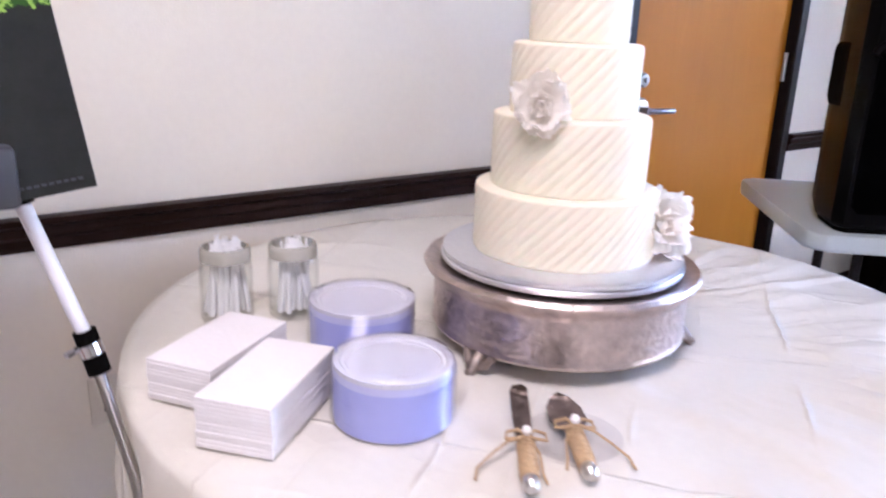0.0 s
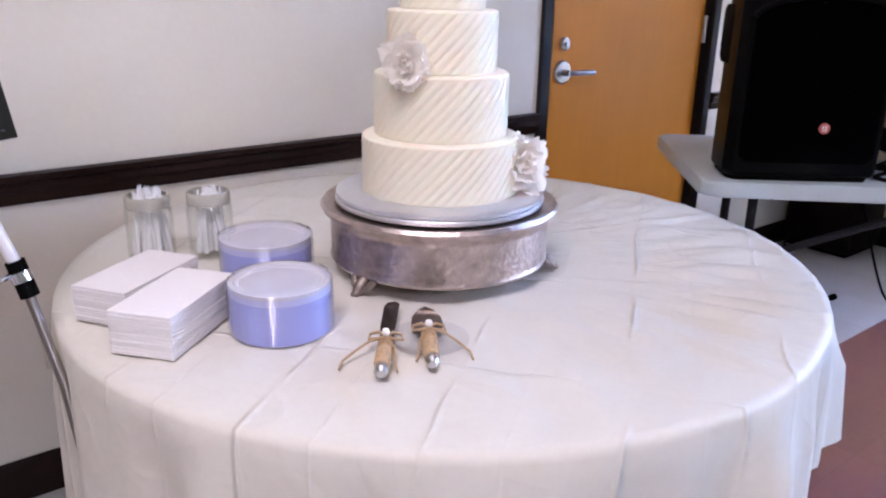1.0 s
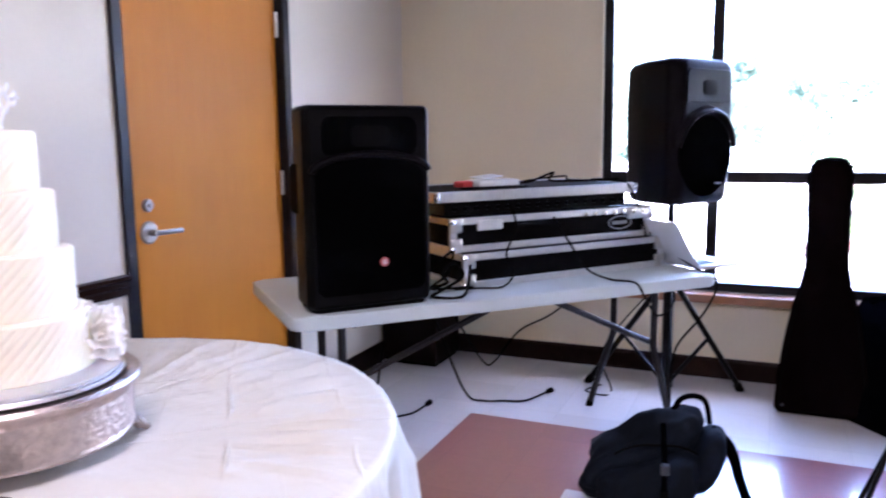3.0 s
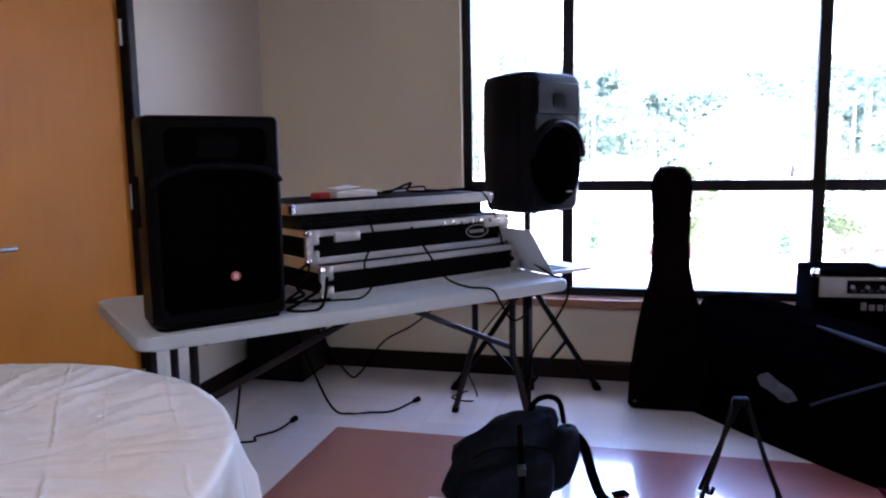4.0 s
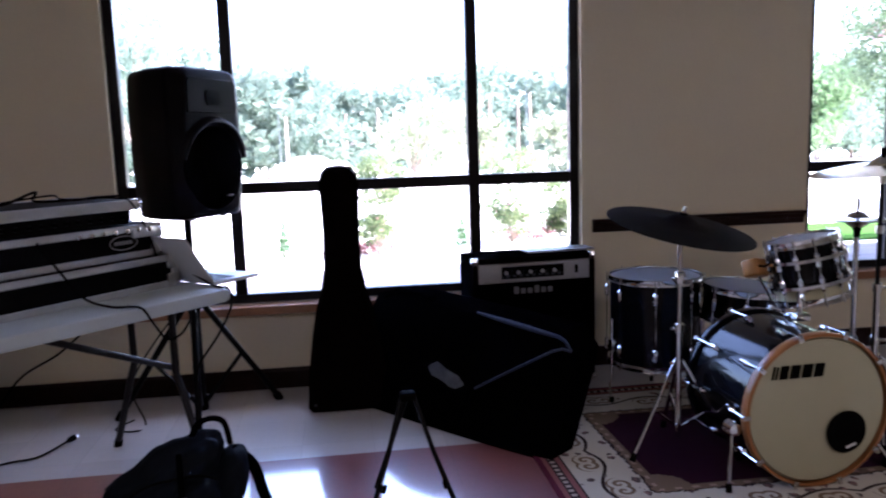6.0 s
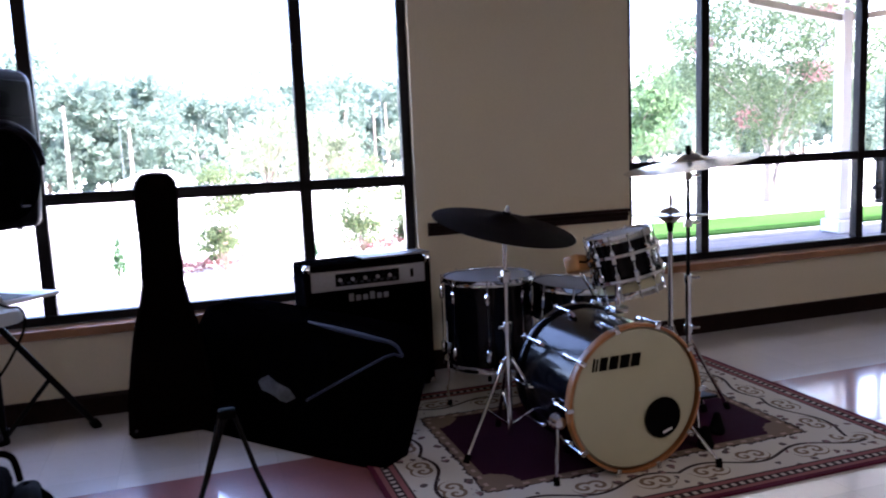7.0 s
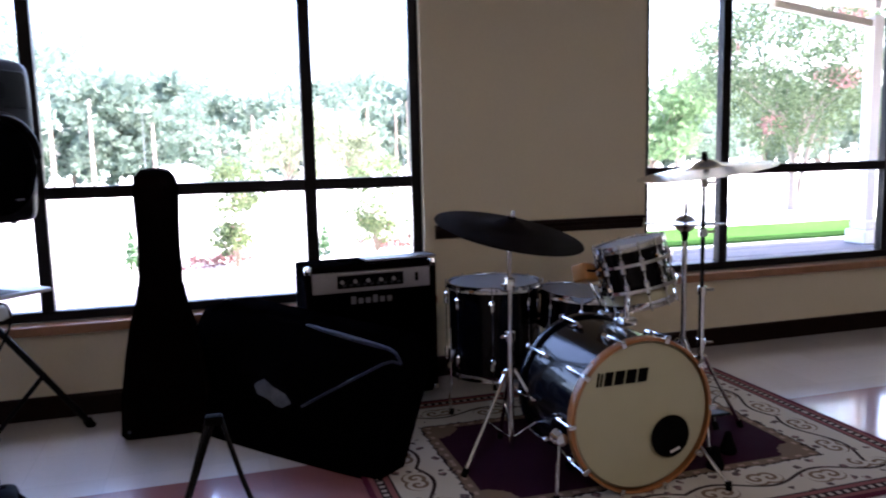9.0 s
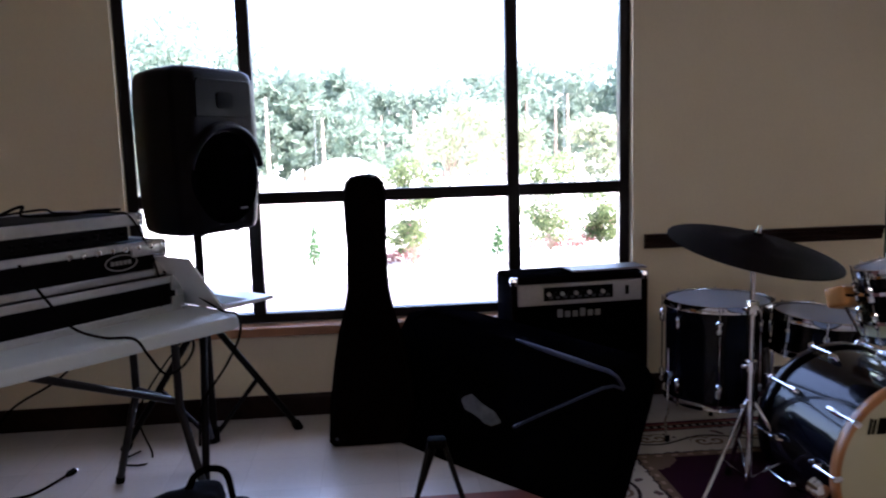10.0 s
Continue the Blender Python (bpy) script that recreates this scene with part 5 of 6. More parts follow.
def pa_speaker(name, m, w, h, d, label, badge, shell, oval=False):
    """A moulded loudspeaker: tapered cabinet, arched horn section, grille and badge. Front looks along -y."""
    root = thing(name, m, label, "loudspeaker")
    outline = [(-w / 2, 0.03), (-w / 2 + 0.02, 0.0), (w / 2 - 0.02, 0.0), (w / 2, 0.03), (w / 2 - 0.01, d * 0.45), (w * 0.33, d - 0.02), (w * 0.28, d), (-w * 0.28, d), (-w * 0.33, d - 0.02), (-w / 2 + 0.01, d * 0.45)]
    if oval:
        moulded_shell(root, w, h, d, shell)
        return root
    part("cabinet", pr(outline, 0.012, h, None, 0.020, 4), shell, root)
    part("foot_plate", pr([(x * 0.93, 0.012 + y * 0.94) for x, y in outline], 0.0, 0.030, None, 0.005, 2), rubber, root)
    # lower grille with an arched top
    gw, gz0, gz1 = w * 0.43, 0.055, h * 0.66
    arc = [(gw * math.cos(a), gz1 + 0.055 * math.sin(a) - 0.0) for a in [math.pi * k / 16 for k in range(17)]]
    shape = [(gw, gz0 + 0.02), *arc, (-gw, gz0 + 0.02), (-gw + 0.02, gz0), (gw - 0.02, gz0)]
    part("grille", pr(shape, -0.008, 0.006, pose(0, 0, 0, 90), 0.006, 2), black_grille, root)
    part("horn_lip", tb([(x * 1.06, -0.006, z + 0.014) for x, z in arc], 0.013, 10), speaker_shell, root)
    hz0, hz1 = h * 0.76, h * 0.945
    horn = part("horn", pr(rounded(w * 0.74, hz1 - hz0, 0.03, 5, 0, (hz0 + hz1) / 2), -0.001, 0.004, pose(0, 0, 0, 90), 0.002, 1), black_grille, root)
    part("throat", pr(rounded(w * 0.30, (hz1 - hz0) * 0.55, 0.02, 5, 0, (hz0 + hz1) / 2), 0.0, 0.004, pose(0, -0.003, 0, 90)), rubber, horn)
    for s in (-1, 1):
        part("side_handle", pr(rounded(0.11, 0.16, 0.03, 5, d * 0.40, h * 0.60), -0.004, 0.006, pose(s * (w / 2 - 0.010), 0, 0, 90, 0, 90)), rubber, root)
    if badge:
        b = part("badge", lt([(0, 0), (0.015, 0), (0.015, 0.003), (0, 0.003)], 28, pose(0.035, -0.009, 0.155, 90)), badge_red, root, "round red and white badge")
        part("badge_mark", bx((-0.006, -0.0135, 0.147), (-0.002, -0.0125, 0.163), m=pose(0.035, 0, 0)), badge_white, b)
        part("badge_mark", bx((0.002, -0.0135, 0.147), (0.006, -0.0125, 0.163), m=pose(0.035, 0, 0)), badge_white, b)
    return root


pa_speaker("loudspeaker", DJ @ pose(0.409, 0.030, TH, 0, 0, 3), 0.432, 0.655, 0.36, "large black moulded loudspeaker standing on the folding table", True, black_plastic)


def flight_case(m, w, d, layers, label):
    """Black laminated panels in aluminium extrusions with ball corners and latches; layers are (z0, z1)."""
    root = thing("flight_case", m, label, "flight case", "stacked flight cases")
    for z0, z1 in layers:
        b = part("body", bx((0.006, 0.006, z0 + 0.004), (w - 0.006, d - 0.006, z1 - 0.004)), black_laminate, root)
        e = 0.026
        for a, c in ((z0, z0 + e), (z1 - e, z1)):
            part("edge_rail", bx((0, -0.001, a), (w, 0.012, c), 0.003, 1), aluminium, b)
            part("edge_rail", bx((0, d - 0.012, a), (w, d + 0.001, c), 0.003, 1), aluminium, b)
            part("edge_rail", bx((-0.001, 0.012, a), (0.012, d - 0.012, c), 0.003, 1), aluminium, b)
            part("edge_rail", bx((w - 0.012, 0.012, a), (w + 0.001, d - 0.012, c), 0.003, 1), aluminium, b)
        for x in (0.0, w):
            s = 1 if x == 0 else -1
            part("corner_post", bx((x - 0.002 * s, -0.002, z0), (x + 0.030 * s, 0.014, z1), 0.004, 1), aluminium, b)
            if z1 - z0 > 0.08:
                for z in (z0 + 0.026, z1 - 0.026):
                    part("corner_plate", bx((x - 0.004 * s, -0.005, z - 0.028), (x + 0.052 * s, 0.010, z + 0.028), 0.006, 2), brushed, b)
            for z in (z0 + 0.014, z1 - 0.014):
                part("ball_corner", lt([(0, -0.016), (0.011, -0.012), (0.016, 0), (0.011, 0.012), (0, 0.016)], 14, pose(x + 0.010 * s, 0.006, z)), chrome, b)
    return root


FC = pose(2.835, 0.748, TH, 0, 0, -37.8)
flight_case(FC, 0.985, 0.50, [(0.0, 0.128)], "black flight case with aluminium edges lying on the table")
FC2 = FC @ pose(-0.035, 0.035, 0.130)
upper_case = flight_case(FC2, 0.985, 0.48, [(0.0, 0.128)], "black flight case with oval emblem stacked on another case")
part("emblem", tb([(0.805 + 0.060 * math.cos(a), -0.002, 0.066 + 0.026 * math.sin(a)) for a in [2 * math.pi * k / 28 for k in range(29)]], 0.0022, 6), emblem_grey, upper_case, "dull grey oval outline emblem")
for k in range(5):
    part("emblem_bar", bx((0.768 + k * 0.016, -0.002, 0.059), (0.778 + k * 0.016, 0.004, 0.072)), emblem_grey, upper_case)
for x in (0.17, 0.90):
    part("latch", bx((x - 0.055, -0.010, 0.078), (x + 0.055, 0.006, 0.116), 0.006), aluminium, upper_case)
for k in range(7):
    part("lug", lt([(0, 0), (0.010, 0), (0.010, 0.010), (0, 0.012)], 12, pose(0.62 + k * 0.05, 0.0, 0.108, 90)), chrome, upper_case)
FC3 = FC @ pose(-0.060, 0.060, 0.262)
mixer = thing("mixer_rack", FC3, "dark mixing unit between the flight case lid and tray", "mixer")
part("chassis", bx((0.03, 0.02, 0.0), (0.90, 0.40, 0.050), 0.004, 1), black_metal, mixer)
for k in range(18):
    part("knob", lt([(0, 0), (0.009, 0), (0.008, 0.016), (0, 0.017)], 12, pose(0.07 + k * 0.047, 0.020, 0.026, 90)), black_plastic, mixer)
lid = flight_case(FC3 @ pose(-0.02, 0.0, 0.052), 0.965, 0.46, [(0.0, 0.040)], "shallow flight case lid with aluminium rim on the mixing unit")
LIDTOP = FC3 @ pose(-0.02, 0.0, 0.0925)
pack_ = thing("snack_packet", LIDTOP @ pose(0.25, 0.10, 0), "red and white paper packets lying on the case lid", "packet")
part("packet", bx((0, 0, 0), (0.19, 0.10, 0.030), 0.010, 3), badge_white, pack_)
part("flap", bx((0.02, 0.01, 0.030), (0.13, 0.09, 0.036), 0.003, m=pose(0, 0, 0, 3, -4, 8)), badge_white, pack_)
part("sleeve", bx((-0.04, 0.05, 0.001), (0.04, 0.11, 0.026), 0.006, m=pose(0, 0, 0, 0, 0, 12)), red_card, pack_)
part("booklet", bx((-0.08, -0.02, 0), (0.20, 0.02, 0.006), 0.002, m=pose(0, 0, 0, 0, 0, -6)), black_plastic, pack_)


def cable(pts, r, label, plug=False, m=None):
    """A slack cable through the points, smoothed; with a moulded plug at its end if asked."""
    root = thing("cable", m or Matrix(), label, "cable")
    P = [Vector(p) for p in pts]
    line = []
    for i in range(len(P) - 1):
        p0, p1, p2, p3 = P[max(i - 1, 0)], P[i], P[i + 1], P[min(i + 2, len(P) - 1)]
        for k in range(8):
            t = k / 8
            line.append(0.5 * (2 * p1 + (p2 - p0) * t + (2 * p0 - 5 * p1 + 4 * p2 - p3) * t * t + (3 * p1 - p0 - 3 * p2 + p3) * t ** 3))
    line.append(P[-1])
    part("cord", tb(line, r, 7), rubber, root)
    if plug:
        e, d = line[-1], (line[-1] - line[-4]).normalized()
        pl = part("plug", tb([e, e + d * 0.015, e + d * 0.045], [0.008, 0.014, 0.014], 10), rubber, root)
        side = d.cross(Vector((0, 0, 1))).normalized() * 0.006
        for s in (-1, 1):
            part("prong", tb([e + d * 0.045 + side * s, e + d * 0.062 + side * s], 0.002, 6), chrome, pl)


cable([(0.33, 0.16, 0.006), (0.42, 0.12, 0.02), (0.52, 0.16, 0.012), (0.60, 0.10, 0.05), (0.66, 0.20, 0.012), (0.78, 0.12, 0.010), (0.90, 0.20, 0.008), (0.95, 0.10, 0.012)], 0.005, "black cable looped over the case lid", m=LIDTOP)
cable([(0.62, 0.3, 0.006), (0.55, 0.22, 0.014), (0.70, 0.16, 0.03), (0.80, 0.24, 0.008), (0.88, 0.05, 0.008), (0.92, -0.008, -0.02), (0.98, -0.035, -0.20), (0.97, -0.06, -0.33)], 0.004, "thin black cable hanging over the case front", m=LIDTOP)
cable([(0.20, -0.006, 0.30), (0.21, -0.03, 0.22), (0.17, -0.025, 0.12), (0.20, -0.03, 0.05), (0.14, -0.05, 0.006), (0.05, -0.03, 0.006), (-0.04, 0.0, 0.006)], 0.004, "black lead hanging down the stacked cases", m=FC)
cable([(1.22, 0.245, TH + 0.24), (1.26, 0.19, TH + 0.14), (1.32, 0.16, TH + 0.04), (1.37, 0.08, TH + 0.008), (1.42, -0.008, TH + 0.005), (1.45, -0.030, TH - 0.05), (1.50, -0.030, TH - 0.12), (1.58, 0.0, TH - 0.125), (1.66, 0.05, TH - 0.09), (1.70, 0.12, TH - 0.05)], 0.0045, "black cable drooping below the table edge", m=DJ)
cable([(1.80, 0.24, TH + 0.06), (1.815, 0.10, TH + 0.007), (1.80, -0.010, TH + 0.005), (1.79, -0.030, TH - 0.06), (1.74, -0.010, TH - 0.16), (1.70, 0.08, TH - 0.30), (1.69, 0.10, TH - 0.45)], 0.0045, "black lead falling from the case over the table edge", m=DJ)
cable([(3.25, 1.05, 0.70), (3.38, 1.0, 0.48), (3.52, 0.93, 0.26), (3.60, 0.90, 0.24), (3.66, 0.80, 0.38), (3.72, 0.66, 0.46), (3.70, 0.5, 0.60), (3.66, 0.42, 0.69)], 0.0045, "black cable sagging under the folding table")
cable([(3.20, 1.10, 0.70), (3.34, 1.08, 0.46), (3.52, 1.02, 0.10), (3.68, 0.98, 0.008), (3.72, 0.90, 0.006), (3.76, 0.80, 0.006), (3.915, 0.735, 0.008)], 0.005, "black power cord on the floor ending in a plug", True)
cable([(3.16, 1.26, 0.40), (3.18, 1.33, 0.05), (3.22, 1.38, 0.007), (3.26, 1.28, 0.006), (3.31, 1.30, 0.006), (3.40, 1.24, 0.006), (3.52, 1.225, 0.008)], 0.005, "black power cord on the floor ending in a plug", True)
cable([(4.12, 0.50, 0.012), (4.02, 0.56, 0.006), (3.98, 0.46, 0.006), (4.08, 0.44, 0.006), (4.16, 0.50, 0.2), (4.0, 0.2, 0.6)], 0.004, "thin cable curled at the speaker stand foot")

cable([(0.66, 0.20, 0.012), (0.70, 0.10, 0.05), (0.66, 0.05, 0.09), (0.72, 0.09, 0.12), (0.78, 0.14, 0.06), (0.70, 0.16, 0.010), (0.64, 0.09, 0.008), (0.74, 0.05, 0.010), (0.80, 0.12, 0.10)], 0.006, "tangled black leads piled between speaker and cases", m=DJ @ pose(0, 0, TH))
cable([(0.64, 0.26, 0.02), (0.69, 0.18, 0.10), (0.74, 0.14, 0.15), (0.70, 0.10, 0.08), (0.65, 0.13, 0.03), (0.73, 0.17, 0.015), (0.79, 0.08, 0.03)], 0.005, "tangled black leads piled between speaker and cases", m=DJ @ pose(0, 0, TH))
laptop = thing("laptop", pose(3.545, 0.005, TH + 0.002, 0, 0, 48), "open silver laptop on the table end", "laptop")
part("base", bx((-0.02, -0.23, 0.0), (0.30, 0.0, 0.016), 0.005), laptop_alu, laptop)
part("keyboard", bx((0.005, -0.125, 0.016), (0.275, -0.02, 0.0175), 0.001, 1), black_plastic, laptop)
part("screen", bx((-0.02, 0, 0), (0.30, 0.008, 0.225), 0.003, m=pose(0, 0.0, 0.014, -33, 0, 0)), laptop_alu, laptop)
cabinet = thing("wooden_cabinet", pose(4.285, 1.60, 0), "dark brown wooden box standing in the room corner", "cabinet")
part("body", bx((-0.17, -0.17, 0.02), (0.17, 0.17, 0.50), 0.006), brown_box, cabinet)
part("plinth", bx((-0.155, -0.155, 0.0), (0.155, 0.155, 0.02)), rubber, cabinet)

# ---- speaker on its tripod ----
SX, SY = 3.975, 0.160
pa_speaker("loudspeaker", pose(SX, SY, 0.985, 0, 0, -31) @ pose(-0.012, -0.19, 0), 0.455, 0.63, 0.385, "black moulded loudspeaker raised on a tripod stand", False, speaker_shell, True)
tri = thing("speaker_stand", pose(SX, SY, 0), "black steel tripod speaker stand with braced legs", "speaker stand")
part("pole", tb([(0, 0, 0.09), (0, 0, 0.98)], 0.0175, 14), black_metal, tri)
part("outer_tube", tb([(0, 0, 0.09), (0, 0, 0.62)], 0.024, 14), black_metal, tri)
part("collar", tb([(0, 0, 0.56), (0, 0, 0.64)], 0.032, 14), rubber, tri)
part("hub", tb([(0, 0, 0.09), (0, 0, 0.15)], 0.032, 14), rubber, tri)
for a in (65, -44, 188):
    c, s = math.cos(radians(a)), math.sin(radians(a))
    lg = part("leg", tb([(0.03 * c, 0.03 * s, 0.60), (0.46 * c, 0.46 * s, 0.015)], 0.0145, 12), black_metal, tri)
    part("rubber_foot", tb([(0.445 * c, 0.445 * s, 0.035), (0.468 * c, 0.468 * s, 0.0)], 0.021, 12), rubber, lg)
    part("brace", tb([(0.03 * c, 0.03 * s, 0.12), (0.25 * c, 0.25 * s, 0.30)], 0.010, 10), black_metal, tri)

# ---- guitar case, soft bag, amplifier ----
gc = thing("guitar_case", pose(4.085, -0.515, 0.0) @ pose(0, 0, 0, 0, 11, 0), "black guitar case standing upright against the sill", "guitar case")
half = [(0.175, 0.0), (0.195, 0.02), (0.188, 0.16), (0.160, 0.36), (0.135, 0.50), (0.110, 0.58), (0.092, 0.68), (0.088, 0.86), (0.094, 1.02), (0.098, 1.10), (0.088, 1.15), (0.060, 1.182), (0.02, 1.190)]
outl = half + [(-x, z) for x, z in reversed(half)]
part("shell", pr(outl, -0.065, 0.065, Matrix(((0, 0, 1, 0), (1, 0, 0, 0), (0, 1, 0, 0), (0, 0, 0, 1))), 0.022, 4), case_hide, gc)
part("zip_line", tb([(-0.066, x * 0.90, 0.012 + z * 0.975) for x, z in outl], 0.0035, 6), rubber, gc)
for y in (-0.16, 0.16):
    part("stud", lt([(0, 0), (0.008, 0.001), (0.006, 0.006), (0, 0.007)], 10, pose(-0.066, y, 0.035, 0, -90, 0)), grey_metal, gc)


def soft_bag():
    """A long padded bag leaning back on the amplifier, with sagging faces, piping and a clear pocket."""
    a, b = Vector((4.27, -0.50, 0)), Vector((3.27, -1.30, 0))
    u = (b - a).normalized()
    back = Vector((-u.y, u.x, 0))
    if back.x < 0:
        back = -back
    root = thing("gig_bag", pose(a.x, a.y, 0), "large slack black nylon instrument bag leaning on the amplifier", "bag")
    L = (b - a).length
    nu, nv = 44, 22
    def at(s, t, side):
        top = 0.53 - 0.06 * s
        if s < 0.10:
            top *= 0.94 + 0.6 * s
        if s > 0.93:
            top *= 1 - 2.2 * (s - 0.93)
        z = top * t
        lean = 0.30 * t * top / 0.56
        puff = 0.085 * math.sin(math.pi * min(1, 0.08 + 0.9 * s)) ** 0.5 * math.sin(math.pi * (0.10 + 0.85 * t)) ** 0.7
        w = 0.016 * noise.noise(Vector((s * 6, t * 3, 3.0 * side))) + 0.008 * noise.noise(Vector((s * 17, t * 9, side)))
        off = lean + (0.13 + puff * 0.6) * (1 if side > 0 else 0) - (puff if side < 0 else 0) + w * math.sin(math.pi * t)
        p = u * (L * s) + back * off + Vector((0, 0, z))
        return p
    bm = bmesh.new()
    f = [[bm.verts.new(at(i / nu, j / nv, -1)) for j in range(nv + 1)] for i in range(nu + 1)]
    g = [[bm.verts.new(at(i / nu, j / nv, 1)) for j in range(nv + 1)] for i in range(nu + 1)]
    for i in range(nu):
        for j in range(nv):
            bm.faces.new((f[i][j], f[i][j + 1], f[i + 1][j + 1], f[i + 1][j]))
            bm.faces.new((g[i][j], g[i + 1][j], g[i + 1][j + 1], g[i][j + 1]))
        bm.faces.new((f[i][nv], g[i][nv], g[i + 1][nv], f[i + 1][nv]))
        bm.faces.new((f[i][0], f[i + 1][0], g[i + 1][0], g[i][0]))
    for j in range(nv):
        bm.faces.new((f[0][j], g[0][j], g[0][j + 1], f[0][j + 1]))
        bm.faces.new((f[nu][j], f[nu][j + 1], g[nu][j + 1], g[nu][j]))
    bmesh.ops.recalc_face_normals(bm, faces=bm.faces)
    part("shell", bm, nylon, root, smooth=60)
    part("piping", tb([at(0.55 + 0.42 * k / 14, 0.985 - 0.05 * (k / 14), -1) - back * 0.006 for k in range(15)], [0.004 + 0.008 * math.sin(math.pi * (k + 1) / 16) for k in range(15)], 8), nylon_blue, root)
    part("piping", tb([at(0.97 - 0.30 * k / 10, 0.93 - 0.50 * k / 10, -1) - back * 0.007 for k in range(11)], 0.006, 8), nylon_blue, root)
    bm = bmesh.new()
    q = []
    for i in range(7):
        half_t = 0.046 * (1 - abs(i / 3 - 1) ** 4) ** 0.5 + 0.014
        q.append([bm.verts.new(at(0.440 + 0.17 * i / 6, 0.50 - 0.075 * i / 6 + half_t * (j / 2 - 1) + 0.010 * math.sin(i * 1.1), -1) - back * (0.006 + 0.004 * math.sin(i * 1.7 + j))) for j in range(5)])
    for i in range(6):
        for j in range(4):
            bm.faces.new((q[i][j], q[i][j + 1], q[i + 1][j + 1], q[i + 1][j]))
    part("clear_pocket", bm, pocket_vinyl, root, "shiny grey vinyl tag pocket", 180)
    part("strap", tb([at(0.05, 0.95, -1), at(0.12, 1.0, -1) + Vector((0, 0, 0.012)), at(0.24, 1.0, -1) + Vector((0, 0, 0.012)), at(0.32, 1.0, -1)], 0.012, 8), nylon, root)


pocket_vinyl = surf("pocket_vinyl", (0.10, 0.11, 0.13), 0.25, var=0.4, fine=30, broad=14, bump=0.3, bump_scale=25)
soft_bag()

amp = thing("guitar_amplifier", pose(4.175, -1.478, 0, 0, 0, 4.5), "black combo guitar amplifier with a grey control panel", "amplifier")
AW = 0.325
part("cabinet", bx((0.03, -AW, 0.02), (0.285, AW, 0.690), 0.014, 3), black_cloth, amp)
for y0, y1, z0, z1 in ((-AW, -AW + 0.028, 0.02, 0.690), (AW - 0.028, AW, 0.02, 0.690), (-AW + 0.028, AW - 0.028, 0.662, 0.690), (-AW + 0.028, AW - 0.028, 0.02, 0.05)):
    part("front_rim", bx((0.0, y0, z0), (0.032, y1, z1), 0.006), case_hide, amp)
pan = part("control_panel", bx((0.006, -AW + 0.030, 0.560), (0.03, AW - 0.030, 0.658), 0.003, 1), amp_panel, amp, "brushed grey control panel")
part("display", bx((0.002, -0.155, 0.580), (0.008, 0.175, 0.642), 0.002, 1), black_plastic, pan)
for k in range(10):
    part("knob", lt([(0, 0), (0.010, 0), (0.009, 0.014), (0, 0.015)], 14, pose(0.003, -0.135 + k * 0.032, 0.612, 0, -90, 0)), amp_panel if k % 2 else black_plastic, pan)
part("switch", bx((0.001, -0.232, 0.590), (0.008, -0.215, 0.632), 0.003), black_plastic, pan)
part("grille_cloth", bx((0.012, -AW + 0.030, 0.052), (0.03, AW - 0.030, 0.555), 0.003, 1), black_grille, amp)
for k in range(6):
    part("emblem_bar", bx((0.006, 0.085 - k * 0.036, 0.500), (0.013, 0.110 - k * 0.036, 0.528 if k not in (0, 3) else 0.538), 0.002, 1), emblem_grey, amp)
for y in (-AW + 0.014, AW - 0.014):
    for z in (0.034, 0.676):
        part("corner_guard", lt([(0, -0.022), (0.016, -0.018), (0.022, 0), (0.016, 0.018), (0, 0.022)], 14, pose(0.014, y, z)), chrome, amp)
for y in (-AW - 0.004, AW + 0.004):
    part("side_handle", tb([(0.10, y, 0.46), (0.10, y * 1.04, 0.455), (0.20, y * 1.04, 0.455), (0.20, y, 0.46)], 0.008, 8), chrome, amp)
for k in range(9):
    part("vent_slot", bx((0.0015, -0.140 + k * 0.034, 0.588), (0.004, -0.118 + k * 0.034, 0.602), 0.001, 1), grey_metal, pan)
book = thing("songbook", pose(4.35, -1.640, 0.6905, 0, 0, 6), "thin closed songbook lying on the amplifier", "book")
part("cover", bx((-0.07, -0.185, 0.0), (0.07, 0.185, 0.002)), black_plastic, book, "black back cover")
part("pages", bx((-0.068, -0.183, 0.002), (0.068, 0.180, 0.006)), paper, book)
part("cover", bx((-0.07, -0.185, 0.006), (0.07, 0.185, 0.0085), 0.0008, 1), book_cover, book, "dull beige front cover")

gs = thing("guitar_stand", pose(3.12, -0.72, 0), "folded black A-frame guitar stand with padded hooks", "guitar stand")
for s, e in ((1, (-0.16, 0.155)), (-1, (-0.17, -0.148))):
    l2 = part("leg", tb([(0.0, 0.02 * s, 0.375), (e[0] * 0.5, e[1] * 0.52, 0.19), (e[0], e[1], 0.006)], 0.0085, 10), black_metal, gs)
    part("hook", tb([(e[0] * 0.72, e[1] * 0.74, 0.10), (e[0] * 0.72 - 0.04, e[1] * 0.74 + 0.0 * s, 0.085), (e[0] * 0.72 - 0.075, e[1] * 0.70, 0.10), (e[0] * 0.72 - 0.085, e[1] * 0.66, 0.125)], 0.007, 8), rubber, l2)
    part("foot", tb([(e[0] * 0.97, e[1] * 0.97, 0.02), (e[0] * 1.02, e[1] * 1.02, 0.0)], 0.013, 10), rubber, l2)
part("back_leg", tb([(0.0, 0, 0.375), (0.05, 0.125, 0.006)], 0.0085, 10), black_metal, gs)
part("head", bx((-0.022, -0.030, 0.350), (0.022, 0.030, 0.385), 0.010), rubber, gs)


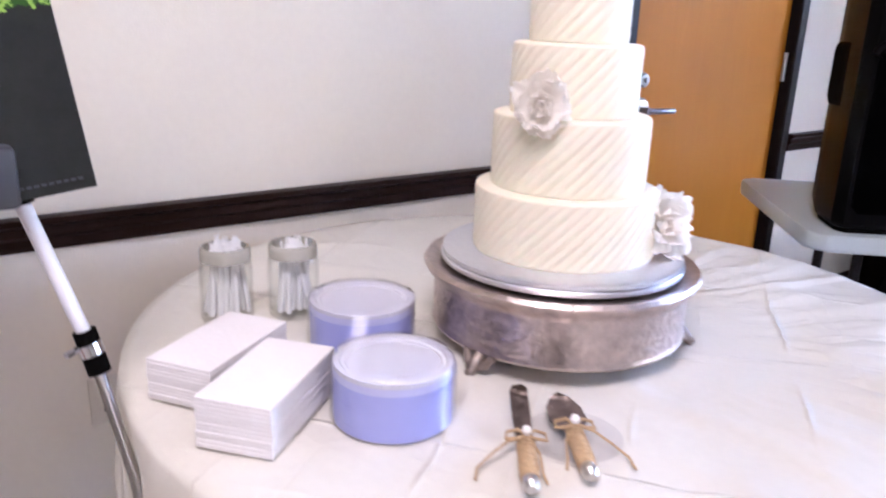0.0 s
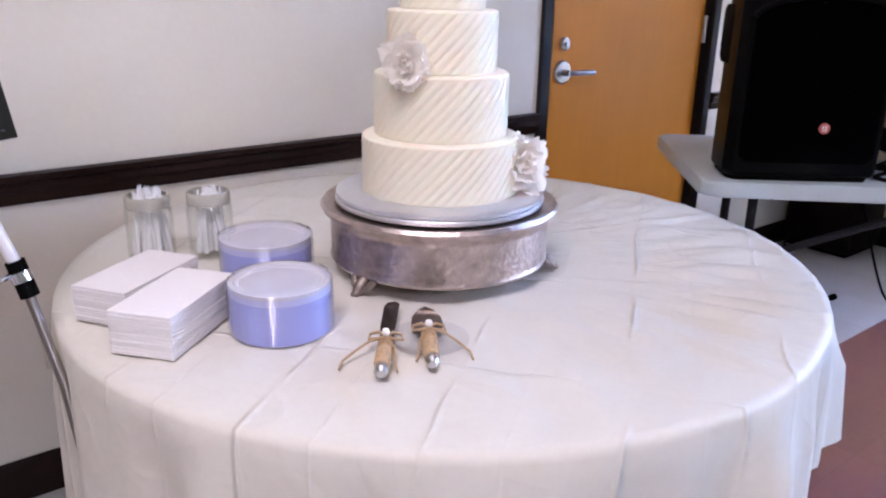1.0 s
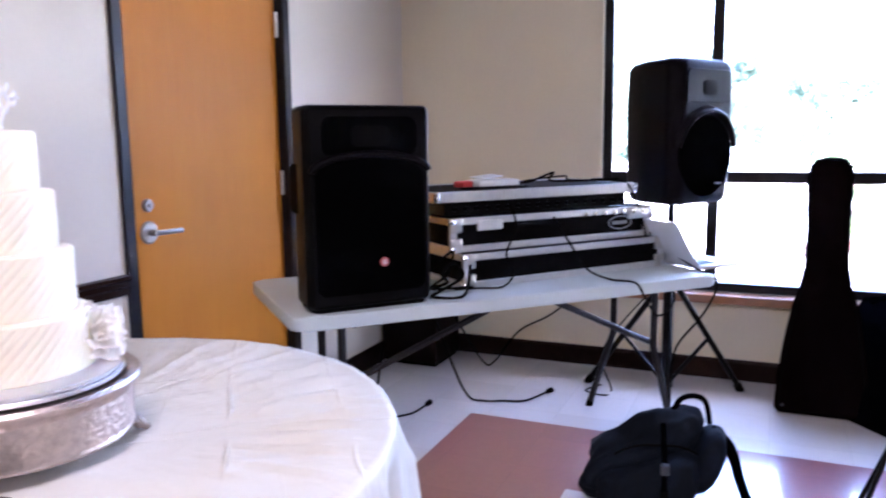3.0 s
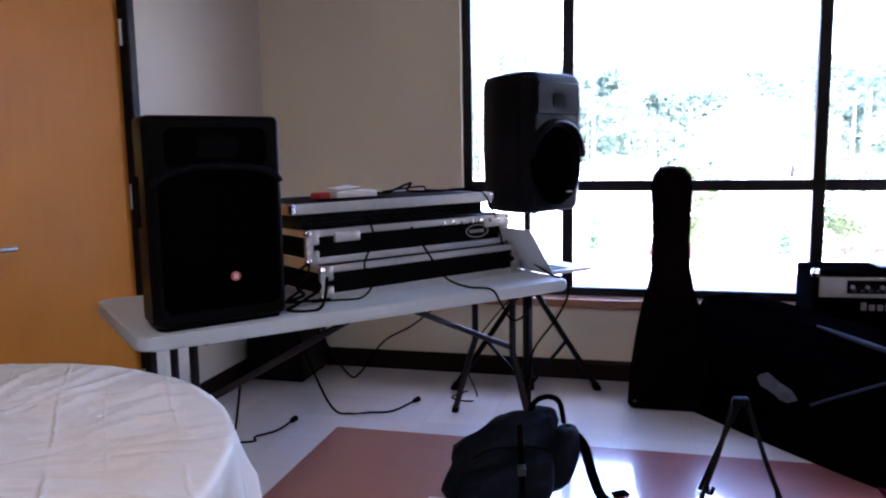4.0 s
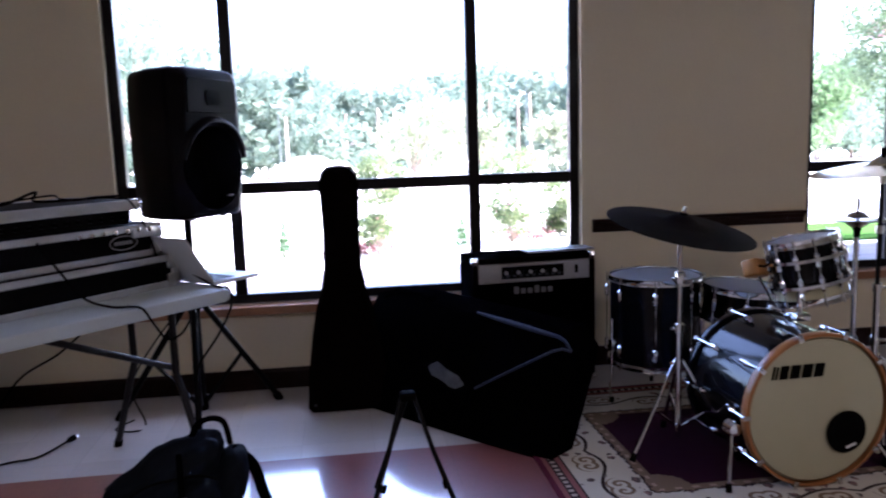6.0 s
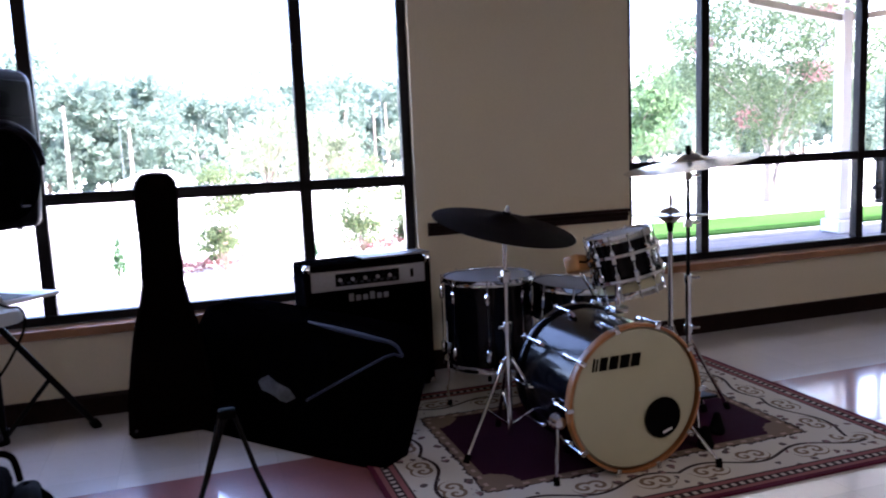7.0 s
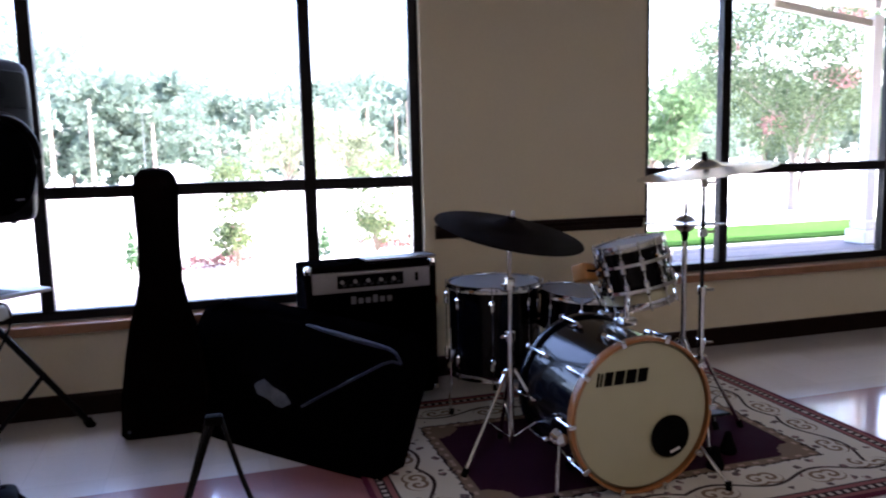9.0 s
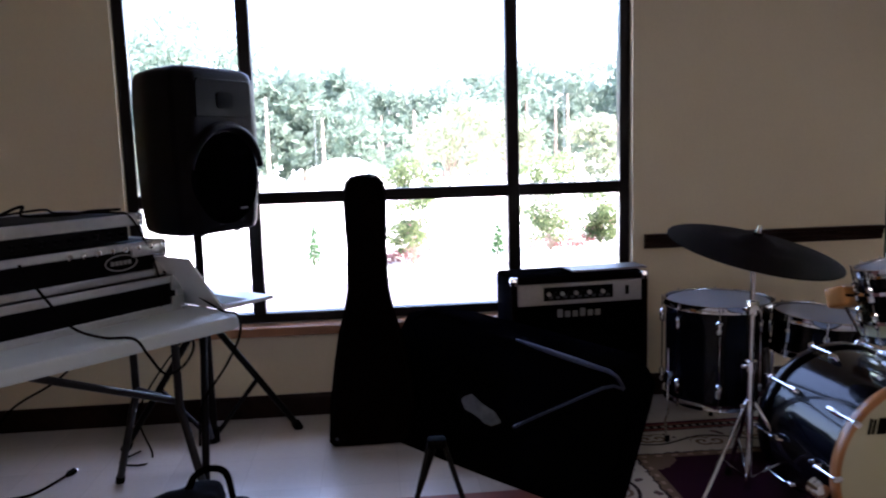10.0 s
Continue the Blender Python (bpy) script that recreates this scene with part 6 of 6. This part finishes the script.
def curved(pts, n=6):
    """A smooth line through the points."""
    P, line = [Vector(p) for p in pts], []
    for i in range(len(P) - 1):
        p0, p1, p2, p3 = P[max(i - 1, 0)], P[i], P[i + 1], P[min(i + 2, len(P) - 1)]
        for k in range(n):
            t = k / n
            line.append(0.5 * (2 * p1 + (p2 - p0) * t + (2 * p0 - 5 * p1 + 4 * p2 - p3) * t * t + (3 * p1 - p0 - 3 * p2 + p3) * t ** 3))
    return line + [P[-1]]


def backpack():
    root = thing("backpack", pose(2.96, 0.075, 0, 0, 0, 12), "dark blue-grey backpack slumped on the tiled floor", "backpack")
    def blob(lo, hi, seed, amp=0.02, power=2.6):
        bm = bmesh.new()
        bmesh.ops.create_icosphere(bm, subdivisions=5, radius=1.0)
        c = [(a + b) / 2 for a, b in zip(lo, hi)]
        s = [(b - a) / 2 for a, b in zip(lo, hi)]
        for v in bm.verts:
            p = v.co.copy()
            k = (abs(p.x) ** power + abs(p.y) ** power + abs(p.z) ** power) ** (-1 / power)
            q = Vector((p.x * k * s[0], p.y * k * s[1], p.z * k * s[2]))
            n = noise.noise(q * 9 + Vector((seed, 0, 0))) * amp + noise.noise(q * 28 + Vector((0, seed, 0))) * amp * 0.3
            v.co = Vector(c) + q * (1 + n / 0.12)
            v.co.z = max(v.co.z, 0.001)
            v.co.z *= 1 - 1.25 * max(0.0, v.co.y + 0.04)
            v.co.y += 0.30 * (0.15 - v.co.z)
        return bm
    part("body", blob((-0.14, -0.150, -0.02), (0.15, 0.225, 0.345), 1.0, 0.03, 2.3), pack_cloth, root, smooth=180)
    part("front_pocket", blob((-0.20, -0.16, -0.02), (0.0, 0.18, 0.22), 2.0, 0.015), pack_cloth, root, smooth=180)
    part("side_pocket", blob((-0.10, -0.225, 0.04), (0.08, -0.11, 0.28), 4.0, 0.012), pack_cloth, root, smooth=180)
    part("top_handle", tb(curved([(0.0, -0.06, 0.325), (-0.01, -0.085, 0.375), (-0.01, -0.13, 0.390), (0.0, -0.17, 0.365), (0.0, -0.185, 0.290)]), 0.010, 10), nylon, root)
    part("shoulder_strap", tb(curved([(0.0, -0.19, 0.27), (-0.03, -0.25, 0.22), (-0.06, -0.28, 0.12), (-0.07, -0.31, 0.045), (-0.08, -0.345, 0.020), (-0.09, -0.38, 0.018)]), 0.019, 12), nylon, root)
    part("zip", tb([(-0.150, 0.14 - 0.03 * k, 0.262 + 0.004 * math.sin(k) - 0.0018 * (k - 5) ** 2) for k in range(10)], 0.004, 6), rubber, root)
    part("compression_strap", tb([(-0.212, -0.02, 0.10), (-0.205, -0.02, 0.18), (-0.17, -0.02, 0.245), (-0.10, -0.02, 0.315)], 0.009, 8), nylon, root)
    for z in (0.11, 0.20):
        part("buckle", bx((-0.222, -0.034, z - 0.018), (-0.200, -0.006, z + 0.018), 0.004), grey_metal if z > 0.15 else rubber, root)
    part("strap_end", bx((-0.13, -0.415, 0.002), (-0.085, -0.355, 0.008), 0.003, m=pose(0, 0, 0, 0, 0, 20)), nylon, root)


backpack()

# ---- drum kit on its rug ----
RX, RY = 3.325, -2.285
bm = bmesh.new()
nx, ny = 40, 56
gv = []
for i in range(nx + 1):
    row = []
    for j in range(ny + 1):
        x, y = RUG_X * (i / nx - 0.5), RUG_Y * (j / ny - 0.5)
        z = 0.009 + 0.0015 * noise.noise(Vector((x * 4, y * 4, 0)))
        k = max(0.0, 1 - math.hypot(x + RUG_X / 2, y + RUG_Y / 2) / 0.14)
        z += 0.035 * k * k
        row.append(bm.verts.new((x, y, z)))
    gv.append(row)
for i in range(nx):
    for j in range(ny):
        bm.faces.new((gv[i][j], gv[i + 1][j], gv[i + 1][j + 1], gv[i][j + 1]))
ext = bmesh.ops.extrude_face_region(bm, geom=bm.faces[:])
for v in ext["geom"]:
    if isinstance(v, bmesh.types.BMVert):
        v.co.z -= 0.008
bmesh.ops.recalc_face_normals(bm, faces=bm.faces)
rug = new("rug", mesh_of("rug", bm, rug_pile, 60))
rug.matrix_world = pose(RX, RY, 0)
tagged(rug, "oriental rug with cream scroll border and plum field under the drums", "rug")


def drum(name, m, r, depth, label, lugs=8, top=None, bottom=None, hoop=None):
    """A drum along its z axis: shell, heads, hoops, lugs and tension rods."""
    root = thing(name, m, label, "drum", "drum kit")
    part("shell", lt([(r - 0.006, 0.0), (r, 0.0), (r, depth), (r - 0.006, depth)], 64), drum_wrap, root)
    for z0, hd, s in ((depth, top, 1), (0.0, bottom, -1)):
        part("head", lt([(0, z0 + 0.006 * s), (r * 0.97, z0 + 0.006 * s), (r + 0.002, z0 - 0.004 * s)], 64), hd or dim_head, root)
        a, b = sorted((z0 - 0.014 * s, z0 + 0.014 * s))
        part("hoop", lt([(r + 0.003, a), (r + 0.010, a), (r + 0.0075, (a + b) / 2), (r + 0.010, b), (r + 0.003, b)], 64), hoop or chrome, root)
    for k in range(lugs):
        a = 2 * math.pi * (k + 0.5) / lugs
        c, s = math.cos(a), math.sin(a)
        ln = part("tension_rod", tb([(c * (r + 0.014), s * (r + 0.014), -0.02), (c * (r + 0.014), s * (r + 0.014), depth + 0.02)], 0.003, 6), chrome, root)
        for z in ((depth * 0.5,) if depth < 0.2 else (0.07, depth - 0.07)):
            part("lug", tb([(c * (r + 0.010), s * (r + 0.010), z - 0.030), (c * (r + 0.014), s * (r + 0.014), z - 0.02), (c * (r + 0.014), s * (r + 0.014), z + 0.02), (c * (r + 0.010), s * (r + 0.010), z + 0.030)], [0.006, 0.011, 0.011, 0.006], 8), chrome, ln)
    return root


BDX, BDY, BDZ, BDR, BDD = 2.845, -2.152, 0.292, 0.268, 0.43
bd = thing("bass_drum", pose(BDX, BDY, BDZ, 0, 90, 1.5), "dark lacquered bass drum with cream front head and wooden hoop", "drum", "drum kit")
part("shell", lt([(BDR - 0.008, 0.02), (BDR, 0.02), (BDR, BDD), (BDR - 0.008, BDD)], 80), drum_wrap, bd)
front = part("front_head", lt([(0, 0.012), (BDR * 0.6, 0.0115), (BDR * 0.965, 0.010), (BDR + 0.001, 0.020)], 80), drum_head, bd, "cream film front head")
for z0 in (-0.002, BDD - 0.02):
    part("hoop", lt([(BDR + 0.001, z0), (BDR + 0.011, z0), (BDR + 0.013, z0 + 0.004), (BDR + 0.013, z0 + 0.034), (BDR + 0.011, z0 + 0.038), (BDR + 0.001, z0 + 0.038)], 80), hoop_wood if z0 < 0.1 else drum_wrap, bd)
part("back_head", lt([(0, BDD + 0.005), (BDR * 0.97, BDD + 0.004), (BDR, BDD - 0.004)], 64), dim_head, bd)
# the head's own up is -x here; y stays along the wall
part("port", lt([(0, 0), (0.074, 0), (0.077, -0.003), (0.078, -0.006), (0.073, -0.008), (0, -0.006)], 48, pose(0.088, -0.112, 0.008)), rubber, front, "round black port ring")
part("port_mark", bx((-0.004, -0.020, -0.004), (0.004, 0.020, 0.0), m=pose(0.140, -0.130, 0.001, 0, 0, -18)), badge_white, front)
# the maker's mark as plain slanted blocks
MX, MY = -0.146, 0.062
for y0, y1, dx in ((0.120, 0.111, 0.0), (0.107, 0.098, 0.003), (0.091, 0.058, 0.0), (0.051, 0.013, 0.0), (0.006, -0.034, 0.0), (-0.041, -0.079, 0.0)):
    part("logo_bar", pr([(MX - 0.025 + dx, MY + y0 - 0.008), (MX + 0.022, MY + y0), (MX + 0.022, MY + y1 + 0.004), (MX - 0.025 + dx, MY + y1 - 0.004)], 0.0045, 0.0105), rubber, front)
for k in range(10):
    a = 2 * math.pi * (k + 0.5) / 10
    c, s = math.cos(a), math.sin(a)
    for z0, z1, zl in ((-0.012, 0.10, 0.11), (BDD + 0.012, BDD - 0.10, BDD - 0.11)):
        rod = part("claw_rod", tb([(c * (BDR + 0.020), s * (BDR + 0.020), z0), (c * (BDR + 0.020), s * (BDR + 0.020), z1)], 0.0035, 6), chrome, bd)
        part("claw", bx((BDR - 0.002, -0.010, min(z0, z0 + 0.03)), (BDR + 0.028, 0.010, max(z0 - 0.004, z0 + 0.010)), 0.004, m=pose(0, 0, 0, 0, 0, math.degrees(a))), chrome, rod)
        part("lug", tb([(c * (BDR + 0.004), s * (BDR + 0.004), zl - 0.022), (c * (BDR + 0.014), s * (BDR + 0.014), zl - 0.014), (c * (BDR + 0.014), s * (BDR + 0.014), zl + 0.014), (c * (BDR + 0.004), s * (BDR + 0.004), zl + 0.022)], [0.007, 0.010, 0.010, 0.007], 8), chrome, rod)
spurs = ((2.90, -1.855, 0.235, 2.870, -1.830), (2.93, -2.395, 0.175, 2.770, -2.450))
for x0, y0, z0, x1, y1 in spurs:
    inv = bd.matrix_world.inverted()
    sp = part("spur", tb([inv @ Vector((x0, y0, z0)), inv @ Vector((x1, y1, 0.03))], 0.0065, 10), chrome, bd)
    part("rubber_foot", tb([inv @ Vector((x1, y1, 0.04)), inv @ Vector((x1 - 0.004, y1, 0.010))], 0.012, 10), rubber, sp)
    part("bracket", lt([(0, -0.030), (0.022, -0.026), (0.030, -0.010), (0.024, 0.002), (0.030, 0.014), (0.020, 0.028), (0, 0.030)], 16, Matrix.Translation(inv @ Vector((x0, y0, z0)))), chrome, sp)

ft = drum("floor_tom", pose(3.90, -1.995, 0.20), 0.212, 0.405, "dark lacquered floor tom with chrome hoops and legs", 8)
for a in (100, 220, 340):
    c, s = math.cos(radians(a)), math.sin(radians(a))
    lg = part("leg", tb([(c * 0.234, s * 0.234, 0.22), (c * 0.234, s * 0.234, -0.06), (c * 0.245, s * 0.245, -0.10), (c * 0.235, s * 0.235, -0.188)], 0.0055, 8), chrome, ft)
    part("leg_bracket", bx((-0.02, -0.016, 0.06), (0.02, 0.016, 0.12), 0.006, m=pose(c * 0.222, s * 0.222, 0, 0, 0, a)), chrome, lg)
    part("rubber_foot", tb([(c * 0.235, s * 0.235, -0.165), (c * 0.235, s * 0.235, -0.190)], 0.011, 8), rubber, lg)
drum("snare_drum", pose(3.70, -2.32, 0.43, 4, -3, 0), 0.170, 0.14, "dark snare drum with white head on a stand", 8)
ss = thing("snare_stand", pose(3.70, -2.32, 0), "chrome tripod stand under the snare drum", "drum stand", "drum hardware")
part("tube", tb([(0, 0, 0.12), (0, 0, 0.36)], 0.011, 10), chrome, ss)
for a in (30, 150, 270):
    c, s = math.cos(radians(a)), math.sin(radians(a))
    part("leg", tb([(0, 0, 0.22), (c * 0.22, s * 0.22, 0.014)], 0.007, 8), chrome, ss)
    part("basket_arm", tb([(0, 0, 0.34), (c * 0.11, s * 0.11, 0.385), (c * 0.165, s * 0.165, 0.40), (c * 0.178, s * 0.178, 0.44)], 0.006, 8), chrome, ss)

tm = drum("rack_tom", along((3.19, -2.345, 0.625), (3.19 + 0.11, -2.345 + 0.19, 1.625)), 0.128, 0.228, "dark rack tom with many chrome lugs above the bass drum", 12, dim_head, drum_head)
part("shell_band", lt([(0.1285, 0.012), (0.1305, 0.014), (0.1305, 0.050), (0.1285, 0.052)], 64), drum_head, tm, "yellowish band at the tom's lower edge")
for z in (0.065, 0.165):
    part("mount_ring", lt([(0.150, z - 0.006), (0.156, z - 0.006), (0.156, z + 0.006), (0.150, z + 0.006)], 48), chrome, tm)
part("mount_plate", bx((-0.175, -0.03, 0.03), (-0.150, 0.03, 0.175), 0.006), chrome, tm)
th = thing("tom_holder", pose(3.10, -2.23, 0.575), "chrome tom holder arm on the bass drum", "drum stand", "drum hardware")
part("base_plate", bx((-0.03, -0.03, -0.018), (0.03, 0.03, 0.010), 0.006), chrome, th)
part("post", tb([(0, 0, -0.01), (0, 0, 0.10)], 0.012, 12), chrome, th)
part("arm", tb([(0, 0, 0.09), (-0.02, -0.07, 0.12), (0.0, -0.13, 0.16), (0.02, -0.15, 0.22)], 0.008, 10), chrome, th)
part("wing_nut", bx((-0.025, -0.004, 0.06), (0.025, 0.004, 0.085), 0.003), chrome, th)
wb = thing("wood_block", pose(3.27, -2.150, 0.735, 10, 20, 30), "amber wooden percussion block clamped beside the tom", "percussion block")
part("block", bx((-0.035, -0.055, -0.035), (0.035, 0.055, 0.035), 0.012, 3), amber_wood, wb)
part("slot", bx((-0.037, -0.045, -0.006), (-0.030, 0.045, 0.004), 0.001, 1), rubber, wb)
part("clamp_rod", tb([(0, 0, -0.03), (0.0, -0.06, -0.13), (-0.03, -0.10, -0.16)], 0.006, 8), chrome, wb)


def cymbal(r, bell=0.065, rise=0.030):
    prof = [(0.006, rise + 0.022), (bell * 0.45, rise + 0.018), (bell * 0.8, rise + 0.006), (bell, rise - 0.004), (r * 0.5, rise * 0.62), (r * 0.8, rise * 0.28), (r, 0.0),
            (r, -0.0015), (r * 0.8, rise * 0.28 - 0.0018), (r * 0.5, rise * 0.62 - 0.0018), (bell, rise - 0.006), (bell * 0.8, rise + 0.004), (bell * 0.45, rise + 0.016), (0.006, rise + 0.020)]
    return lt(prof, 72)


def tripod(root, spread, hub_z, low_z, angles, r=0.0085):
    for a in angles:
        c, s = math.cos(radians(a)), math.sin(radians(a))
        lg = part("leg", tb([(0.018 * c, 0.018 * s, hub_z), (spread * c, spread * s, 0.016)], r, 10), chrome, root)
        part("rubber_foot", tb([(spread * 0.96 * c, spread * 0.96 * s, 0.03), (spread * 1.03 * c, spread * 1.03 * s, 0.0)], 0.013, 10), rubber, lg)
        part("brace", tb([(0.016 * c, 0.016 * s, low_z), (spread * 0.52 * c, spread * 0.52 * s, hub_z * 0.5)], 0.005, 8), chrome, root)


cs = thing("cymbal_stand", pose(3.27, -1.825, 0.010), "chrome tripod stand holding a dark cymbal", "cymbal stand", "drum hardware")
part("lower_tube", tb([(0, 0, 0.05), (0, 0, 0.52)], 0.0125, 12), chrome, cs)
part("upper_tube", tb([(0, 0, 0.50), (0, 0, 0.90)], 0.0085, 12), chrome, cs)
for z in (0.36, 0.50, 0.70):
    cl = part("clamp", tb([(0, 0, z - 0.018), (0, 0, z + 0.018)], 0.019, 12), chrome, cs)
    part("wing_nut", tb([(0, 0.015, z), (-0.02, 0.04, z + 0.006)], 0.006, 8), chrome, cl)
part("tilter", bx((-0.018, -0.018, 0.68), (0.018, 0.018, 0.73), 0.006), chrome, cs)
tripod(cs, 0.235, 0.37, 0.10, (110, 230, 350))
cyA = thing("ride_cymbal", along((3.27, -1.825, 0.915), (3.27 - 0.185, -1.825 - 0.153, 0.915 + 0.970)), "bronze cymbal tilted on its stand, darkened as a silhouette", "cymbal", "cymbals")
part("plate", cymbal(0.288), cym_silhouette, cyA)
part("wing_nut", tb([(0, 0, 0.045), (0, 0, 0.085)], [0.010, 0.006], 10), chrome, cyA)
part("felt", lt([(0, 0.046), (0.016, 0.046), (0.016, 0.060), (0, 0.060)], 14), rubber, cyA)

hs = thing("hi_hat_stand", pose(3.53, -2.77, 0.010), "chrome hi-hat stand with pedal on the rug", "cymbal stand", "drum hardware")
part("tube", tb([(0, 0, 0.06), (0, 0, 0.80)], 0.012, 12), chrome, hs)
part("pull_rod", tb([(0, 0, 0.78), (0, 0, 1.03)], 0.004, 8), chrome, hs)
part("clutch", tb([(0, 0, 0.91), (0, 0, 0.96)], 0.011, 10), chrome, hs)
part("seat_cup", tb([(0, 0, 0.79), (0, 0, 0.845)], [0.012, 0.022], 12), rubber, hs)
tripod(hs, 0.25, 0.34, 0.10, (60, 180, 300))
part("pedal", bx((-0.30, -0.045, 0.03), (-0.02, 0.045, 0.045), 0.006, m=pose(0, 0, 0, 0, 8, 0)), black_metal, hs)
for nm, z, flip in (("hi_hat_cymbal", 0.858, 180), ("hi_hat_cymbal", 0.876, 0)):
    t = thing(nm, pose(3.53, -2.77, z + (0.02 if flip else 0)) @ pose(0, 0, 0, flip + 2, 3, 0), "thin bright brass hi-hat cymbal", "cymbal", "cymbals")
    part("plate", cymbal(0.178, 0.05, 0.018), cym_bright, t)

c2 = thing("cymbal_stand", pose(3.25, -2.665, 0.010), "tall chrome stand holding a bright crash cymbal", "cymbal stand", "drum hardware")
part("lower_tube", tb([(0, 0, 0.05), (0, 0, 0.62)], 0.0125, 12), chrome, c2)
part("upper_tube", tb([(0, 0, 0.60), (0, 0, 1.13)], 0.0085, 12), black_metal, c2)
for z in (0.40, 0.62, 0.86, 1.06):
    cl = part("clamp", tb([(0, 0, z - 0.016), (0, 0, z + 0.016)], 0.018, 12), chrome, c2)
    part("wing_nut", tb([(0, -0.015, z), (-0.02, -0.045, z + 0.004)], 0.006, 8), chrome, cl)
tripod(c2, 0.22, 0.34, 0.10, (35, 155, 275))
cyB = thing("crash_cymbal", along((3.25, -2.675, 1.118), (3.25 + 0.015, -2.675 + 0.135, 2.118)), "bright brass crash cymbal on a tall stand", "cymbal", "cymbals")
part("plate", cymbal(0.275, 0.06, 0.028), cym_bright, cyB)
part("wing_nut", tb([(0, 0, 0.045), (0, 0, 0.08)], [0.014, 0.010], 10), rubber, cyB)
pedal = thing("bass_drum_pedal", pose(3.40, -2.16, 0.010), "black steel bass drum pedal behind the drum", "drum pedal", "drum hardware")
part("foot_board", bx((0.0, -0.05, 0.02), (0.28, 0.05, 0.035), 0.006, m=pose(0, 0, 0.0, 0, -9, 0)), black_metal, pedal)
part("frame", tb([(0, -0.07, 0.0), (0, -0.07, 0.20), (0, 0.07, 0.20), (0, 0.07, 0.0)], 0.009, 8), chrome, pedal)
part("beater", tb([(0, 0, 0.20), (-0.01, 0, 0.33)], [0.005, 0.02], 10), chrome, pedal)
for x, y in ((2.94, -2.52), (3.05, -2.66)):
    ft2 = thing("rubber_weight", pose(x, y, 0.010), "black rubber foot resting on the rug", "stand foot")
    part("foot", lt([(0, 0), (0.030, 0), (0.034, 0.012), (0.022, 0.05), (0.012, 0.085), (0, 0.09)], 18), rubber, ft2)
